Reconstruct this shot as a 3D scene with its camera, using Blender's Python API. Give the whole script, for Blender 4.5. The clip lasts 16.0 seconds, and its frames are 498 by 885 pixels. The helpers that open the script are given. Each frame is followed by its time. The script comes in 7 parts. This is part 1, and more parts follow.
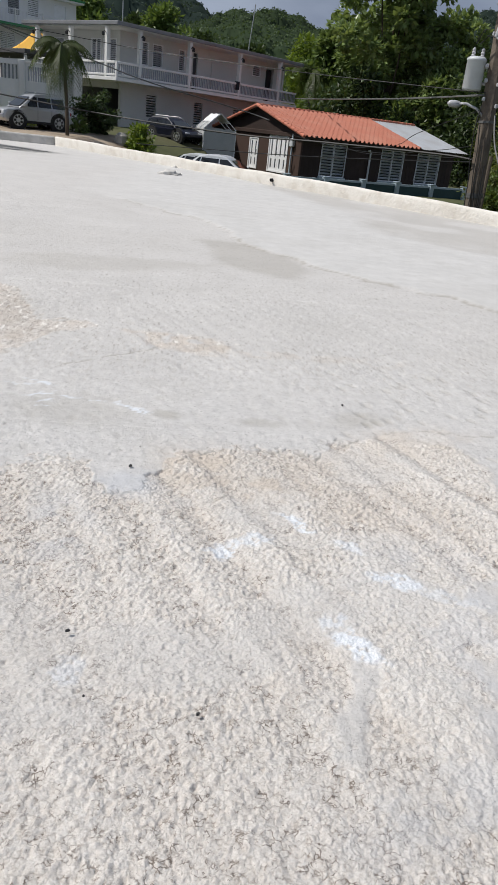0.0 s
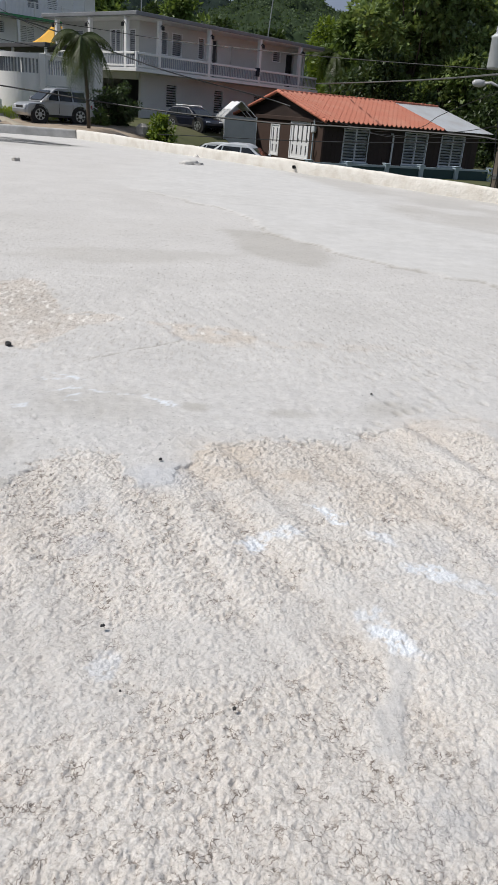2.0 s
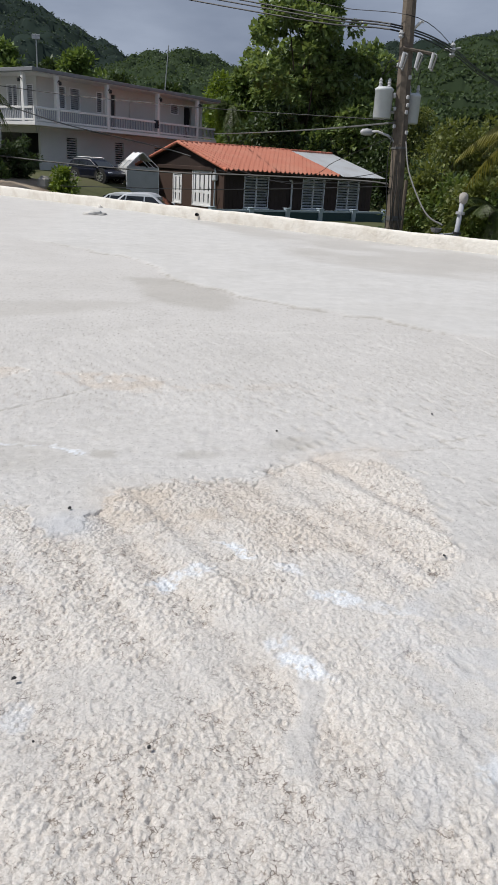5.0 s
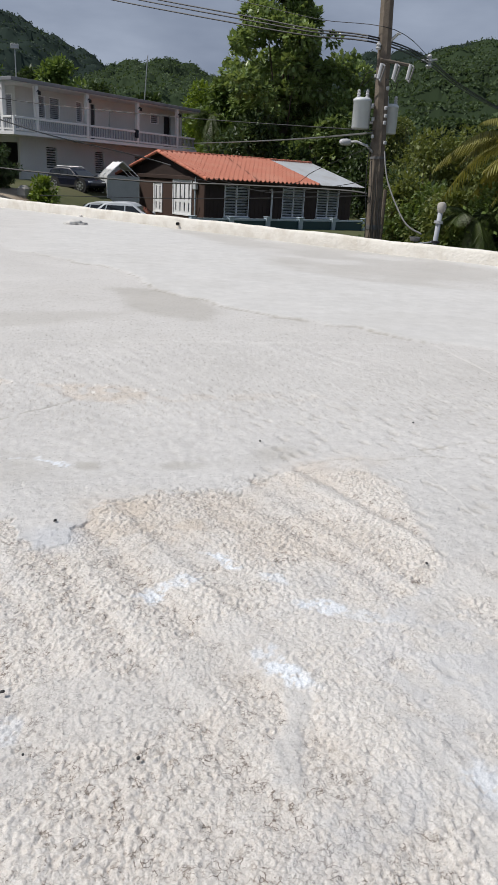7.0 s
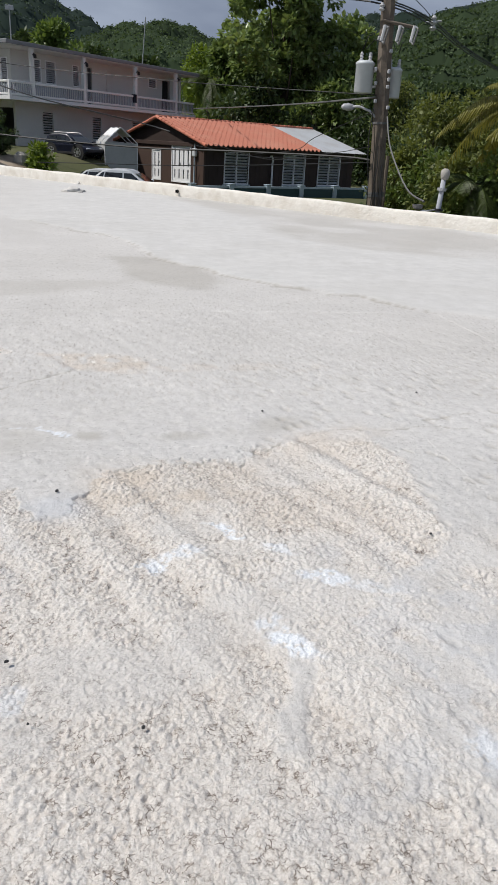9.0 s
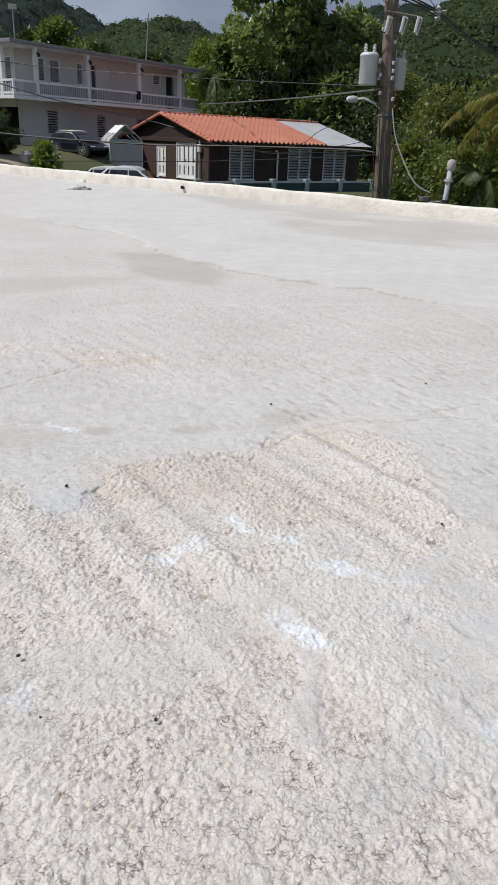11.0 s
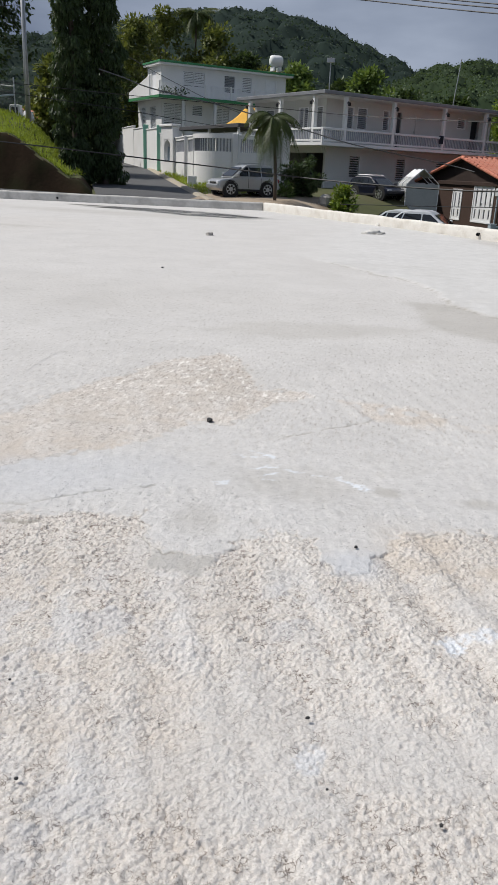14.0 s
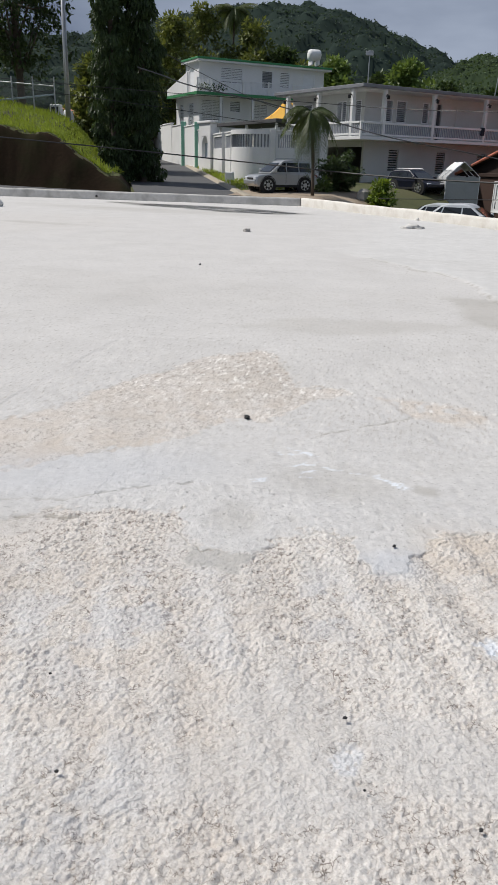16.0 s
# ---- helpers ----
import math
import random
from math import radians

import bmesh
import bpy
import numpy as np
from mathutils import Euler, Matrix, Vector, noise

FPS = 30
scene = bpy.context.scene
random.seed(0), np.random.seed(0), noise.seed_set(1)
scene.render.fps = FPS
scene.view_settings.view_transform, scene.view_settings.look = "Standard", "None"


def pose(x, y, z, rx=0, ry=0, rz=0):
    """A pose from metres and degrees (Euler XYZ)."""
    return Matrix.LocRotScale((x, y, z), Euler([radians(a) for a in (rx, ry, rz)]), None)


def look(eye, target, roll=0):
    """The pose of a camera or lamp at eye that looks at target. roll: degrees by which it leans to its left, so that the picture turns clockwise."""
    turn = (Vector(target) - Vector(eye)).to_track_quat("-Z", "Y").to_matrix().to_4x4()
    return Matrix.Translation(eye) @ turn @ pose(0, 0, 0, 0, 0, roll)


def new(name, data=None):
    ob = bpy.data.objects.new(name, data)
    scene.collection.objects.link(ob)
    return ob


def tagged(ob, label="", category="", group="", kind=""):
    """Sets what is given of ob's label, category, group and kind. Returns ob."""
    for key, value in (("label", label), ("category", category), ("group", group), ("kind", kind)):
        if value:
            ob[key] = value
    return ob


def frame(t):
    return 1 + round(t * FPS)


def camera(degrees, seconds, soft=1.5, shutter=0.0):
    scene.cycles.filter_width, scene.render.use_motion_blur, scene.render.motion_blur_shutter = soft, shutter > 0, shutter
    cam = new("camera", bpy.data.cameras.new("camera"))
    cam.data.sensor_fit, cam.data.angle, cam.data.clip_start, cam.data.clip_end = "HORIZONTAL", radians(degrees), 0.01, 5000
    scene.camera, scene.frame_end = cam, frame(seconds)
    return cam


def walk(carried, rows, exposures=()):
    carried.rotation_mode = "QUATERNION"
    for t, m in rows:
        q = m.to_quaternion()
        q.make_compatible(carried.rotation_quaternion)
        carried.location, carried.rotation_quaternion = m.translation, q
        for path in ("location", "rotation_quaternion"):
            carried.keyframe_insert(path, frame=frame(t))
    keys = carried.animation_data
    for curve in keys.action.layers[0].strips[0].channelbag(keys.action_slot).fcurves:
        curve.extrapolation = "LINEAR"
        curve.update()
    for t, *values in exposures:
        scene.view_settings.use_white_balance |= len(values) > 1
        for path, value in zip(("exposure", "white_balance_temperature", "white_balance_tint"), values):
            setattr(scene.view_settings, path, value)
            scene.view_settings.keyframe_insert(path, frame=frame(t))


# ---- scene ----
EXPOSURE = 0.16
cam = camera(37.68, 16.0, soft=1.1)
# seconds, eye x, y, z, yaw, pitch, lean
PATH = [
    (0.0, 0.110, 0.063, 1.364, -7.30, -23.13, 6.40),
    (0.5, 0.117, 0.079, 1.355, -6.02, -23.49, 5.62),
    (1.0, 0.108, 0.079, 1.356, -5.90, -23.64, 5.80),
    (1.5, 0.098, 0.084, 1.359, -5.12, -23.81, 5.39),
    (2.0, 0.096, 0.083, 1.366, -5.17, -24.17, 4.59),
    (2.5, 0.105, 0.091, 1.354, -5.47, -25.25, 3.73),
    (3.0, 0.115, 0.061, 1.359, -7.54, -23.67, 3.89),
    (3.5, 0.134, 0.029, 1.379, -9.36, -22.12, 3.66),
    (4.0, 0.139, 0.010, 1.390, -10.30, -21.24, 3.51),
    (4.5, 0.150, -0.002, 1.392, -11.06, -20.68, 3.27),
    (5.0, 0.150, -0.005, 1.397, -11.56, -20.49, 3.31),
    (7.5, 0.133, -0.033, 1.424, -13.07, -19.76, 3.24),
    (8.0, 0.131, -0.018, 1.419, -12.88, -20.88, 3.40),
    (8.5, 0.130, -0.007, 1.413, -13.01, -21.87, 3.40),
    (11.0, 0.132, 0.003, 1.389, -12.39, -22.44, 2.25),
    (11.5, 0.095, -0.029, 1.437, -7.67, -19.43, 2.53),
    (12.0, 0.050, 0.007, 1.452, -2.92, -18.90, 3.01),
    (12.5, 0.000, 0.000, 1.500, 0.00, -19.40, 4.00),
    (13.0, -0.028, 0.026, 1.502, 4.52, -19.94, 2.86),
    (13.5, -0.045, 0.032, 1.511, 7.81, -20.15, 2.42),
    (14.0, -0.055, 0.028, 1.519, 8.99, -20.40, 2.20),
    (14.5, -0.055, 0.024, 1.520, 9.82, -20.39, 2.02),
    (15.0, -0.058, 0.026, 1.525, 10.81, -20.45, 1.73),
    (15.5, -0.059, 0.029, 1.523, 11.58, -20.57, 1.36),
    (16.0, -0.061, 0.032, 1.524, 12.03, -20.79, 1.34),
]
walk(cam, [(t, Matrix.Translation((x, y, z)) @ pose(0, 0, 0, 90 + p, 0, w) @ pose(0, 0, 0, 0, 0, r))
           for t, x, y, z, w, p, r in PATH], exposures=[(0.0, EXPOSURE), (16.0, EXPOSURE)])

# ---- light: late-morning sun from the side, broken grey cloud ----
SUN_AZ, SUN_EL = 276.0, 52.0  # azimuth clockwise from +y
sd = Vector((math.sin(radians(SUN_AZ)) * math.cos(radians(SUN_EL)), math.cos(radians(SUN_AZ)) * math.cos(radians(SUN_EL)), math.sin(radians(SUN_EL))))
sun = new("sun", bpy.data.lights.new("sun", "SUN"))
sun.data.energy, sun.data.angle, sun.data.color = 3.5, radians(0.6), (1.0, 0.955, 0.895)
sun.matrix_world = look(sd * 60, (0, 0, 0))
world = bpy.data.worlds.new("sky")
scene.world = world
world.use_nodes = True
wn, wl = world.node_tree.nodes, world.node_tree.links
wn.clear()
w_out, w_bg = wn.new("ShaderNodeOutputWorld"), wn.new("ShaderNodeBackground")
w_sky, w_co, w_map = wn.new("ShaderNodeTexSky"), wn.new("ShaderNodeTexCoord"), wn.new("ShaderNodeMapping")
w_sky.sky_type, w_sky.sun_disc = "NISHITA", False
w_sky.sun_elevation, w_sky.sun_rotation = radians(SUN_EL), radians(SUN_AZ)
w_noise, w_ramp, w_mix = wn.new("ShaderNodeTexNoise"), wn.new("ShaderNodeValToRGB"), wn.new("ShaderNodeMix")
w_tone = wn.new("ShaderNodeTexNoise")
w_mix.data_type = "RGBA"
w_map.inputs["Scale"].default_value = (1, 1, 3.2)
w_noise.inputs["Scale"].default_value, w_noise.inputs["Detail"].default_value = 1.6, 6
w_tone.inputs["Scale"].default_value, w_tone.inputs["Detail"].default_value = 3.4, 5
wl.new(w_co.outputs["Generated"], w_map.inputs[0])
wl.new(w_map.outputs[0], w_noise.inputs["Vector"])
wl.new(w_map.outputs[0], w_tone.inputs["Vector"])
w_ramp.color_ramp.elements[0].position, w_ramp.color_ramp.elements[1].position = 0.22, 0.50
wl.new(w_noise.outputs[0], w_ramp.inputs[0])
w_cloud = wn.new("ShaderNodeValToRGB")
w_cloud.color_ramp.elements[0].position, w_cloud.color_ramp.elements[0].color = 0.30, (1.0, 1.28, 1.9, 1)
w_cloud.color_ramp.elements[1].position, w_cloud.color_ramp.elements[1].color = 0.72, (2.6, 3.0, 3.8, 1)
wl.new(w_tone.outputs[0], w_cloud.inputs[0])
wl.new(w_ramp.outputs[0], w_mix.inputs[0])
wl.new(w_sky.outputs[0], w_mix.inputs[6])
wl.new(w_cloud.outputs[0], w_mix.inputs[7])
wl.new(w_mix.outputs[2], w_bg.inputs[0])
w_bg.inputs[1].default_value = 0.118
wl.new(w_bg.outputs[0], w_out.inputs[0])


# ---- materials ----
def mat(name, a, b=None, rough=0.8, metal=0.0, fine=40.0, broad=1.5, bump=0.15, stain=None, amount=0.35, vary=0.0, spec=0.5):
    """Two-scale procedural surface: grain between a and b, broad stains, fine bump, change from piece to piece."""
    m = bpy.data.materials.new(name)
    m.use_nodes = True
    nt = m.node_tree
    n, l = nt.nodes, nt.links
    p = n["Principled BSDF"]
    b = b or tuple(c * 0.8 for c in a)
    co = n.new("ShaderNodeTexCoord")
    g, w = n.new("ShaderNodeTexNoise"), n.new("ShaderNodeTexNoise")
    g.inputs["Scale"].default_value, g.inputs["Detail"].default_value = fine, 4
    w.inputs["Scale"].default_value, w.inputs["Detail"].default_value = broad, 6
    l.new(co.outputs["Object"], g.inputs["Vector"])
    l.new(co.outputs["Object"], w.inputs["Vector"])
    mx = n.new("ShaderNodeMix")
    mx.data_type = "RGBA"
    mx.inputs[6].default_value, mx.inputs[7].default_value = (*a, 1), (*b, 1)
    l.new(g.outputs[0], mx.inputs[0])
    r = n.new("ShaderNodeValToRGB")
    r.color_ramp.elements[0].position, r.color_ramp.elements[1].position = 0.45, 0.72
    l.new(w.outputs[0], r.inputs[0])
    k = n.new("ShaderNodeMath")
    k.operation = "MULTIPLY"
    k.inputs[1].default_value = amount
    l.new(r.outputs[0], k.inputs[0])
    m2 = n.new("ShaderNodeMix")
    m2.data_type = "RGBA"
    m2.inputs[7].default_value = (*(stain or tuple(c * 0.6 for c in a)), 1)
    l.new(k.outputs[0], m2.inputs[0])
    l.new(mx.outputs[2], m2.inputs[6])
    last = m2.outputs[2]
    if vary:
        o, h = n.new("ShaderNodeObjectInfo"), n.new("ShaderNodeHueSaturation")
        geo, add, fr, mr = n.new("ShaderNodeNewGeometry"), n.new("ShaderNodeMath"), n.new("ShaderNodeMath"), n.new("ShaderNodeMapRange")
        fr.operation = "FRACT"
        l.new(o.outputs["Random"], add.inputs[0])
        l.new(geo.outputs["Random Per Island"], add.inputs[1])
        l.new(add.outputs[0], fr.inputs[0])
        l.new(fr.outputs[0], mr.inputs[0])
        mr.inputs[3].default_value, mr.inputs[4].default_value = 1 - vary, 1 + vary
        l.new(mr.outputs[0], h.inputs["Value"])
        l.new(last, h.inputs["Color"])
        last = h.outputs[0]
    l.new(last, p.inputs["Base Color"])
    p.inputs["Roughness"].default_value, p.inputs["Metallic"].default_value = rough, metal
    p.inputs["Specular IOR Level"].default_value = spec
    if bump:
        bp = n.new("ShaderNodeBump")
        bp.inputs["Strength"].default_value, bp.inputs["Distance"].default_value = bump, 0.02
        l.new(g.outputs[0], bp.inputs["Height"])
        l.new(bp.outputs[0], p.inputs["Normal"])
    return m


def leafy(name, a, b, vary=0.35, rough=0.5):
    m = mat(name, a, b, rough=rough, fine=3.0, broad=0.6, bump=0, amount=0.25, vary=vary, spec=0.35)
    n, l = m.node_tree.nodes, m.node_tree.links
    p, out = n["Principled BSDF"], n["Material Output"]
    tr, mx = n.new("ShaderNodeBsdfTranslucent"), n.new("ShaderNodeMixShader")
    tr.inputs[0].default_value = (*[min(1, c * 1.6) for c in a[:2]], a[2], 1)
    mx.inputs[0].default_value = 0.25
    l.new(p.outputs[0], mx.inputs[1])
    l.new(tr.outputs[0], mx.inputs[2])
    l.new(mx.outputs[0], out.inputs[0])
    return m


def concrete_floor():
    """Rough exposed-aggregate concrete with skim-coat patches, tan scars, white drips, dampness and painted shade lines
    held in mesh attributes.
    """
    m = bpy.data.materials.new("weathered_concrete")
    m.use_nodes = True
    n, l = m.node_tree.nodes, m.node_tree.links
    p = n["Principled BSDF"]
    co = n.new("ShaderNodeTexCoord")

    def tex(scale, detail=5, rough=0.6):
        t = n.new("ShaderNodeTexNoise")
        t.inputs["Scale"].default_value, t.inputs["Detail"].default_value, t.inputs["Roughness"].default_value = scale, detail, rough
        l.new(co.outputs["Object"], t.inputs["Vector"])
        return t.outputs[0]

    def blend(f, x, y):
        k = n.new("ShaderNodeMix")
        k.data_type = "RGBA"
        for s, i in ((f, 0), (x, 6), (y, 7)):
            if isinstance(s, tuple):
                k.inputs[i].default_value = (*s, 1)
            elif isinstance(s, float):
                k.inputs[i].default_value = s
            else:
                l.new(s, k.inputs[i])
        return k.outputs[2]

    def attr(name):
        a = n.new("ShaderNodeAttribute")
        a.attribute_name = name
        return a.outputs["Fac"]

    def ramp(s, lo, hi):
        r = n.new("ShaderNodeMapRange")
        r.inputs[1].default_value, r.inputs[2].default_value = lo, hi
        l.new(s, r.inputs[0])
        return r.outputs[0]

    def mul(x, y):
        k = n.new("ShaderNodeMath")
        k.operation = "MULTIPLY"
        for i, s in enumerate((x, y)):
            if isinstance(s, float):
                k.inputs[i].default_value = s
            else:
                l.new(s, k.inputs[i])
        return k.outputs[0]

    def seams(scale, wobble, lo, hi):
        """Gaps between crumbs of aggregate, their shade painted in as dark lines."""
        warp, wob, vor = n.new("ShaderNodeMixRGB"), n.new("ShaderNodeTexNoise"), n.new("ShaderNodeTexVoronoi")
        warp.blend_type = "LINEAR_LIGHT"
        warp.inputs[0].default_value = wobble
        wob.inputs["Scale"].default_value, wob.inputs["Detail"].default_value = scale * 0.7, 4
        l.new(co.outputs["Object"], wob.inputs["Vector"])
        l.new(co.outputs["Object"], warp.inputs[1])
        l.new(wob.outputs["Color"], warp.inputs[2])
        vor.feature = "DISTANCE_TO_EDGE"
        vor.inputs["Scale"].default_value = scale
        l.new(warp.outputs[0], vor.inputs["Vector"])
        return ramp(vor.outputs["Distance"], hi, lo), vor.outputs["Distance"]

    grain, speck, cloud, mott = tex(150, 5, 0.75), tex(120, 4, 0.65), tex(1.3, 6), tex(34, 6, 0.7)
    band = n.new("ShaderNodeMath")
    band.operation = "ADD"
    l.new(attr("band"), band.inputs[0])
    l.new(tex(15, 5, 0.7), band.inputs[1])
    amount = ramp(band.outputs[0], 0.85, 1.40)
    fine, edge = seams(64, 0.009, 0.03, 0.16)
    long, _ = seams(40, 0.030, 0.02, 0.10)
    rough = blend(ramp(grain, 0.36, 0.64), (0.575, 0.543, 0.506), (0.80, 0.776, 0.742))
    rough = blend(ramp(mott, 0.50, 0.74), rough, (0.665, 0.615, 0.565))
    rough = blend(mul(0.30, amount), rough, (0.54, 0.475, 0.415))
    # Crevice and pit shade between the crumbs goes into the colour.
    rough = blend(mul(mul(fine, ramp(tex(36, 4, 0.7), 0.47, 0.62)), mul(0.95, amount)), rough, (0.26, 0.22, 0.185))
    rough = blend(mul(mul(long, ramp(tex(19, 4, 0.7), 0.50, 0.60)), ramp(band.outputs[0], 0.8, 1.2)), rough, (0.20, 0.165, 0.14))
    rough = blend(ramp(speck, 0.66, 0.70), rough, (0.22, 0.185, 0.16))
    smooth = blend(ramp(tex(22, 8, 0.8), 0.36, 0.66), (0.53, 0.518, 0.503), (0.67, 0.656, 0.638))
    smooth = blend(ramp(tex(85, 5, 0.75), 0.40, 0.32), smooth, (0.66, 0.652, 0.643))
    # Dark flecks painted as the shadows of small pits.
    smooth = blend(ramp(tex(60, 5, 0.75), 0.59, 0.68), smooth, (0.30, 0.29, 0.28))
    smooth = blend(ramp(speck, 0.66, 0.72), smooth, (0.27, 0.26, 0.25))
    c = blend(attr("skim"), rough, smooth)
    c = blend(attr("warm"), c, blend(ramp(grain, 0.3, 0.7), (0.47, 0.41, 0.35), (0.70, 0.64, 0.575)))
    # weathered mid-deck: pit shadows painted as fine dark specks, stretched along y
    drawn, pit_shade, grit = n.new("ShaderNodeMapping"), n.new("ShaderNodeTexNoise"), n.new("ShaderNodeTexNoise")
    drawn.inputs["Scale"].default_value = (1, 0.30, 1)
    l.new(co.outputs["Object"], drawn.inputs["Vector"])
    for t, f in ((pit_shade, 48), (grit, 22)):
        t.inputs["Scale"].default_value, t.inputs["Detail"].default_value, t.inputs["Roughness"].default_value = f, 5, 0.75
        l.new(drawn.outputs[0], t.inputs["Vector"])
    worn = blend(ramp(grit.outputs[0], 0.36, 0.64), (0.525, 0.509, 0.488), (0.61, 0.594, 0.573))
    worn = blend(ramp(pit_shade.outputs[0], 0.575, 0.68), worn, (0.32, 0.305, 0.285))
    worn = blend(ramp(pit_shade.outputs[0], 0.42, 0.34), worn, (0.68, 0.67, 0.66))
    # Shadowed and lit crumb edges painted as dark and light grit.
    c = blend(mul(attr("far"), ramp(pit_shade.outputs[0], 0.54, 0.62)), c, (0.30, 0.265, 0.23))
    c = blend(mul(attr("far"), ramp(grit.outputs[0], 0.57, 0.63)), c, (0.38, 0.33, 0.28))
    c = blend(mul(attr("far"), ramp(grit.outputs[0], 0.44, 0.38)), c, (0.86, 0.83, 0.78))
    c = blend(mul(attr("far"), mul(attr("skim"), 0.85)), c, worn)
    c = blend(attr("pale"), c, blend(ramp(tex(5, 8, 0.7), 0.35, 0.65), (0.55, 0.542, 0.526), (0.63, 0.622, 0.606)))
    # Dampness, plus lip, dimple and rim shade painted in the same tone.
    c = blend(attr("damp_and_shade"), c, (0.35, 0.328, 0.288))
    # Puddle: wet darkening together with its dark tree reflection, put into the colour.
    c = blend(attr("wet"), c, (0.10, 0.10, 0.095))
    c = blend(attr("wash"), c, (0.52, 0.545, 0.59))
    c = blend(attr("paint"), c, blend(ramp(grain, 0.35, 0.6), (0.60, 0.64, 0.69), (0.84, 0.87, 0.91)))
    h = n.new("ShaderNodeHueSaturation")
    mr = n.new("ShaderNodeMapRange")
    mr.inputs[1].default_value, mr.inputs[2].default_value, mr.inputs[3].default_value, mr.inputs[4].default_value = 0.3, 0.7, 0.95, 1.05
    l.new(cloud, mr.inputs[0])
    l.new(mr.outputs[0], h.inputs["Value"])
    l.new(c, h.inputs["Color"])
    l.new(h.outputs[0], p.inputs["Base Color"])
    wet = n.new("ShaderNodeMapRange")
    wet.inputs[3].default_value, wet.inputs[4].default_value = 0.93, 0.14
    l.new(attr("wet"), wet.inputs[0])
    l.new(wet.outputs[0], p.inputs["Roughness"])
    p.inputs["Specular IOR Level"].default_value = 0.3
    b = n.new("ShaderNodeBump")
    b.inputs["Strength"].default_value, b.inputs["Distance"].default_value = 0.9, 0.004
    l.new(grain, b.inputs["Height"])
    b2 = n.new("ShaderNodeBump")
    b2.inputs["Strength"].default_value, b2.inputs["Distance"].default_value = 0.35, 0.006
    l.new(blend(attr("skim"), ramp(edge, 0.0, 0.35), blend(0.5, tex(75, 6, 0.75), (0.5, 0.5, 0.5))), b2.inputs["Height"])
    l.new(b2.outputs[0], b.inputs["Normal"])
    l.new(b.outputs[0], p.inputs["Normal"])
    return m


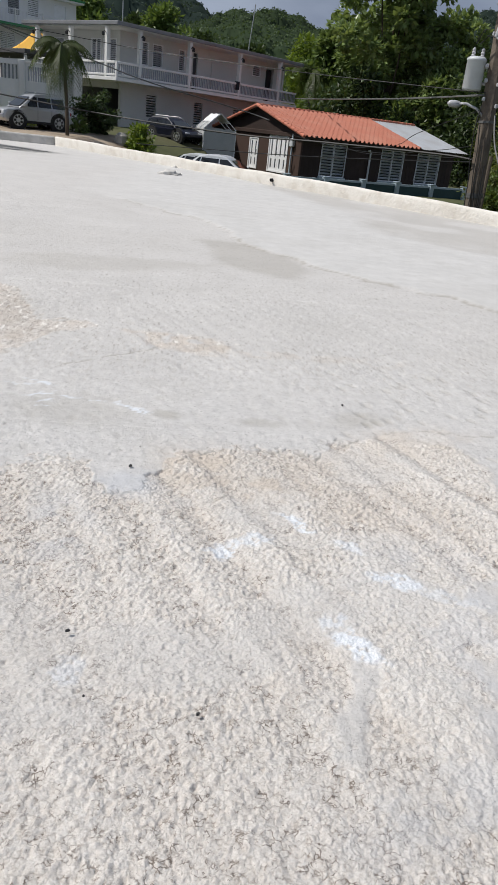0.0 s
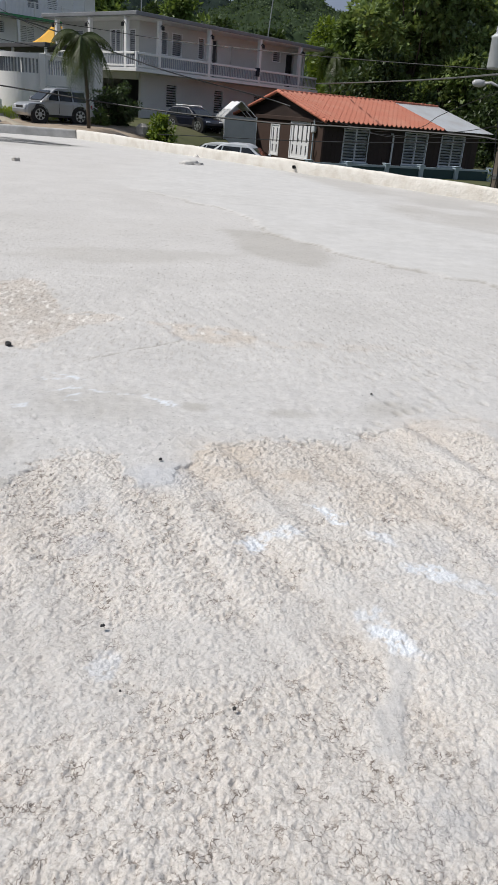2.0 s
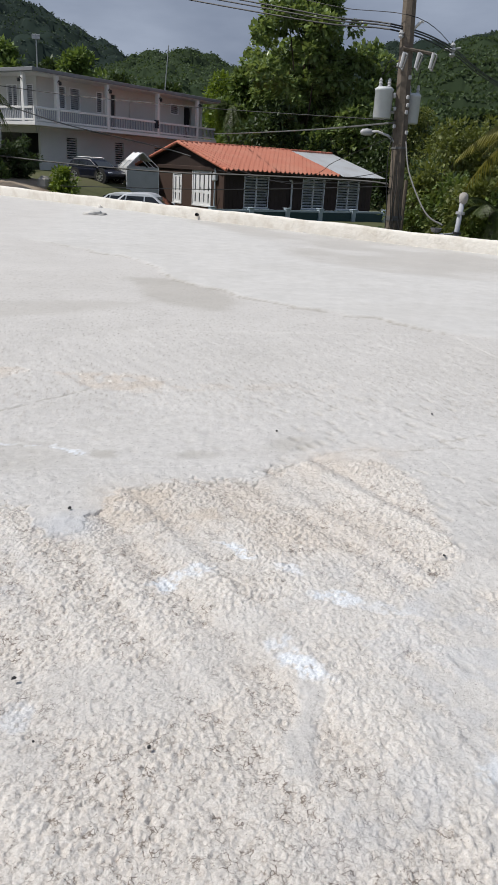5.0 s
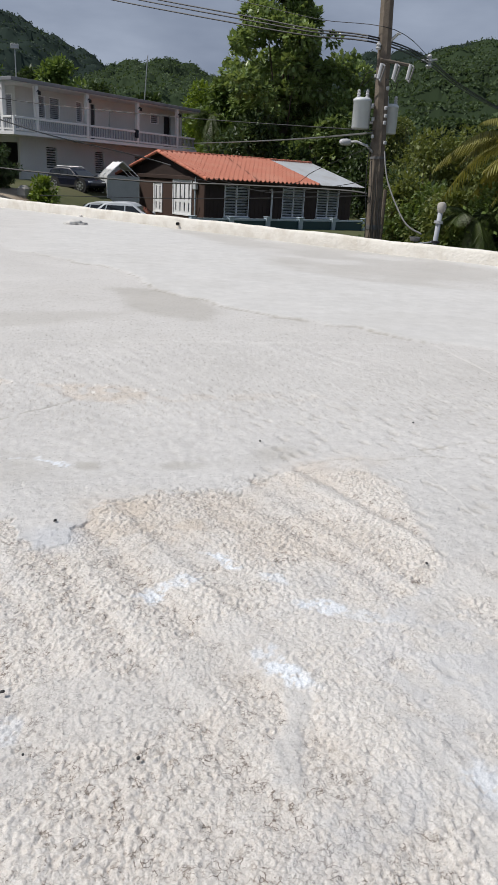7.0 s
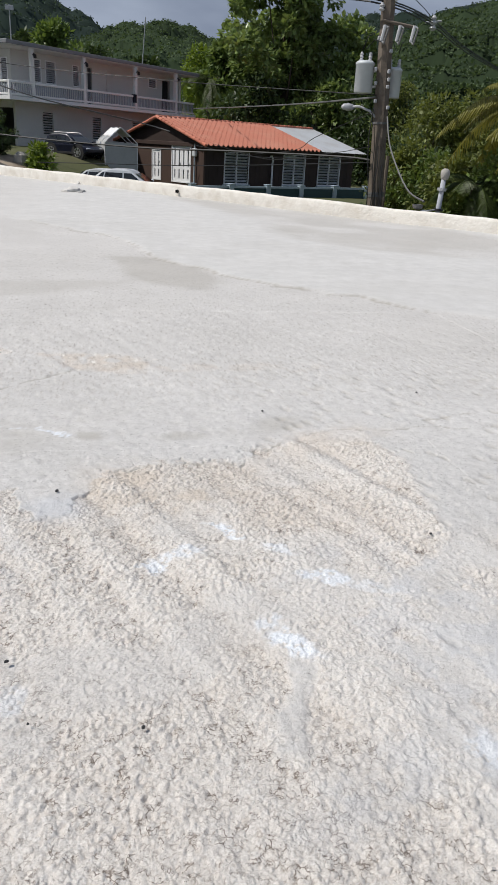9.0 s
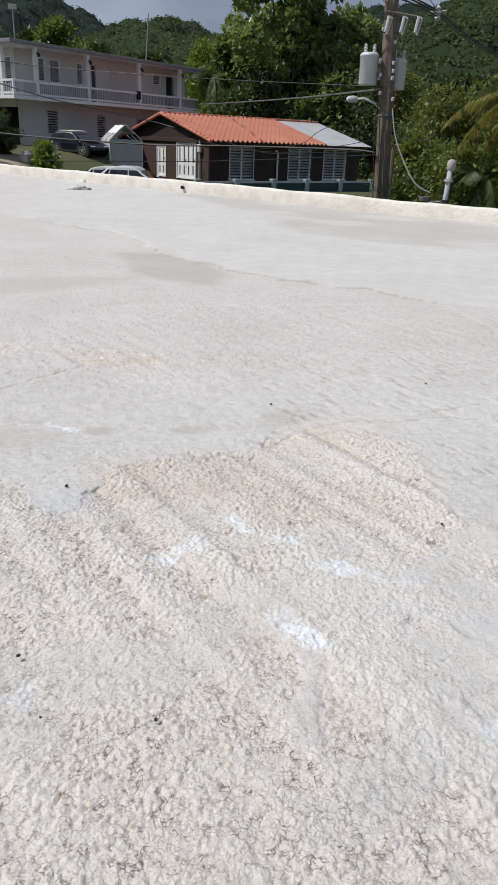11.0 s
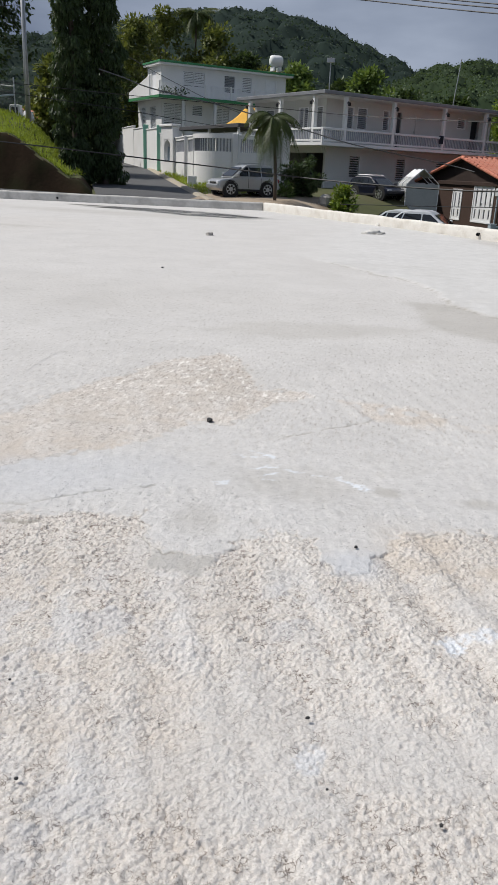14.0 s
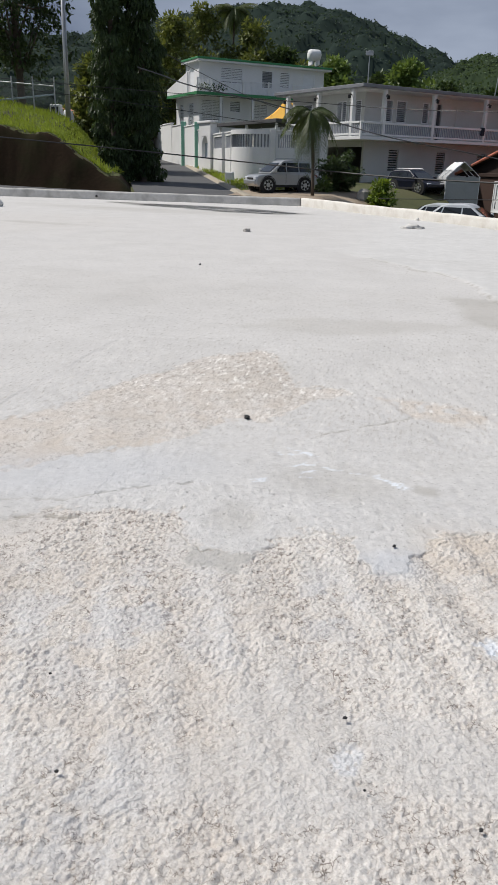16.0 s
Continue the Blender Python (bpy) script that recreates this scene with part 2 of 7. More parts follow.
M = {
    "slab": concrete_floor(),
    "parapet": mat("limewashed_concrete", (0.79, 0.765, 0.715), (0.68, 0.65, 0.59), 0.9, fine=14, broad=2.6, bump=1.0, stain=(0.52, 0.47, 0.40), amount=0.6),
    "parapet_grey": mat("grey_concrete", (0.66, 0.645, 0.61), (0.50, 0.485, 0.46), 0.85, fine=9, broad=1.6, bump=0.5, stain=(0.26, 0.25, 0.23), amount=0.75),
    "asphalt": mat("asphalt", (0.095, 0.097, 0.10), (0.07, 0.07, 0.073), 0.9, fine=25, broad=0.4, bump=0.3, stain=(0.10, 0.10, 0.098), amount=0.5),
    "kerb": mat("stained_kerb_concrete", (0.42, 0.37, 0.29), (0.30, 0.26, 0.20), 0.9, fine=9, broad=0.8, bump=0.4),
    "drive": mat("worn_earthy_concrete", (0.42, 0.34, 0.26), (0.31, 0.25, 0.185), 0.95, fine=8, broad=0.5, bump=0.5, stain=(0.16, 0.12, 0.08), amount=0.7),
    "ground": mat("rough_grass_ground", (0.055, 0.066, 0.02), (0.085, 0.09, 0.03), 0.95, fine=6, broad=0.25, bump=0.8, stain=(0.11, 0.085, 0.05), amount=0.5),
    # Bare earth taken near-black, so the bank's shade sits in the colour.
    "earth": mat("shade_darkened_earth_cut", (0.021, 0.014, 0.008), (0.034, 0.022, 0.013), 0.97, fine=7, broad=0.5, bump=1.0, stain=(0.018, 0.024, 0.008), amount=0.8, spec=0.1),
    "cream": mat("cream_painted_render", (0.595, 0.60, 0.585), (0.55, 0.555, 0.54), 0.8, fine=7, broad=0.35, bump=0.1, stain=(0.40, 0.40, 0.39), amount=0.35),
    "white": mat("white_painted_render", (0.80, 0.80, 0.79), (0.74, 0.74, 0.73), 0.75, fine=8, broad=0.4, bump=0.08, stain=(0.58, 0.58, 0.56), amount=0.35),
    "whitewood": mat("white_gloss_paint", (0.80, 0.81, 0.82), (0.74, 0.75, 0.76), 0.45, fine=12, broad=2.0, bump=0.03, amount=0.15),
    "greyroof": mat("grey_roof_coating", (0.24, 0.25, 0.27), (0.18, 0.19, 0.205), 0.7, fine=6, broad=0.5, bump=0.1, stain=(0.13, 0.13, 0.14), amount=0.5),
    "baluster": mat("grey_balusters", (0.40, 0.42, 0.46), (0.33, 0.35, 0.39), 0.7, fine=10, broad=1, bump=0.1),
    "roof_and_shade": mat("dark_grey_roofing_and_shade", (0.085, 0.085, 0.09), (0.06, 0.06, 0.064), 0.8, fine=6, broad=0.5, bump=0.1),
    "green": mat("green_painted_trim", (0.05, 0.26, 0.10), (0.04, 0.20, 0.075), 0.6, fine=8, broad=1, bump=0.05),
    "palegreen": mat("pale_mint_paint", (0.30, 0.62, 0.46), (0.26, 0.55, 0.41), 0.65, fine=8, broad=1, bump=0.05),
    "yellow": mat("yellow_awning_cloth", (0.80, 0.46, 0.06), (0.70, 0.38, 0.05), 0.8, fine=10, broad=1, bump=0.1),
    "dark": mat("dark_interior", (0.02, 0.02, 0.022), (0.014, 0.014, 0.015), 0.9, bump=0),
    "louvre": mat("aluminium_louvre", (0.74, 0.78, 0.81), (0.66, 0.70, 0.74), 0.45, 0.2, fine=10, bump=0.03, vary=0.08),
    "louvregap": mat("dark_louvre_gap", (0.045, 0.05, 0.055), (0.03, 0.033, 0.037), 0.6, bump=0),
    "brownwood": mat("dark_brown_timber", (0.036, 0.019, 0.014), (0.022, 0.012, 0.009), 0.7, fine=14, broad=1.5, bump=0.3, stain=(0.055, 0.034, 0.026), amount=0.4, vary=0.2),
    "tan": mat("brown_timber_panel", (0.06, 0.034, 0.025), (0.04, 0.023, 0.017), 0.7, fine=14, broad=1.5, bump=0.2, vary=0.15),
    "tile": mat("terracotta_roof_tile", (0.52, 0.18, 0.11), (0.40, 0.125, 0.075), 0.75, fine=12, broad=0.9, bump=0.2, stain=(0.50, 0.24, 0.17), amount=0.5, vary=0.2),
    "tinroof": mat("weathered_zinc_sheet", (0.58, 0.60, 0.62), (0.50, 0.52, 0.54), 0.5, 0.35, fine=6, broad=0.7, bump=0.05, stain=(0.36, 0.33, 0.30), amount=0.5),
    "teal": mat("dark_teal_panel", (0.012, 0.055, 0.062), (0.010, 0.042, 0.048), 0.5, fine=8, bump=0.03),
    "fencepost": mat("pale_blue_grey_paint", (0.42, 0.50, 0.55), (0.36, 0.43, 0.48), 0.7, fine=8, bump=0.1),
    "polewood": mat("weathered_pole_timber", (0.20, 0.165, 0.13), (0.11, 0.09, 0.07), 0.9, fine=22, broad=2.2, bump=0.7, stain=(0.07, 0.055, 0.045), amount=0.7),
    "steel": mat("galvanised_steel", (0.50, 0.51, 0.52), (0.42, 0.43, 0.44), 0.45, 0.6, fine=9, broad=1.5, bump=0.05),
    "tank": mat("grey_transformer_paint", (0.56, 0.60, 0.62), (0.50, 0.53, 0.55), 0.5, 0.0, fine=6, broad=1.4, bump=0.03, stain=(0.35, 0.33, 0.32), amount=0.4),
    "porcelain": mat("glazed_porcelain", (0.50, 0.51, 0.52), (0.40, 0.40, 0.42), 0.35, bump=0),
    "cable": mat("black_cable", (0.022, 0.022, 0.024), (0.015, 0.015, 0.016), 0.6, bump=0),
    "greycable": mat("grey_weathered_cable", (0.15, 0.15, 0.15), (0.11, 0.11, 0.11), 0.6, bump=0),
    "silver": mat("silver_car_paint", (0.50, 0.51, 0.52), (0.47, 0.48, 0.49), 0.28, 0.55, fine=90, broad=1, bump=0, amount=0.1),
    "navy": mat("dark_blue_car_paint", (0.003, 0.005, 0.018), (0.003, 0.004, 0.015), 0.3, 0.0, fine=60, broad=1, bump=0, amount=0.1),
    "carwhite": mat("white_car_paint", (0.68, 0.70, 0.72), (0.66, 0.68, 0.70), 0.3, 0.2, fine=60, broad=1, bump=0, amount=0.08),
    "carglass": mat("tinted_car_glass", (0.016, 0.019, 0.022), (0.014, 0.017, 0.02), 0.06, bump=0, spec=0.8),
    "rubber": mat("black_rubber", (0.02, 0.02, 0.02), (0.014, 0.014, 0.014), 0.85, fine=20, bump=0.1),
    "alloy": mat("alloy_wheel", (0.62, 0.63, 0.64), (0.55, 0.56, 0.57), 0.3, 0.8, bump=0),
    "lamp": mat("clear_lamp_lens", (0.70, 0.72, 0.74), (0.6, 0.62, 0.64), 0.12, bump=0),
    "redlamp": mat("red_lamp_lens", (0.40, 0.02, 0.015), (0.34, 0.015, 0.012), 0.2, bump=0),
    "canvas": mat("white_canopy_sheet", (0.78, 0.79, 0.80), (0.70, 0.71, 0.72), 0.7, fine=10, broad=1, bump=0.1),
    "greysheet": mat("dull_grey_tarp", (0.42, 0.43, 0.43), (0.36, 0.37, 0.37), 0.7, fine=8, broad=1, bump=0.1),
    "bark": mat("brown_bark", (0.12, 0.095, 0.07), (0.07, 0.055, 0.04), 0.95, fine=12, broad=2, bump=0.8),
    "stone": mat("grey_stone", (0.40, 0.38, 0.35), (0.30, 0.285, 0.26), 0.9, fine=30, broad=8, bump=0.5),
    "leaf": leafy("broad_green_leaf", (0.15, 0.21, 0.06), (0.085, 0.14, 0.036)),
    "leaftree": leafy("glossy_broad_leaf", (0.22, 0.285, 0.11), (0.10, 0.15, 0.05), 0.55, 0.36),
    "leafscrub": leafy("scrub_leaf", (0.13, 0.18, 0.05), (0.07, 0.11, 0.032), 0.5),
    "leafdark": leafy("deep_green_leaf", (0.055, 0.085, 0.03), (0.033, 0.056, 0.02), 0.45),
    "leaflime": leafy("lime_green_leaf", (0.17, 0.23, 0.03), (0.11, 0.17, 0.025)),
    "leafolive": leafy("olive_leaf", (0.16, 0.18, 0.05), (0.09, 0.12, 0.034)),
    "frond": leafy("palm_frond", (0.075, 0.10, 0.026), (0.045, 0.07, 0.02)),
    "frondgold": leafy("yellowing_palm_frond", (0.22, 0.20, 0.05), (0.14, 0.145, 0.035)),
    "grass": leafy("sunlit_grass", (0.30, 0.36, 0.05), (0.22, 0.30, 0.04), 0.3, 0.6),
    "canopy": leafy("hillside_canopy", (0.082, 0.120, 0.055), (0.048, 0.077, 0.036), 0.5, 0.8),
    # Bluer than the near canopy: distance haze put into the leaf colour.
    "canopyfar": leafy("hazed_canopy", (0.050, 0.076, 0.054), (0.030, 0.048, 0.038), 0.45, 0.8),
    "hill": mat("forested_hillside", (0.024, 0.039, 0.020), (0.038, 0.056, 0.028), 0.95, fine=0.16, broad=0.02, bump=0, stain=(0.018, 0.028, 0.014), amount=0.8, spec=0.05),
    # Bluer than the near hillside, with the haze mixed into its colour.
    "hillfar": mat("hazed_forest", (0.019, 0.031, 0.026), (0.029, 0.043, 0.035), 0.95, fine=0.12, broad=0.015, bump=0, stain=(0.015, 0.024, 0.018), amount=0.8, spec=0.05),
}


# ---- building helpers ----
def part(name, bm, material, parent, label="", smooth=False):
    """Links a bmesh (or a ready mesh) as one mesh object under a thing or a part."""
    if isinstance(bm, bpy.types.Mesh):
        me = bm
    else:
        me = bpy.data.meshes.new(name)
        bm.normal_update()
        bm.to_mesh(me)
        bm.free()
    if not me.materials:
        me.materials.append(material)
    if smooth:
        for f in me.polygons:
            f.use_smooth = True
    ob = new(name, me)
    ob.parent = parent
    if label:
        ob["label"] = label
    return ob


def thing(name, m, label, category, group="", kind=""):
    ob = new(name)
    ob.matrix_world = m
    ob.empty_display_size = 0.2
    return tagged(ob, label, category, group, kind)


def solo(name, bm, material, m, label, category, group="", kind="", smooth=False):
    ob = part(name, bm, material, None, "", smooth)
    ob.matrix_world = m
    return tagged(ob, label, category, group, kind)


def add_box(bm, x0, x1, y0, y1, z0, z1, bev=0.0, m=None):
    vs = [bm.verts.new((x, y, z)) for z in (z0, z1) for x, y in ((x0, y0), (x1, y0), (x1, y1), (x0, y1))]
    fs = [bm.faces.new([vs[i] for i in q]) for q in ((3, 2, 1, 0), (4, 5, 6, 7), (0, 1, 5, 4), (1, 2, 6, 5), (2, 3, 7, 6), (3, 0, 4, 7))]
    if bev:
        es = list({e for f in fs for e in f.edges})
        r = bmesh.ops.bevel(bm, geom=es, offset=bev, segments=1, affect="EDGES", profile=0.5)
        vs = list({v for f in r["faces"] for v in f.verts} | {v for v in vs if v.is_valid})
    if m is not None:
        bmesh.ops.transform(bm, matrix=m, verts=[v for v in vs if v.is_valid])
    return bm


def box(x0, x1, y0, y1, z0, z1, bev=0.0, m=None):
    return add_box(bmesh.new(), x0, x1, y0, y1, z0, z1, bev, m)


def add_tube(bm, pts, radii, n=8, cap=True):
    """A round bar through pts; radii: one for all or one a point."""
    pts = [Vector(p) for p in pts]
    radii = [radii] * len(pts) if isinstance(radii, (int, float)) else list(radii)
    rings = []
    ref = None
    for i, p in enumerate(pts):
        d = (pts[min(i + 1, len(pts) - 1)] - pts[max(i - 1, 0)]).normalized()
        if ref is None:
            ref = d.orthogonal().normalized()
        a = (ref - d * ref.dot(d)).normalized()
        ref = a
        b = d.cross(a)
        rings.append([bm.verts.new(p + (a * math.cos(2 * math.pi * k / n) + b * math.sin(2 * math.pi * k / n)) * radii[i]) for k in range(n)])
    for r, s in zip(rings, rings[1:]):
        for k in range(n):
            bm.faces.new((r[k], r[(k + 1) % n], s[(k + 1) % n], s[k]))
    if cap:
        bm.faces.new(rings[0][::-1])
        bm.faces.new(rings[-1])
    return bm


def tube(pts, radii, n=8, cap=True):
    return add_tube(bmesh.new(), pts, radii, n, cap)


def lathe(profile, n=16, m=None):
    """Turned solid from (radius, height) pairs."""
    bm = bmesh.new()
    rings = [[bm.verts.new((r * math.cos(2 * math.pi * k / n), r * math.sin(2 * math.pi * k / n), z)) for k in range(n)] for r, z in profile]
    for r, s in zip(rings, rings[1:]):
        for k in range(n):
            bm.faces.new((r[k], r[(k + 1) % n], s[(k + 1) % n], s[k]))
    bm.faces.new(rings[0][::-1])
    bm.faces.new(rings[-1])
    if m is not None:
        bmesh.ops.transform(bm, matrix=m, verts=bm.verts)
    return bm


def mesh_np(name, verts, faces, attrs=None, smooth=True):
    """A mesh from numpy arrays; faces all of one size."""
    me = bpy.data.meshes.new(name)
    k = faces.shape[1]
    me.vertices.add(len(verts))
    me.vertices.foreach_set("co", np.ascontiguousarray(verts, np.float32).ravel())
    me.loops.add(faces.size)
    me.loops.foreach_set("vertex_index", np.ascontiguousarray(faces, np.int32).ravel())
    me.polygons.add(len(faces))
    me.polygons.foreach_set("loop_start", np.arange(0, faces.size, k, dtype=np.int32))
    me.polygons.foreach_set("use_smooth", np.full(len(faces), smooth))
    me.update(calc_edges=True)
    for key, v in (attrs or {}).items():
        a = me.attributes.new(key, "FLOAT", "POINT")
        a.data.foreach_set("value", np.ascontiguousarray(v, np.float32).ravel())
    return me


def hash2(i, j, s=0):
    h = np.sin(i * 127.1 + j * 311.7 + s * 74.7) * 43758.5453
    return h - np.floor(h)


def vnoise(x, y, s=0):
    i, j = np.floor(x), np.floor(y)
    u, v = x - i, y - j
    u, v = u * u * (3 - 2 * u), v * v * (3 - 2 * v)
    a, b, c, d = hash2(i, j, s), hash2(i + 1, j, s), hash2(i, j + 1, s), hash2(i + 1, j + 1, s)
    return (a * (1 - u) + b * u) * (1 - v) + (c * (1 - u) + d * u) * v


def fbm(x, y, s=0, octaves=4):
    t, a, k = 0.0, 0.5, 1.0
    for o in range(octaves):
        t = t + a * vnoise(x * k + 17.3 * o, y * k + 9.1 * o, s + o)
        a, k = a * 0.5, k * 2.03
    return t / (1 - 0.5 ** octaves)


def cells(x, y, size, s=0):
    """Distance to the nearest of scattered centres, in cells, and that centre's random value."""
    gx, gy = x / size, y / size
    i, j = np.floor(gx), np.floor(gy)
    best, val = np.full(np.shape(x), 9.0), np.zeros(np.shape(x))
    for di in (-1, 0, 1):
        for dj in (-1, 0, 1):
            a, b = i + di, j + dj
            d = np.hypot(a + hash2(a, b, s) - gx, b + hash2(a, b, s + 5) - gy)
            val = np.where(d < best, hash2(a, b, s + 9), val)
            best = np.minimum(best, d)
    return best, val


def sm(lo, hi, v):
    t = np.clip((v - lo) / (hi - lo), 0, 1)
    return t * t * (3 - 2 * t)


def grid_faces(nx, ny):
    k = np.arange((nx - 1) * (ny - 1))
    i, j = k % (nx - 1), k // (nx - 1)
    a = j * nx + i
    return np.stack([a, a + 1, a + nx + 1, a + nx], 1)


# ---- the ground round the deck ----
CORNER = (-4.8, 31.35)          # where the two parapets meet
EDGE = Vector((12.8, -17.2)).normalized()  # run of the second parapet


def edge_x(y):
    return CORNER[0] + (CORNER[1] - y) * (12.8 / 17.2)


def level(x, y):
    """Height of the natural ground."""
    d = np.hypot(x, y)
    rise = 0.16 + 0.045 * np.clip(d - 36, -2, 70) + 0.10 * np.clip(d - 106, 0, 60)
    q = (x + 3.7) * 0.71 - (y - 45.85) * 0.70
    low = sm(3.5, 9.5, q) * sm(-5.5, 0.0, x) * (1 - sm(55, 90, d))
    yard = (x - 6.57) * 0.893 + (y - 41.5) * 0.45
    low = np.maximum(low, sm(-4.2, -2.2, yard) * sm(0.2, 1.2, q) * (1 - sm(60, 75, d)))
    far = sm(8, 24, x) * sm(10, 30, q)
    z = rise * (1 - low) - 1.05 * low - 0.7 * far * low
    z = z * (1 - 0.75 * sm(-2, 25, x - (y - 60) * 0.9) * sm(48, 70, d))
    inside = sm(-0.9, -0.2, np.minimum(31.35 - y, (edge_x(y) - x) * 0.8))
    back = sm(5, -20, y)
    return z * (1 - inside) - 0.55 * inside - 0.5 * back


def stretch(a, b, n, dense, power=3.0):
    """Coordinates from a to b, closest round the given place."""
    t = np.linspace(-1, 1, n)
    c = np.sign(t) * np.abs(t) ** power * 0.93 + t * 0.07
    return np.where(c < 0, dense + c * (dense - a), dense + c * (b - dense))


gx, gy = np.meshgrid(stretch(-1500, 1500, 220, -2.0), stretch(-900, 1800, 220, 42.0))
gz = level(gx, gy) + (fbm(gx * 0.5, gy * 0.5, 3) - 0.5) * 0.12 * (np.hypot(gx, gy) > 33.5)
ground = tagged(new("ground", mesh_np("ground", np.stack([gx, gy, gz], -1).reshape(-1, 3), grid_faces(220, 220))),
                "grassy ground with bare earth around the concrete deck", "ground", kind="structure")
ground.data.materials.append(M["ground"])


# ---- concrete deck ----
def blob(x, y, cx, cy, rx, ry, turn=0.0, soft=0.12):
    """1 inside a rough-edged oval, 0 outside."""
    c, s = math.cos(radians(turn)), math.sin(radians(turn))
    u, v = ((x - cx) * c + (y - cy) * s) / rx, (-(x - cx) * s + (y - cy) * c) / ry
    return 1 - sm(1 - soft, 1 + soft, np.hypot(u, v))


def inside(x, y, pts, soft=0.03):
    """1 inside a closed outline, 0 outside, blended over the soft width."""
    d, odd = np.full(np.shape(x), 9.0), np.zeros(np.shape(x), bool)
    for (x0, y0), (x1, y1) in zip(pts, pts[1:] + pts[:1]):
        ex, ey = x1 - x0, y1 - y0
        t = np.clip(((x - x0) * ex + (y - y0) * ey) / (ex * ex + ey * ey), 0, 1)
        d = np.minimum(d, np.hypot(x - x0 - t * ex, y - y0 - t * ey))
        if ey:
            odd ^= ((y0 > y) != (y1 > y)) & (x < x0 + ex * (y - y0) / ey)
    return sm(-soft, soft, np.where(odd, d, -d))


def hairline(x, y, pts, wide, seed):
    """Broken cracks along the given line."""
    wx, wy = x + (fbm(x * 12, y * 12, seed) - 0.5) * 0.07, y + (fbm(x * 12, y * 12, seed + 1) - 0.5) * 0.07
    d = np.full(np.shape(x), 9.0)
    for (x0, y0), (x1, y1) in zip(pts, pts[1:]):
        ex, ey = x1 - x0, y1 - y0
        t = np.clip(((wx - x0) * ex + (wy - y0) * ey) / (ex * ex + ey * ey), 0, 1)
        d = np.minimum(d, np.hypot(wx - x0 - t * ex, wy - y0 - t * ey))
    return (1 - sm(wide * 0.4, wide, d)) * sm(0.36, 0.5, fbm(x * 13, y * 13, seed + 2))


BARE = [(-2.9, 3.6), (-2.42, 4.0), (-2.26, 4.3), (-2.21, 4.65), (-2.06, 5.0), (-1.8, 5.6), (-1.61, 5.96), (-1.28, 6.29), (-1.0, 5.86), (-0.81, 5.22),
        (-0.43, 5.19), (-0.41, 5.04), (-0.67, 4.83), (-0.88, 4.30), (-1.04, 4.38), (-1.29, 3.95), (-1.7, 3.64), (-1.79, 3.48), (-1.99, 3.22), (-2.6, 2.9)]
SCAR = [(-0.24, 5.06), (0.02, 5.10), (0.25, 5.05), (0.56, 4.92), (0.50, 4.70), (0.42, 4.57), (0.03, 4.70)]


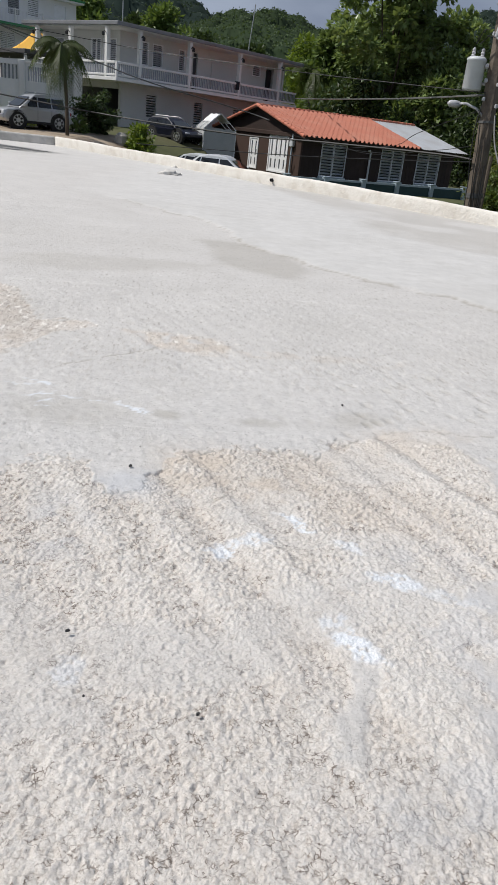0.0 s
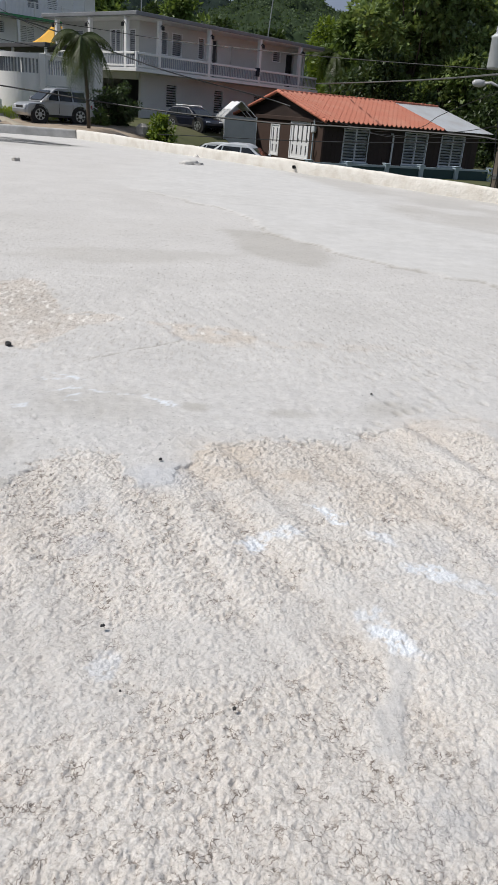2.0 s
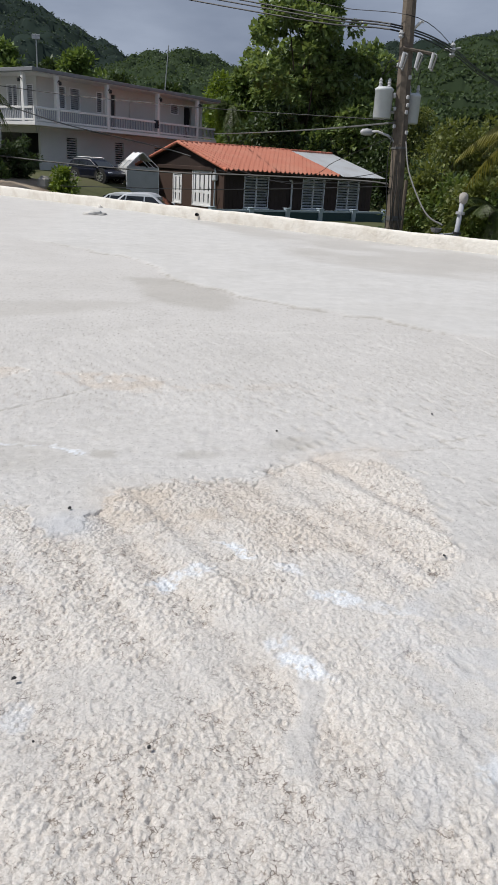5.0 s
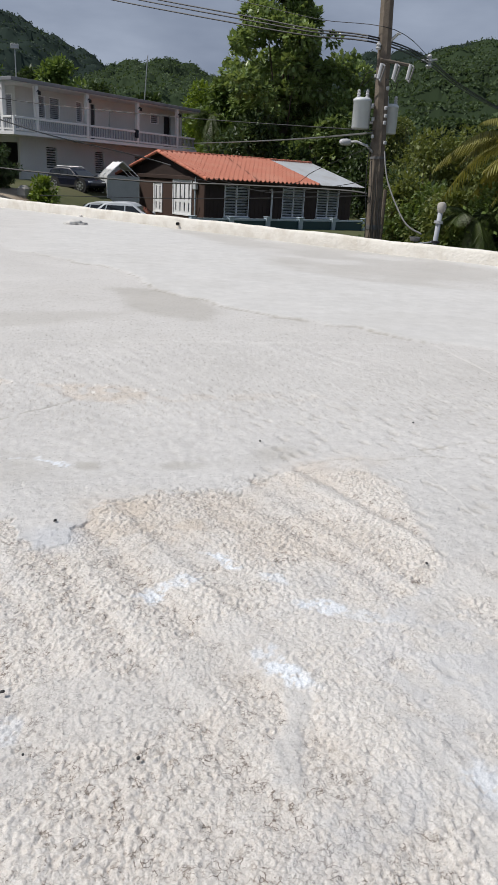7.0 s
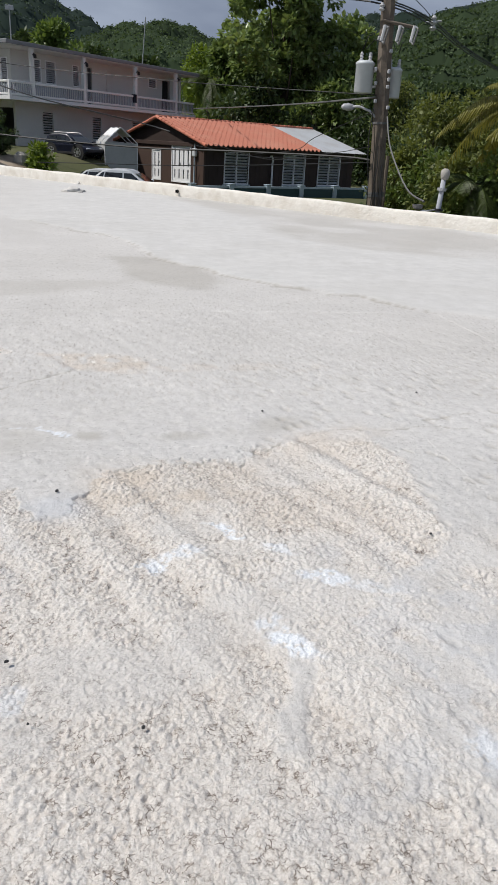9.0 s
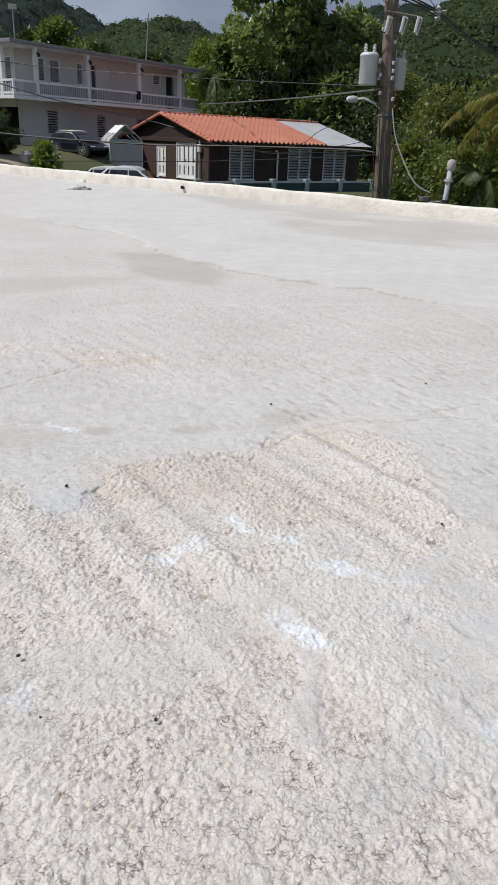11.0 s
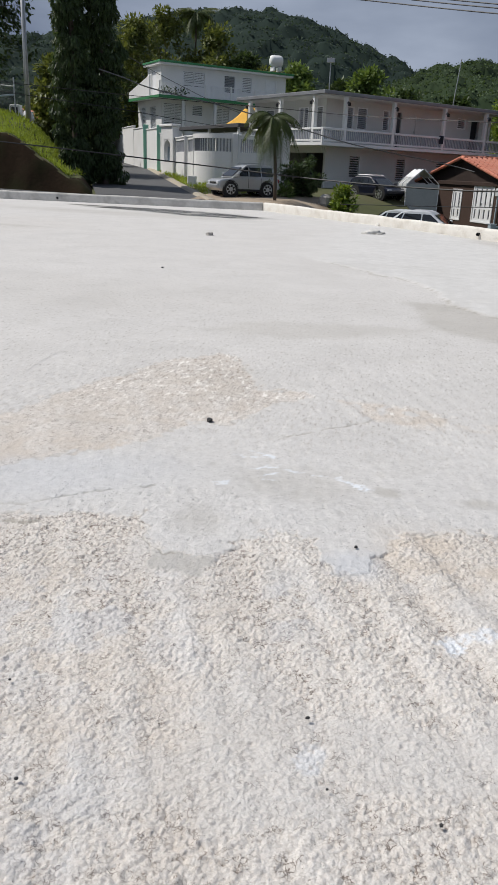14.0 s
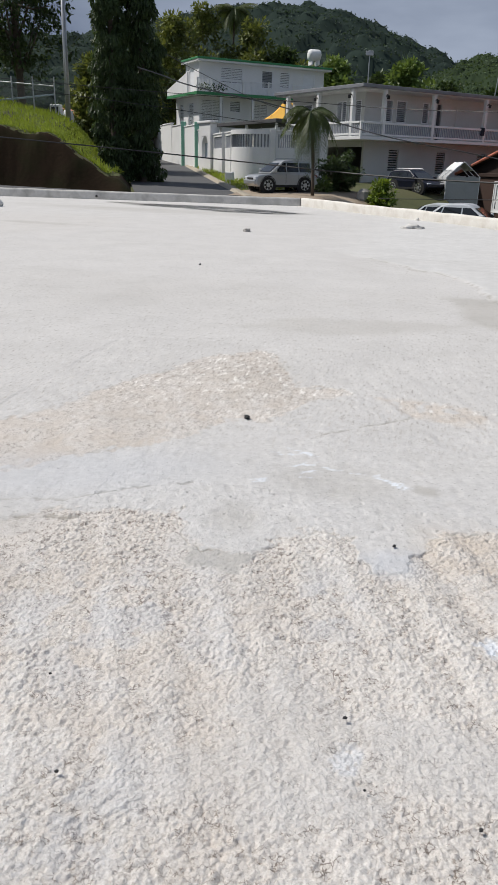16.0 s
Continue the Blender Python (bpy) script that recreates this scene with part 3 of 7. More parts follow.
def deck(x, y):
    """Height and surface marks of the deck."""
    d = np.hypot(x, y)
    k = np.clip(d / 3.0, 0.5, 3.0)
    wx = x + (fbm(x * 2.6, y * 2.6, 11) - 0.5) * 0.06 * k + (fbm(x * 16, y * 16, 12) - 0.5) * 0.09
    wy = y + (fbm(x * 2.6, y * 2.6, 13) - 0.5) * 0.06 * k + (fbm(x * 16, y * 16, 14) - 0.5) * 0.09
    # along and across the screed marks
    u, v = x * 0.92 + y * 0.40, y * 0.92 - x * 0.40
    u = u + 0.05 * (fbm(x * 2, y * 2, 63) - 0.5)
    # skim coat: everything past a ragged front, with tongues and islands
    front = np.interp(wx, (-3.6, -1.71, -1.62, -1.42, -1.26, -1.11, -1.01, -0.92, -0.82, -0.61, -0.57, -0.44, -0.30, -0.19, -0.15, -0.08, 0.03, 0.09, 0.13, 0.28, 0.45, 0.82, 0.90, 1.13, 1.45, 1.57),
                      (2.0, 2.74, 2.87, 2.88, 2.96, 2.92, 3.03, 2.74, 2.66, 2.63, 2.75, 2.91, 2.95, 2.91, 2.72, 2.63, 2.64, 2.80, 2.98, 3.08, 3.16, 3.13, 3.25, 3.36, 3.54, 3.50))
    skim = sm(-0.035, 0.040, wy - front + 0.16 * (fbm(x * 42, y * 42, 15) - 0.5))
    side = wx - np.interp(wy, (0.8, 1.46, 1.59, 1.77, 1.94, 2.10, 2.19, 2.35, 2.54, 2.70, 3.08, 3.30, 3.55), (1.0, 0.94, 0.91, 0.92, 1.04, 1.19, 1.36, 1.51, 1.55, 1.57, 1.62, 1.55, 1.56))
    lumpy = sm(0.40, 0.58, fbm(u * 9, v * 4, 16))
    skim = np.maximum(skim, sm(-0.03, 0.05, side) * np.maximum(sm(2.1, 2.5, wy), 0.15 + 0.55 * lumpy))
    skim = np.maximum(skim, 0.75 * inside(wx, wy, [(0.68, 1.66), (0.74, 1.66), (0.72, 1.55), (0.67, 1.45), (0.64, 1.34), (0.54, 1.33), (0.60, 1.46), (0.66, 1.56)], 0.02))
    skim = np.maximum(skim, 0.5 * blob(wx, wy, 1.02, 2.06, 0.10, 0.05, -30, 0.6))
    skim = np.maximum(skim, 0.3 * blob(wx, wy, 0.78, 1.22, 0.13, 0.10, 30, 0.6))
    skim = np.maximum(skim, 0.4 * sm(0.60, 0.72, fbm(x * 2.3 + 4, y * 2.3, 17)))
    stain = inside(wx, wy, [(-0.90, 2.66), (-0.60, 2.66), (-0.60, 2.50), (-0.83, 2.50)], 0.015)
    skim = np.maximum(skim, 0.9 * stain)
    bare = inside(wx + 0.14 * (fbm(x * 20, y * 12, 23) - 0.5), wy + 0.25 * (fbm(x * 20, y * 12, 26) - 0.5), BARE, 0.03)
    scar = inside(wx, wy, SCAR, 0.05) * sm(0.30, 0.5, fbm(x * 10, y * 10, 18))
    fray = blob(wx, wy, 1.0, 4.70, 0.75, 0.10, -3, 0.6) * sm(0.42, 0.55, fbm(x * 10, y * 10, 19))
    bare = np.clip(np.maximum(bare, np.maximum(0.8 * scar, 0.5 * fray)), 0, 1)
    skim = skim * (1 - 0.92 * bare)
    warm = 0.28 * bare + 0.42 * scar + 0.16 * fray
    warm = warm + 0.30 * blob(wx, wy, 1.30, 3.30, 0.40, 0.20, 25, 0.7) + 0.45 * blob(wx, wy, 0.36, 2.84, 0.30, 0.14, -40, 0.7) + 0.30 * blob(wx, wy, 0.75, 2.75, 0.6, 0.25, -25, 0.8)
    warm = warm + 0.75 * blob(wx, wy, -10.4, 18.3, 2.6, 3.2, 12, 0.4) + 0.25 * sm(0.55, 0.75, fbm(x * 1.7, y * 1.7, 21)) * (1 - skim)
    warm = np.clip(warm * (0.3 + 1.5 * sm(0.3, 0.7, fbm(x * 9, y * 9, 22))), 0, 1)
    # newer, paler pour across the far side, with a low ragged lip
    fx, fy = x + (fbm(x * 3, y * 3, 24) - 0.5) * 0.22, y + (fbm(x * 3, y * 3, 25) - 0.5) * 0.4
    lip = fy - np.interp(fx, (-9, -1.41, -0.76, -0.07, 0.55, 0.82, 1.01, 1.48, 1.66, 2.24, 2.88, 3.16, 3.94, 9), (15.5, 14.4, 13.6, 12.5, 11.9, 10.7, 9.65, 9.0, 8.4, 7.75, 7.3, 6.8, 6.15, 3.6))
    pale = sm(-0.02, 0.05, lip) * sm(-2.2, -0.2, fx)
    grey = inside(fx, fy, [(1.5, 25), (2.36, 20.5), (3.08, 17.4), (3.64, 15.0), (3.4, 12.3), (4.4, 11.1), (5.3, 10.6), (7.0, 10.0), (8.0, 12.6), (6.7, 17.0), (4.7, 21.8)], 0.35)
    pale = np.maximum(pale * (1 - 0.8 * grey), 0.30 * sm(19, 26, fy))
    # Shadow line under the lip, painted dark; true dampness is added after.
    damp_and_shade = 0.75 * (1 - sm(0.0, 0.07, np.abs(lip + 0.04))) * (fx > -0.8) * (fx < 3.4) * sm(0.35, 0.5, fbm(x * 4, y * 4, 29))
    damp_and_shade = damp_and_shade + 0.42 * inside(fx, fy, [(0.40, 9.8), (1.0, 9.75), (1.46, 9.0), (1.60, 8.3), (1.35, 7.5), (0.95, 7.65), (0.62, 8.0)], 0.12) + 0.26 * inside(fx, fy, [(-1.7, 7.25), (-1.1, 7.95), (-0.4, 7.85), (0.7, 8.0), (-0.07, 7.35), (-0.8, 6.95)], 0.15)
    damp_and_shade = damp_and_shade + 0.24 * blob(wx, wy, -0.34, 3.52, 0.30, 0.22, 0, 0.5) + 0.28 * blob(wx, wy, -0.75, 3.0, 0.10, 0.16, 10, 0.6)
    damp_and_shade = damp_and_shade + 0.46 * blob(wx, wy, 0.12, 3.52, 0.07, 0.06, 0, 0.5) + 0.34 * blob(wx, wy, 0.58, 3.48, 0.11, 0.06, 0, 0.6)
    damp_and_shade = damp_and_shade + 0.36 * blob(wx, wy, 1.13, 3.60, 0.17, 0.10, 20, 0.6) + 0.45 * stain
    damp_and_shade = damp_and_shade + 0.30 * grey * sm(0.30, 0.6, fbm(x * 0.8, y * 0.8, 30)) + 0.10 * blob(wx, wy, -3.2, 9.0, 2.6, 1.1, 4, 0.6)
    puddle = inside(fx, fy, [(-12.4, 29.6), (-8.4, 28.9), (-6.1, 28.0), (-5.1, 27.2), (-3.6, 26.0), (-4.4, 25.2), (-6.4, 25.6), (-8.6, 27.0), (-11.0, 28.2)], 0.35) * (0.35 + 0.65 * sm(0.32, 0.5, fbm(x * 0.9, y * 1.8, 27)))
    damp_and_shade = damp_and_shade + 0.30 * blob(wx, wy, -9.6, 18.2, 1.3, 0.30, -10, 0.5) + 0.30 * blob(wx, wy, -9.5, 25.2, 4.5, 1.0, -12, 0.7) + 0.80 * puddle + 0.08 * sm(0.55, 0.8, fbm(x * 0.9, y * 0.9, 31)) + 0.10 * sm(0.6, 0.8, fbm(x * 6, y * 6, 33))
    # small dark dimples pressed into the skim coat, their shade also painted in
    dim, dv_ = cells(u * 1.9, v, 0.16, 34)
    dimple = (1 - sm(0.16, 0.34, dim)) * (dv_ > 0.66) * skim * (1 - sm(4.2, 5.0, y)) * (0.35 + 0.65 * sm(0.7, 1.1, x))
    damp_and_shade = damp_and_shade + 0.30 * dimple
    # hairline cracks, then dark lines along the skim front and bare patch
    crack_and_shade = np.maximum(0.75 * hairline(x, y, [(-0.56, 4.15), (-0.32, 4.35), (0.05, 4.67)], 0.013, 36), 0.6 * hairline(x, y, [(-1.95, 2.85), (-1.56, 2.98), (-1.34, 3.16), (-1.05, 3.32)], 0.010, 40))
    crack_and_shade = np.maximum(crack_and_shade, 0.9 * hairline(x, y, [(-1.72, 2.75), (-1.62, 2.77), (-1.42, 2.80)], 0.016, 44))
    # Shadow line of the skim edge, painted as a broken dark rim.
    crack_and_shade = np.maximum(crack_and_shade, 0.7 * (1 - sm(0.0, 0.011, np.abs(wy - front + 0.008))) * sm(0.45, 0.55, fbm(x * 7, y * 7, 35)))
    # Broken dark line along the bare patch's edge.
    crack_and_shade = np.maximum(crack_and_shade, 0.55 * (1 - sm(0.0, 0.02, np.abs(bare - 0.5) * 0.05)) * sm(0.5, 0.6, fbm(x * 6, y * 6, 39)) * (x < -0.4))
    crack_and_shade = np.maximum(crack_and_shade, 0.6 * hairline(x, y, [(2.0, 3.62), (2.4, 3.72), (2.9, 3.7)], 0.014, 47))
    damp_and_shade = np.clip(damp_and_shade + 0.9 * crack_and_shade, 0, 0.95)
    # white drips, and a bluish cement wash
    px, py = x + (fbm(x * 24, y * 24, 41) - 0.5) * 0.08, y + (fbm(x * 24, y * 24, 42) - 0.5) * 0.08
    paint = np.zeros_like(x)
    for cx, cy, rx, ry, a, f in ((0.33, 2.25, 0.036, 0.040, 0, 0.9), (0.45, 2.33, 0.085, 0.035, 18, 0.7), (0.635, 2.46, 0.075, 0.024, -52, 0.9),
                                 (0.80, 2.31, 0.045, 0.022, -40, 0.6), (0.93, 2.10, 0.075, 0.032, -28, 0.8), (0.665, 1.865, 0.034, 0.036, 0, 0.6),
                                 (0.72, 1.745, 0.072, 0.040, -48, 0.95), (-0.135, 3.64, 0.03, 0.02, -40, 0.9), (-0.05, 3.57, 0.075, 0.018, -36, 0.9),
                                 (-0.56, 3.87, 0.07, 0.012, -25, 0.8), (-0.53, 3.70, 0.06, 0.014, 25, 0.8), (-0.50, 3.60, 0.05, 0.012, 20, 0.8), (-0.50, 3.53, 0.04, 0.010, 5, 0.7),
                                 (-0.73, 3.43, 0.05, 0.012, 25, 0.7), (-0.66, 3.83, 0.06, 0.010, 5, 0.6), (-0.38, 3.68, 0.04, 0.010, -5, 0.7), (-0.25, 3.65, 0.04, 0.010, -15, 0.6),
                                 (-0.10, 1.64, 0.03, 0.05, 0, 0.45), (1.11, 1.25, 0.05, 0.07, 0, 0.7), (1.08, 2.02, 0.08, 0.03, -20, 0.4)):
        paint = np.maximum(paint, f * blob(px, py, cx, cy, rx * 1.2, ry * 1.15, a, 0.35) * sm(0.26, 0.46, fbm(x * 60, y * 60, 43)))
    wash = 0.45 * blob(wx, wy, 0.0, 2.72, 0.12, 0.12, 0, 0.6) + 0.30 * blob(wx, wy, -1.85, 3.22, 0.85, 0.28, 22, 0.6) + 0.30 * blob(wx, wy, -1.0, 2.1, 0.45, 0.35, 0, 0.9) * sm(0.5, 0.6, fbm(x * 8, y * 8, 46))
    wash = wash + 0.35 * blob(wx, wy, -0.25, 2.34, 0.10, 0.22, 10, 0.8) * sm(0.45, 0.6, fbm(x * 9, y * 9, 48)) + (0.30 * blob(wx, wy, -0.75, 1.3, 0.18, 0.28, 0, 0.8) + 0.3 * blob(wx, wy, 0.8, 1.2, 0.22, 0.10, 20, 0.8) + 0.3 * blob(wx, wy, 1.25, 1.7, 0.3, 0.7, 20, 0.8)) * sm(0.42, 0.6, fbm(x * 11, y * 11, 49))
    # relief: crumbly aggregate, screed ridges, trowelled skim
    rough = 1 - skim
    near = 1 - sm(5.5, 9, d)
    n1, n2 = fbm(x * 48, y * 48, 61, 3), fbm(x * 105, y * 105, 62, 2)
    st, sv = cells(x, y, 0.016, 51)
    mask = sm(0.42, 0.62, fbm(x * 5.5, y * 5.5, 58))
    size = 0.6 + 0.8 * fbm(x * 3.3, y * 3.3, 60)
    z = rough * near * size * (0.0060 * (n1 - 0.5) + 0.0100 * (n2 - 0.5) + 0.0055 * np.sqrt(np.clip(1 - st * st, 0, 1)) * sv * (0.5 + mask))
    r1, r2 = vnoise(u * 5.5, v * 0.30, 64), vnoise(u * 13, v * 0.45 + 3, 69)
    ridge = sm(0.15, 0.85, 0.50 * r1 + 0.50 * r2)
    band = 0.22 + 0.56 * (1 - ridge) + 0.25 * (fbm(x * 1.9, y * 1.9, 67) - 0.1)
    band = band + 0.16 * sm(1.9, 2.7, y) + 0.10 * bare
    far = sm(3.4, 5.5, y)
    z = z + near * (1 - 0.6 * bare) * (0.30 + 0.70 * sm(-0.9, -0.3, x)) * ((0.021 * rough + 0.003) * (r1 - 0.5) + (0.017 * rough + 0.002) * (r2 - 0.5))
    z = z + near * skim * (0.008 * (fbm(u * 11, v * 5, 65) - 0.5) + 0.006 * (fbm(x * 34, y * 34, 66) - 0.5) + 0.005) - 0.007 * near * dimple
    pit, pv = cells(x, y, 0.11, 71)
    z = z - near * 0.006 * (1 - sm(0.04, 0.10, pit)) * (pv > 0.55)
    z = z + 0.018 * pale * (1 - sm(20, 28, d)) + 0.03 * (fbm(x * 0.35, y * 0.35, 73) - 0.5) * sm(2, 6, d) * (1 - sm(22, 30, d)) - 0.008 * crack_and_shade
    return z, dict(skim=skim, warm=warm, pale=0.85 * pale, damp_and_shade=damp_and_shade, paint=paint, wash=np.clip(wash, 0, 1), band=band, far=far, wet=np.clip(puddle * 1.2, 0, 1))


def deck_sheet(xs, ys, hole=None, skew=False):
    x, y = np.meshgrid(xs, ys)
    if skew:
        x = -26 + (edge_x(y) + 26) * (x + 26) / 52
    z, at = deck(x, y)
    f = grid_faces(len(xs), len(ys))
    if hole:
        under = (x > hole[0]) & (x < hole[1]) & (y > hole[2]) & (y < hole[3])
        z = z - 0.03 * under
        f = f[~under.ravel()[f].all(1)]
    return np.stack([x, y, z], -1).reshape(-1, 3), f, at


FINE, NEAR, MID = (-1.5, 1.9, 0.95, 3.35), (-2.7, 3.4, 0.6, 6.5), (-8.0, 8.0, 0.3, 15.0)
sheets = [deck_sheet(np.arange(FINE[0], FINE[1] + 1e-6, 0.0046), np.arange(FINE[2], FINE[3] + 1e-6, 0.0050)),
          deck_sheet(np.arange(NEAR[0], NEAR[1] + 1e-6, 0.0125), np.arange(NEAR[2], NEAR[3] + 1e-6, 0.0145), (FINE[0] + .03, FINE[1] - .03, FINE[2] + .03, FINE[3] - .03)),
          deck_sheet(np.arange(MID[0], MID[1] + 1e-6, 0.05), np.arange(MID[2], MID[3] + 1e-6, 0.045), (NEAR[0] + .05, NEAR[1] - .05, NEAR[2] + .05, NEAR[3] - .05)),
          deck_sheet(np.linspace(-26, 26, 260), np.linspace(-10, 31.4, 220), (MID[0] + .3, MID[1] - .3, MID[2] + .3, MID[3] - .3), True)]
dv, df, da, base = [], [], {}, 0
for v, f, a in sheets:
    dv.append(v), df.append(f + base)
    base += len(v)
    for key, val in a.items():
        da.setdefault(key, []).append(val.ravel())
floor = tagged(new("floor", mesh_np("floor", np.concatenate(dv), np.concatenate(df), {k: np.concatenate(v) for k, v in da.items()})),
               "weathered pale concrete deck with rough aggregate and skim-coat patches", "concrete floor", kind="structure")
floor.data.materials.append(M["slab"])


def low_wall(name, p0, p1, h0, h1, thick, material, label, seed, wear=0.03, kind="structure"):
    """A worn low wall from p0 to p1, with rounded, uneven top edges."""
    p0, p1 = Vector(p0), Vector(p1)
    run = (p1 - p0)
    length = run.length
    u = run.normalized()
    nrm = Vector((-u.y, u.x))  # outward
    n = int(length / 0.10)
    s = np.linspace(0, length, n)
    h = h0 + (h1 - h0) * s / length + (fbm(s * 0.9, s * 0 + seed, seed, 5) - 0.5) * wear * 2.4
    k = 1 if thick > 0 else -1
    prof = [(0.0, -0.35), (0.0, 0.0), (-0.004 * k, 0.12), (0.0, 0.45), (0.004 * k, 0.80), (0.014 * k, 0.94), (0.04 * k, 1.0), (thick * 0.5, 1.005), (thick - 0.04 * k, 1.0), (thick - 0.012 * k, 0.93), (thick, 0.6), (thick, -0.35)]
    vs = []
    for i, (a, b) in enumerate(prof):
        j = (fbm(s * 3.1, s * 0 + i * 0.7 + seed, seed + 3, 4) - 0.5) * wear * 0.9
        off = a + (j if 1 < i < 10 else 0)
        z = np.where(b < 0, b * 2.2, b * h) + (j * 0.5 if 3 < i < 10 else 0)
        vs.append(np.stack([p0.x + u.x * s + nrm.x * off, p0.y + u.y * s + nrm.y * off, z], -1))
    v = np.stack(vs, 0).reshape(-1, 3)
    ob = tagged(new(name, mesh_np(name, v, grid_faces(n, len(prof))[:, ::-k])), label, "low wall", kind=kind)
    ob.data.materials.append(material)
    return ob


far_end = (CORNER[0] + EDGE.x * 52, CORNER[1] + EDGE.y * 52)
low_wall("parapet", (far_end[0], far_end[1]), CORNER, 0.29, 0.31, -0.20, M["parapet"], "low chipped cream-washed concrete parapet along the deck", 4, 0.026)
low_wall("parapet", (-26, 31.2), (CORNER[0] - 0.02, 31.32), 0.39, 0.31, 0.16, M["parapet_grey"], "low grey-faced concrete parapet at the deck edge", 8, 0.012)


# ---- trees and plants ----
def leaves(name, centres, n, spread, size, seed, droop=0.0, aspect=0.5, flat=0.35):
    """Many folded leaves scattered round the given clump centres (x, y, z, radius)."""
    r = np.random.RandomState(seed)
    c = np.array(centres, float)
    w = c[:, 3] ** 2
    pick = r.choice(len(c), n, p=w / w.sum())
    d = r.normal(size=(n, 3))
    d /= np.linalg.norm(d, axis=1)[:, None]
    rad = r.uniform(0.45, 1.0, n) ** 0.5
    p = c[pick, :3] + d * (rad * c[pick, 3] * spread)[:, None] * np.array([1, 1, 0.8])
    out = d * 0.7 + r.normal(size=(n, 3)) * 0.5
    out[:, 2] -= droop
    out /= np.linalg.norm(out, axis=1)[:, None]
    up = np.array([0, 0, 1.0]) + r.normal(size=(n, 3)) * flat
    side = np.cross(out, up)
    side /= np.linalg.norm(side, axis=1)[:, None] + 1e-9
    up = np.cross(side, out)
    s = (size * r.uniform(0.6, 1.35, n))[:, None]
    tip, mid = p + out * s, p + out * s * 0.5 + up * s * 0.06
    l, q = mid + side * s * aspect * 0.5 - up * s * 0.10, mid - side * s * aspect * 0.5 - up * s * 0.10
    v = np.stack([p, l, tip, q], 1).reshape(-1, 3)
    k = np.arange(n) * 4
    f = np.concatenate([np.stack([k, k + 1, k + 2], 1), np.stack([k, k + 2, k + 3], 1)])
    return mesh_np(name, v, f, smooth=False)


# ---- hills ----
def hill(name, az, el, dist, depth, material, label, seed, crown):
    """A wooded ridge: az and el give its crest as seen from the deck, dist its distance."""
    na, nr = 330, 84
    a = np.linspace(az[0], az[-1], na)
    t = np.linspace(0, 1, nr)
    A, T = np.meshgrid(a, t)
    crest = np.interp(A, az, el) - 0.5
    R = dist - depth + T * depth * 1.25
    top = dist * np.tan(np.radians(crest)) + 1.5
    rise = np.where(T < 0.8, sm(-0.25, 0.8, T) ** 1.15, 1 - 0.25 * (np.clip(T - 0.8, 0, 1) / 0.2) ** 1.5)
    foot = 2.0
    x, y = R * np.sin(np.radians(A)), R * np.cos(np.radians(A))
    z = foot + (top - foot) * rise * (1 + 0.16 * (fbm(x * 0.016, y * 0.016, seed) - 0.5) * (1 - sm(0.55, 0.8, T)))
    d1, v1 = cells(x, y, crown, seed + 1)
    d2, v2 = cells(x, y, crown * 0.37, seed + 2)
    z = z + crown * 0.60 * np.sqrt(np.clip(1 - d1 * d1, 0, 1)) * (0.5 + v1) + crown * 0.16 * np.sqrt(np.clip(1 - d2 * d2, 0, 1)) * (0.4 + v2) - crown * 0.45
    z = np.where(T < 0.015, -8.0, z)
    ob = tagged(new(name, mesh_np(name, np.stack([x, y, z], -1).reshape(-1, 3), grid_faces(na, nr))), label, "hill", kind="structure")
    ob.data.materials.append(M[material])
    r = np.random.RandomState(seed)
    n = 85000
    seen = np.flatnonzero((a > -34) & (a < 38))
    i, j = (nr * (0.02 + 0.80 * r.rand(2 * n))).astype(int), r.choice(seen, 2 * n)
    top = np.flatnonzero(d1[i, j] + 0.4 * d2[i, j] < 0.82 + 0.35 * r.rand(2 * n))[:n]
    i, j, n = i[top], j[top], len(top)
    w = np.stack([x[i, j], y[i, j], z[i, j], np.full(n, crown * 0.06)], 1)
    tops = leaves("hill_canopy", w, n, 1.0, crown * 0.082, seed, 0.1, 0.9, 0.7)
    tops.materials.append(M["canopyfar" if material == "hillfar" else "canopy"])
    tagged(new("hill_canopy", tops), "dense tree canopy covering the hillside", "forest", kind="stuff")
    return ob


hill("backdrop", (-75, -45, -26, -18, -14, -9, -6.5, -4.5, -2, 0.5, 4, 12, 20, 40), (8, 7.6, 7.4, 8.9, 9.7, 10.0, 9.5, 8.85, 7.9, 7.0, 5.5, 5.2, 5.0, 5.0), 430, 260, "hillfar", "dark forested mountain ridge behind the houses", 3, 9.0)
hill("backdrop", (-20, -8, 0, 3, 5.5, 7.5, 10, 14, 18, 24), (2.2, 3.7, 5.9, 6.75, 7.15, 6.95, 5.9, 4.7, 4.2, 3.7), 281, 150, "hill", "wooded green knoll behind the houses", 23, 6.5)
hill("backdrop", (8, 14, 17.5, 20, 22, 24, 26, 28, 34, 45, 75), (6.0, 7.2, 7.8, 8.15, 8.0, 8.3, 8.7, 8.9, 9.4, 9.0, 8.0), 520, 300, "hillfar", "far forested ridge tinted blue-green for haze", 31, 9.0)
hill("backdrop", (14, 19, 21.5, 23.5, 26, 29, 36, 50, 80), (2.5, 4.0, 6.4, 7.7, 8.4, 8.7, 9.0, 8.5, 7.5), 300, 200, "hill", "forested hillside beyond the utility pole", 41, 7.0)


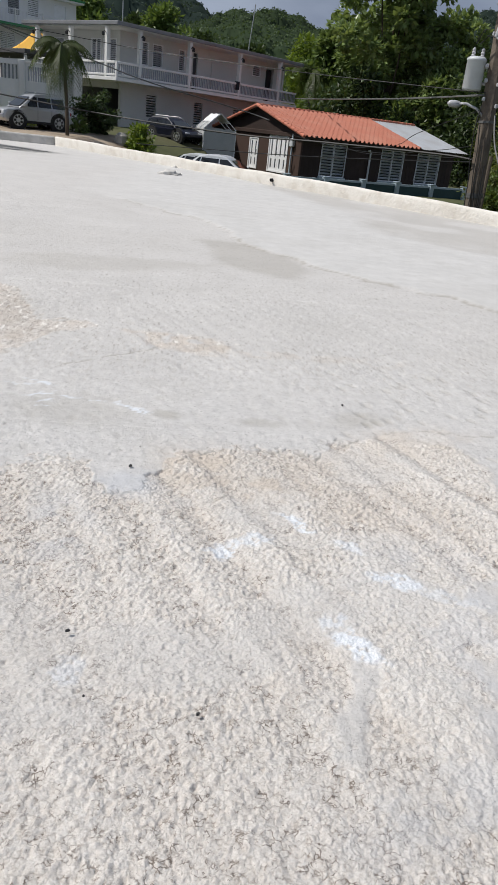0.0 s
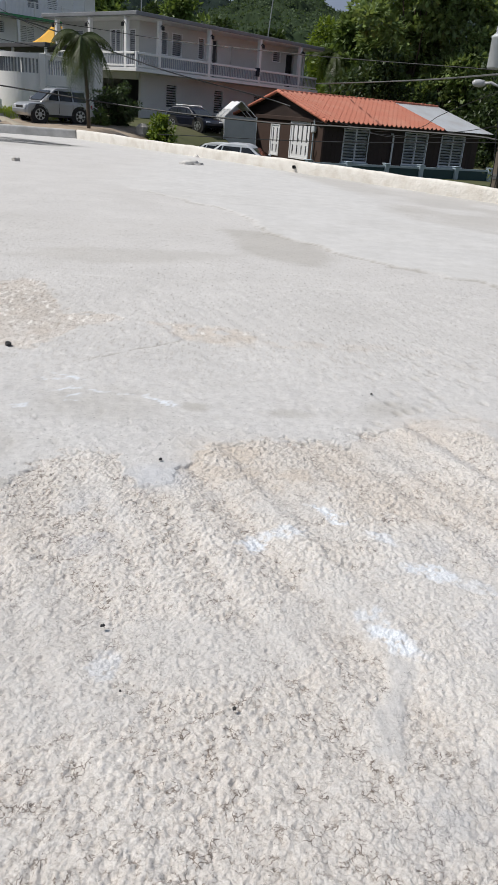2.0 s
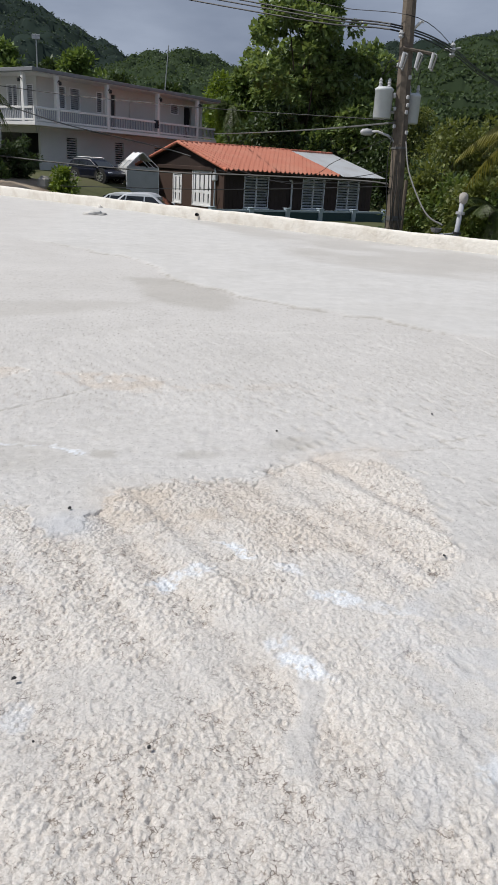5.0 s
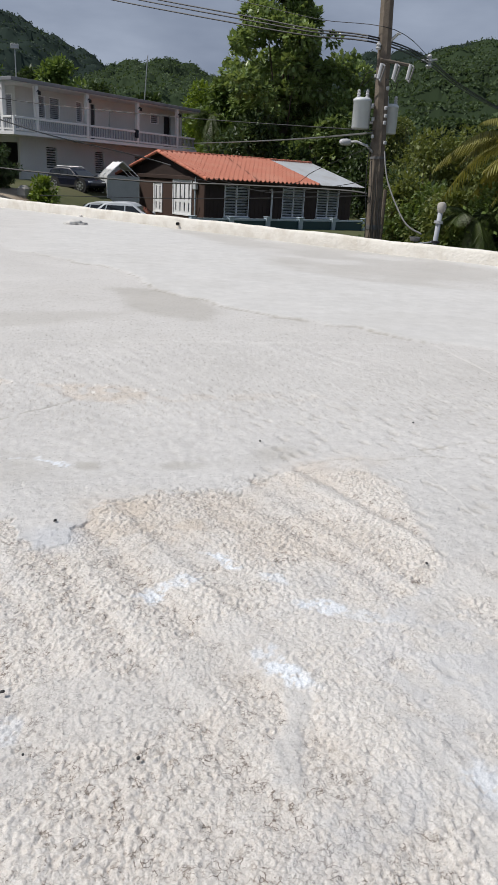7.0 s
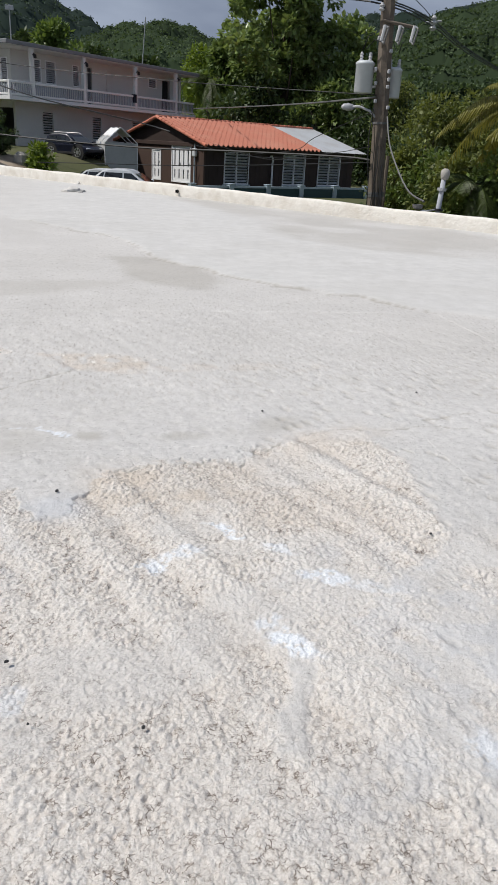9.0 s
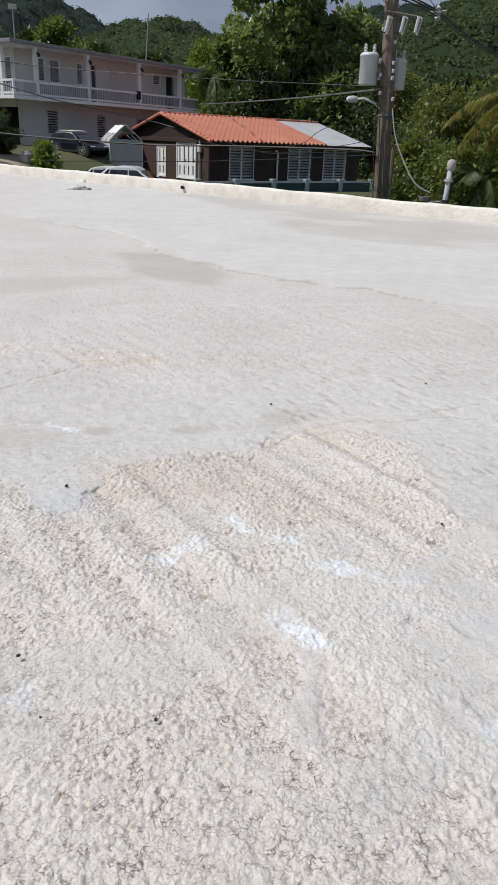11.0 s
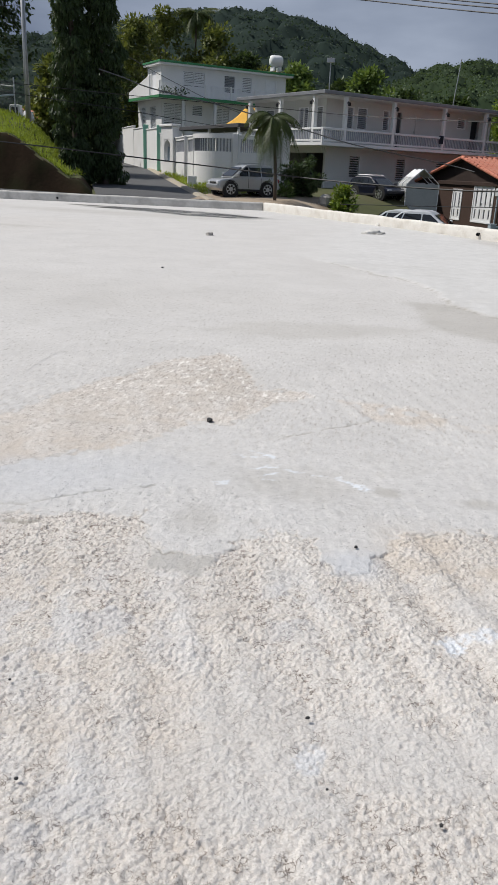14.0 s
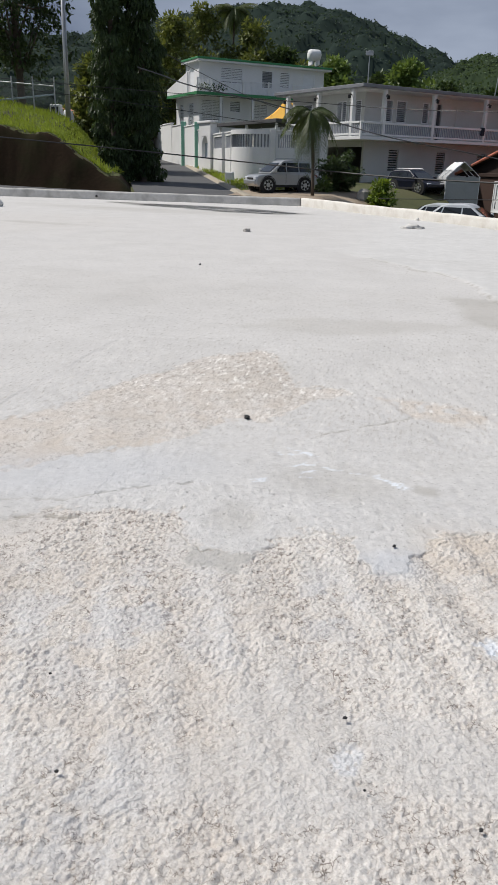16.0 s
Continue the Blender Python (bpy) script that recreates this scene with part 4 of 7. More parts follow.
def clumps(n, rx, ry, z0, z1, seed, rmin=0.8, rmax=1.6, taper=0.6):
    """Centres of foliage clumps filling an uneven crown."""
    r = random.Random(seed)
    out = []
    while len(out) < n:
        t = r.random() ** 0.8
        a = r.random() * 2 * math.pi
        k = math.sqrt(r.random()) * (1 - taper * abs(t * 2 - 0.85) ** 2.0)
        k *= 0.78 + 0.35 * math.sin(3 * a + seed) * math.sin(5 * t + seed * 1.7)
        out.append((rx * k * math.cos(a), ry * k * math.sin(a), z0 + (z1 - z0) * t, r.uniform(rmin, rmax) * (1.1 - 0.35 * t)))
    return out


def limbs(height, base_r, tops, seed):
    """Tapered trunk with limbs towards some clump centres."""
    r = random.Random(seed)
    bm = bmesh.new()
    trunk = [(r.uniform(-.05, .05) * i * height * 0.12, r.uniform(-.05, .05) * i * height * 0.12, height * i / 4) for i in range(5)]
    add_tube(bm, trunk, [base_r * (1.25 - 0.2 * i) for i in range(5)], 9)
    for c in tops:
        i = r.choice((2, 3, 4))
        s = Vector(trunk[i])
        e = Vector(c[:3])
        m = s.lerp(e, 0.5) + Vector((0, 0, -0.08 * (e - s).length))
        add_tube(bm, [s, m, e], [base_r * 0.38, base_r * 0.22, base_r * 0.06], 5)
    return bm


def tree(x, y, height, rx, leaf, label, seed, n=6000, size=0.32, trunk_h=0.35, nc=60, group="", rr=(0.8, 1.6), aspect=0.5, z=None, droop=0.1, taper=0.6, name="tree"):
    z = float(level(np.array(x), np.array(y))) - 0.05 if z is None else z
    t = thing(name, pose(x, y, z), label, "tree", group)
    cl = clumps(nc, rx, rx * 0.9, height * trunk_h, height * 0.94, seed, rr[0], rr[1], taper)
    part("trunk", limbs(height * (trunk_h + 0.25), max(0.10, height * 0.018), cl[:14], seed), M["bark"], t, smooth=True)
    part("crown", leaves("crown", cl, n, 1.0, size, seed, droop, aspect), M[leaf], t)
    return t


def polar(az, d):
    return d * math.sin(radians(az)), d * math.cos(radians(az))


# ---- building parts ----
def wall_bm(x0, x1, z0, z1, y0, y1, holes=(), m=None):
    """A wall with real openings (x0, x1, z0, z1) cut through it."""
    bm = bmesh.new()
    xs = sorted({x0, x1, *[v for h in holes for v in h[:2]]})
    zs = sorted({z0, z1, *[v for h in holes for v in h[2:]]})
    nx, nz = len(xs) - 1, len(zs) - 1
    full = {(i, k) for i in range(nx) for k in range(nz)
            if not any(h[0] < (xs[i] + xs[i + 1]) / 2 < h[1] and h[2] < (zs[k] + zs[k + 1]) / 2 < h[3] for h in holes)}
    made = {}

    def vert(i, k, s):
        if (i, k, s) not in made:
            made[i, k, s] = bm.verts.new((xs[i], y1 if s else y0, zs[k]))
        return made[i, k, s]

    for i, k in full:
        bm.faces.new([vert(i, k, 0), vert(i + 1, k, 0), vert(i + 1, k + 1, 0), vert(i, k + 1, 0)])
        bm.faces.new([vert(i, k + 1, 1), vert(i + 1, k + 1, 1), vert(i + 1, k, 1), vert(i, k, 1)])
        for di, dk, p, q in ((-1, 0, (i, k), (i, k + 1)), (1, 0, (i + 1, k + 1), (i + 1, k)), (0, -1, (i + 1, k), (i, k)), (0, 1, (i, k + 1), (i + 1, k + 1))):
            if (i + di, k + dk) not in full:
                bm.faces.new([vert(*p, 0), vert(*q, 0), vert(*q, 1), vert(*p, 1)])
    if m is not None:
        bmesh.ops.transform(bm, matrix=m, verts=bm.verts)
    return bm


def moved(bm, m):
    if m is not None:
        bmesh.ops.transform(bm, matrix=m, verts=bm.verts)
    return bm


def frame_bm(x0, x1, z0, z1, y0, y1, w=0.06, m=None):
    bm = bmesh.new()
    for a, b, c, d in ((x0, x0 + w, z0, z1), (x1 - w, x1, z0, z1), (x0 + w, x1 - w, z0, z0 + w), (x0 + w, x1 - w, z1 - w, z1)):
        add_box(bm, a, b, y0, y1, c, d)
    return moved(bm, m)


def louvre(parent, x0, x1, z0, z1, y, m=None, leaves_n=1, frame="whitewood", slat="louvre", pitch=0.11, tilt=38, name="window", backing="louvregap"):
    """A jalousie window: frame, leaves of tilted slats, dark backing for the unlit room."""
    w = part(name, frame_bm(x0, x1, z0, z1, y - 0.03, y + 0.10, 0.055, m), M[frame], parent)
    # Dark sheet added for the shade of the room behind the slats.
    part("backing", moved(box(x0 + .05, x1 - .05, y + .10, y + .13, z0 + .05, z1 - .05), m), M[backing], w)
    step = (x1 - x0 - 0.11) / leaves_n
    for k in range(leaves_n):
        a = x0 + 0.055 + k * step
        bm = bmesh.new()
        n = int((z1 - z0 - 0.14) / pitch)
        for i in range(n):
            z = z0 + 0.10 + (i + 0.5) * (z1 - z0 - 0.18) / n
            r = Matrix.Translation((0, y + 0.04, z)) @ Matrix.Rotation(radians(tilt), 4, "X")
            add_box(bm, a + 0.02, a + step - 0.02, -0.006, 0.006, -pitch * 0.42, pitch * 0.42, 0, r)
        part("slats", moved(bm, m), M[slat], w)["kind"] = "stuff"
        if k:
            part("mullion", moved(box(a - 0.03, a + 0.03, y - 0.02, y + 0.07, z0 + .055, z1 - .055), m), M[frame], w)
    return w


def panel_door(parent, x0, x1, z0, z1, y, material, m=None, leaves_n=1, glazed=True):
    d = part("door", frame_bm(x0, x1, z0, z1, y - 0.04, y + 0.10, 0.08, m), M[material], parent)
    step = (x1 - x0 - 0.16) / leaves_n
    for k in range(leaves_n):
        a = x0 + 0.08 + k * step
        holes = []
        if glazed:
            w = step / 2
            for i in range(2):
                h = z1 - z0 - 0.16
                for c, e in ((0.08, 0.26), (0.42, 0.50)):
                    holes.append((a + w * i + w * 0.36, a + w * i + w * 0.64, z0 + 0.08 + h * c, z0 + 0.08 + h * (c + e)))
        leaf = part("leaf", wall_bm(a + .006, a + step - .006, z0 + .02, z1 - .085, y, y + 0.045, holes, m), M[material], d)
        if glazed:
            part("glass", moved(box(a + .03, a + step - .03, y + .05, y + .06, z0 + .05, z1 - .1), m), M["carglass"], leaf)
        part("handle", moved(box(a + step - .10, a + step - .07, y - .05, y, z0 + .95, z0 + 1.07, 0.008), m), M["steel"], leaf)
    return d


def railing(parent, x0, x1, y, z, m=None, h=0.80, style="grey"):
    """Balcony balustrade: kerb, balusters and a broad top rail."""
    r = part("railing", moved(box(x0, x1, y - 0.07, y + 0.09, z + h - 0.12, z + h, 0.015), m), M["white"], parent)
    part("bottom_rail", moved(box(x0, x1, y - 0.05, y + 0.07, z + 0.06, z + 0.16, 0.01), m), M["white"], r)
    bm = bmesh.new()
    n = max(2, int((x1 - x0) / 0.15))
    for i in range(n):
        a = x0 + (i + 0.5) * (x1 - x0) / n
        add_box(bm, a - 0.025, a + 0.025, y - 0.015, y + 0.035, z + 0.16, z + h - 0.12)
    part("balustrade", moved(bm, m), M["baluster"], r)["kind"] = "stuff"
    return r


def lantern(parent, x, y, z, m=None):
    bm = tube([(x, y, z), (x, y - 0.12, z + 0.10), (x, y - 0.20, z + 0.02)], 0.025, 6)
    add_box(bm, x - 0.07, x + 0.07, y - 0.27, y - 0.13, z - 0.16, z + 0.04, 0.02)
    part("wall_lamp", moved(bm, m), M["cable"], parent, "small black wall lantern")


LEFT = lambda x, y: Matrix.Translation((x, y, 0)) @ Matrix.Rotation(radians(-90), 4, "Z")  # wall facing local -x


# ---- two-storey balcony house ----
def balcony_house():
    t = thing("house", pose(-3.70, 45.85, 0, 0, 0, 45.4), "two-storey cream concrete house with wraparound balcony and flat grey roof", "house")
    g, f, r = -0.6, 3.25, 5.74
    up = [(3.05, 3.65, 4.18, 5.42), (3.95, 4.80, 4.18, 5.42), (6.15, 6.72, 4.22, 5.42), (7.45, 7.85, 3.30, 5.40), (8.20, 9.30, 3.28, 5.42), (13.35, 14.25, 4.75, 5.42), (14.85, 15.72, 3.28, 5.36)]
    low = [(3.55, 4.48, 1.35, 2.66), (7.75, 8.64, 1.22, 2.62), (11.64, 12.68, 1.30, 2.62)]
    part("upper_wall", wall_bm(1.4, 17.0, f, r, 1.4, 1.58, up), M["cream"], t)
    part("lower_wall", wall_bm(1.55, 17.0, g, 3.07, 1.4, 1.58, low), M["cream"], t)
    m = LEFT(1.4, 1.58)
    side = [(-2.4, -1.46, 3.90, 5.32), (-1.30, -0.10, 3.90, 5.32), (-5.9, -4.9, 4.0, 5.3)]
    part("side_wall", wall_bm(-7.1, 0, f, r, 0, 0.18, side, m), M["cream"], t)
    part("back_wall", box(1.4, 17.0, 8.5, 8.68, g, r), M["cream"], t)
    part("end_wall", box(16.82, 17.0, 1.58, 8.5, g, r), M["cream"], t)
    # Inner wall coloured dark in place of the shade inside the carport.
    part("carport_wall", box(6.0, 6.18, 1.58, 8.5, g, 3.07), M["roof_and_shade"], t, "carport inner wall, coloured dark to stand for shade")
    part("carport_beam", box(1.4, 1.6, 1.58, 8.5, 2.72, 3.07), M["cream"], t)
    part("carport_pillar", box(1.4, 1.70, 8.1, 8.5, g, 2.72, 0.01), M["cream"], t)
    part("floor_slab", box(0.0, 17.0, 0.0, 8.7, 3.07, 3.25, 0.01), M["white"], t, "white-edged balcony slab")
    bm = box(-0.08, 17.25, -0.08, 8.75, 5.80, 6.0, 0.02)
    roof = part("roof", bm, M["greyroof"], t, "flat concrete roof with grey-coated edge")
    part("soffit", box(0.0, 17.15, 0.0, 8.65, r, 5.80), M["cream"], roof)
    for a, b, c, d in up[:3]:
        louvre(t, a, b, c, d, 1.42, slat="baluster")
    louvre(t, *up[5], 1.42, slat="baluster")
    # A dark panel fills this doorway in place of its unlit interior.
    part("door", box(7.47, 7.83, 1.50, 1.55, 3.3, 5.38), M["louvregap"], t, "dark panel in place of a doorway's unlit interior")
    panel_door(t, *up[4], 1.44, "cream", glazed=False)
    # Dark sheet set behind the opening for the shade of the room.
    part("door", box(14.87, 15.70, 1.62, 1.66, 3.3, 5.34), M["dark"], t, "dark panel in place of a doorway's unlit interior")
    for a, b, c, d in low:
        louvre(t, a, b, c, d, 1.42, slat="whitewood", frame="cream", pitch=0.135, tilt=62)
    for k, (a, b, c, d) in enumerate(side[:2]):
        louvre(t, a, b, c, d, 0.02, m, leaves_n=2, slat="baluster")
    louvre(t, *side[2], 0.02, m, slat="baluster")
    for x in (1.78, 5.81, 10.5, 14.75):
        part("column", box(x - 0.11, x + 0.11, 0.02, 0.24, f, r, 0.01), M["white"], t)
        lantern(t, x, 0.03, r - 0.32)
    ms = LEFT(0.0, 0.0)
    for y in (0.98, 4.2, 7.4):
        part("column", box(0.02, 0.24, y - 0.11, y + 0.11, f, r, 0.01), M["white"], t)
        lantern(t, -y, 0.03, r - 0.32, ms)
    part("column", box(0.02, 0.16, 0.02, 0.16, f, 4.05, 0.01), M["white"], t)
    for a, b in ((0.16, 1.67), (1.89, 5.70), (5.92, 10.39), (10.61, 14.64), (14.86, 16.8)):
        railing(t, a, b, 0.06, f)
    for a, b in ((-0.87, -0.16), (-4.09, -1.09), (-7.29, -4.31)):
        railing(t, a, b, 0.06, f, ms)
    part("drain_pipe", tube([(16.7, 1.3, g), (16.7, 1.3, r)], 0.05, 8), M["white"], t)
    part("blanket", box(10.15, 10.45, -0.07, 0.16, 3.62, 4.12, 0.03), M["navy"], t, "dark blue cloth hung over the rail")
    return t


# ---- timber house with tiled roof ----
def tiled_slope(x0, x1, y0, y1, z0, z1, pitch=0.33, course=0.40, high=0.085):
    """Roof slope from the eave (y0, z0) to the ridge (y1, z1) in rolled tiles."""
    nx = int((x1 - x0) / pitch * 6) + 1
    length = math.hypot(y1 - y0, z1 - z0)
    nc = int(length / course)
    t = np.sort(np.concatenate([np.arange(nc) / nc, (np.arange(nc) + 0.985) / nc]))
    xs = np.linspace(x0, x1, nx)
    X, T = np.meshgrid(xs, t)
    ph = (X - x0) / pitch * 2 * math.pi
    w = np.maximum(np.sin(ph), -0.35) * high
    lift = (1 - (T * nc - np.floor(T * nc + 1e-6))) * 0.014
    j = (hash2(np.floor((X - x0) / pitch), np.floor(T * nc + 1e-6), 3) - 0.5) * 0.008
    return mesh_np("roof_tiles", np.stack([X, y0 + (y1 - y0) * T, z0 + (z1 - z0) * T + w + lift + j], -1).reshape(-1, 3), grid_faces(nx, len(t)), smooth=False)


def timber_house():
    t = thing("house", pose(6.57, 41.5, 0, 0, 0, 26.7), "dark brown timber house with terracotta and zinc gable roof", "house")
    g, e, rz, W, L = -1.25, 1.28, 2.62, 10.0, 12.2
    wins = [(1.65, 3.41, -0.66, 1.07), (5.98, 7.78, -0.66, 1.07), (8.84, 10.76, -0.66, 1.07)]
    side = part("side_wall", wall_bm(0.3, 11.9, g, 1.30, 0.62, 0.76, wins), M["brownwood"], t)
    x = 0.3
    while x < 11.88:
        nxt = min(x + 0.30, 11.9)
        blocked = [w for w in wins if w[0] - 0.02 < (x + nxt) / 2 < w[1] + 0.02]
        if not blocked:
            part("plank", box(x + .006, nxt - .006, 0.595, 0.62, g, 1.28), M["brownwood"], side)
        x = nxt
    for w in wins:
        louvre(t, *w, 0.60, leaves_n=2, pitch=0.155, tilt=50, slat="louvre", backing="louvregap")
        part("sill", box(w[0] - .06, w[1] + .06, 0.50, 0.62, w[2] - .07, w[2]), M["fencepost"], t)
    m = LEFT(0.3, 0.62)
    # gable end: -s runs away from the near corner
    doors = [(-3.20, -1.25, -0.75, 1.28), (-5.35, -4.35, -0.75, 0.98)]
    part("front_wall", wall_bm(-7.4, 0.0, g, 1.42, 0.0, 0.14, doors, m), M["tan"], t)
    bm = bmesh.new()
    v = [bm.verts.new(p) for p in ((0.3, 0.62, 1.42), (0.3, 9.4, 1.42), (0.3, 5.0, rz - 0.08), (0.44, 0.62, 1.42), (0.44, 9.4, 1.42), (0.44, 5.0, rz - 0.08))]
    for q in ((0, 2, 1), (3, 4, 5), (0, 3, 5, 2), (2, 5, 4, 1), (1, 4, 3, 0)):
        bm.faces.new([v[i] for i in q])
    part("gable_wall", bm, M["brownwood"], t)
    part("header_beam", moved(box(-9.3, -0.0, -0.10, 0.0, 1.20, 1.40, 0.01), m), M["brownwood"], t)
    panel_door(t, *doors[0], 0.0, "whitewood", m, 2)
    panel_door(t, *doors[1], 0.0, "whitewood", m, 1)
    part("corner_post", box(0.22, 0.34, 0.55, 0.67, g, 1.30, 0.01), M["tan"], t)
    part("far_wall", box(11.78, 11.92, 0.76, 8.0, g, 1.3), M["brownwood"], t)
    part("rear_wall", box(0.3, 11.9, 8.0, 8.14, g, 1.3), M["brownwood"], t)
    for px in (0.35, 4.0, 8.0, 11.8):
        part("porch_post", box(px, px + 0.12, 9.3, 9.42, g, 1.34, 0.01), M["brownwood"], t)
    met = part("meter_box", moved(box(-0.95, -0.62, -0.20, 0.0, 0.70, 1.12, 0.04), m), M["tank"], t, "grey electricity meter on a conduit")
    part("conduit", moved(tube([(-0.78, -0.10, g), (-0.78, -0.10, 0.70)], 0.045, 8), m), M["fencepost"], met)
    part("conduit", moved(tube([(-0.78, -0.10, 1.12), (-0.78, -0.10, 1.36)], 0.04, 8), m), M["fencepost"], met)
    part("vent_pipe", tube([(5.10, 0.52, g), (5.10, 0.52, 0.80), (5.02, 0.50, 0.92), (4.88, 0.46, 0.90)], 0.055, 8), M["whitewood"], t, "white waste pipe with an elbow")
    # roof
    deck_bm = bmesh.new()
    for y0, y1 in ((0.0, 5.0), (10.0, 5.0)):
        q = [deck_bm.verts.new(p) for p in ((0, y0, e - .07), (L, y0, e - .07), (L, y1, rz - .07), (0, y1, rz - .07), (0, y0, e), (L, y0, e), (L, y1, rz), (0, y1, rz))]
        for k in ((0, 1, 2, 3), (7, 6, 5, 4), (0, 4, 5, 1), (2, 6, 7, 3), (1, 5, 6, 2), (3, 7, 4, 0)):
            deck_bm.faces.new([q[i] for i in k])
    bmesh.ops.recalc_face_normals(deck_bm, faces=deck_bm.faces)
    roof = part("roof", deck_bm, M["brownwood"], t)
    part("tiles", tiled_slope(-0.05, 8.4, -0.12, 4.98, e + 0.03, rz + 0.05), M["tile"], roof, "terracotta rolled tiles")
    part("tiles", tiled_slope(-0.05, L, 10.12, 5.02, e + 0.03, rz + 0.05), M["tile"], roof, "terracotta rolled tiles")
    nx = 120
    xs = np.linspace(8.42, L + 0.15, nx)
    X, T = np.meshgrid(xs, np.linspace(0, 1, 3))
    part("zinc_sheet", mesh_np("zinc_sheet", np.stack([X, -0.15 + 5.1 * T, e + 0.02 + (rz + 0.02 - e) * T + 0.012 * np.sin(X * 2 * math.pi / 0.2)], -1).reshape(-1, 3), grid_faces(nx, 3)), M["tinroof"], roof, "weathered zinc sheeting")
    bm = bmesh.new()
    n = 34
    for i in range(n):
        a = -0.05 + i * (L + 0.05) / n
        add_tube(bm, [(a, 5.0, rz + 0.07), (a + (L + 0.05) / n + 0.03, 5.0, rz + 0.055)], [0.10, 0.085], 8)
    part("ridge_tiles", bm, M["tile"], roof)
    for y0 in (0.0, 10.0):
        bm = bmesh.new()
        n = 15
        for i in range(n):
            f0, f1 = i / n, (i + 1) / n + 0.006
            add_tube(bm, [(-0.03, y0 + (5.0 - y0) * f0, e + 0.03 + (rz + .04 - e) * f0), (-0.03, y0 + (5.0 - y0) * f1, e + 0.015 + (rz + .04 - e) * f1)], [0.10, 0.085], 8)
        part("verge_tiles", bm, M["tile"], roof)
    return t


def panel_fence():
    t = thing("fence", pose(6.57, 41.5, 0, 0, 0, 26.7), "teal panel fence with pale blue-grey concrete posts", "fence")
    xs = [-2.9, -0.5, 1.96, 4.33, 6.9, 9.5]
    for x in xs:
        p = part("post", box(x - 0.14, x + 0.14, -3.03, -2.77, -2.0, -0.46, 0.015), M["fencepost"], t)
        part("cap", box(x - 0.17, x + 0.17, -3.06, -2.74, -0.46, -0.42, 0.01), M["fencepost"], p)
    for a, b in zip(xs, xs[1:]):
        p = part("panel", box(a + .14, b - .14, -2.93, -2.87, -2.0, -0.63), M["teal"], t)
        part("top_rail", box(a + .14, b - .14, -2.95, -2.85, -0.63, -0.53), M["fencepost"], p)
    return t


# ---- white house with green trim on the rise ----
def green_house():
    t = thing("house", pose(-18.8, 64.3, 0, 0, 0, 39.7), "white two-storey concrete house with green roof edge and balcony", "house")
    g, f, r = 2.2, 7.05, 9.42
    up = [(2.1, 4.16, 7.95, 9.12), (5.97, 7.07, 7.75, 9.12), (7.75, 8.75, 7.9, 9.12), (10.13, 11.3, 7.10, 9.12)]
    low = [(0.3, 2.4, 5.0, 6.6), (2.95, 4.0, 5.75, 6.6), (5.2, 6.6, 4.7, 6.5)]
    part("upper_wall", wall_bm(0.15, 12.25, f, r, 0, 0.18, up), M["white"], t)
    part("lower_wall", wall_bm(0.15, 12.25, g, 6.85, 0, 0.18, low), M["white"], t)
    m = LEFT(0.15, 0.18)
    part("side_wall", wall_bm(-2.5, 0, f, r, 0, 0.18, [(-1.9, -0.9, 7.1, 9.0)], m), M["white"], t)
    part("side_wall", wall_bm(-5.0, 0, g, 6.85, 0, 0.18, [(-2.2, -1.0, 4.6, 6.4), (-4.2, -3.2, 4.6, 6.4)], m), M["white"], t)
    part("end_wall", box(12.07, 12.25, 0.18, 5.18, g, 6.85), M["white"], t)
    part("end_wall", box(12.07, 12.25, 0.18, 2.68, f, r), M["white"], t)
    part("rear_wall", box(0.15, 12.25, 5.0, 5.18, g, 6.85), M["white"], t)
    part("rear_wall", box(0.15, 12.25, 2.68, 2.86, f, r), M["white"], t)
    part("side_door", moved(box(-1.88, -0.92, 0.06, 0.1, 7.12, 8.98), m), M["whitewood"], t)
    for a, b in ((-2.2, -1.0), (-4.2, -3.2)):
        louvre(t, a, b, 4.6, 6.4, 0.02, m)
    roof = part("roof", box(-0.15, 12.75, -0.45, 3.1, r, 9.56), M["white"], t)
    part("roof_edge", box(-0.20, 12.80, -0.50, 3.15, 9.56, 9.72, 0.015), M["green"], roof, "green-painted roof edge")
    sl = part("balcony_slab", box(-0.60, 12.3, -1.30, 5.3, 6.88, 7.05), M["white"], t)
    part("slab_edge", box(-0.67, 12.35, -1.36, -1.30, 6.84, 7.07), M["green"], sl, "green-painted slab edge")
    part("slab_edge", box(-0.67, -0.60, -1.30, 5.3, 6.84, 7.07), M["green"], sl, "green-painted slab edge")
    for w in up[:1] + up[2:3]:
        louvre(t, *w, 0.02, leaves_n=2 if w[1] - w[0] > 1.5 else 1, slat="whitewood", pitch=0.12, tilt=20)
    louvre(t, *up[1], 0.02, slat="baluster", pitch=0.12)
    panel_door(t, *up[3], 0.02, "whitewood", glazed=False)
    louvre(t, *low[0], 0.02, leaves_n=2, slat="whitewood", pitch=0.12, tilt=20)
    louvre(t, *low[1], 0.02, slat="louvre", pitch=0.12, tilt=30)
    louvre(t, *low[2], 0.02, leaves_n=2, slat="whitewood", pitch=0.12, tilt=20)
    rail = part("railing", box(-0.58, 10.6, -1.27, -1.22, 8.02, 8.07), M["whitewood"], t)
    bm = bmesh.new()
    for i in range(100):
        x = -0.55 + i * 11.1 / 99
        add_box(bm, x - 0.012, x + 0.012, -1.26, -1.235, 7.05, 8.02)
    part("rail_infill", bm, M["whitewood"], rail)["kind"] = "stuff"
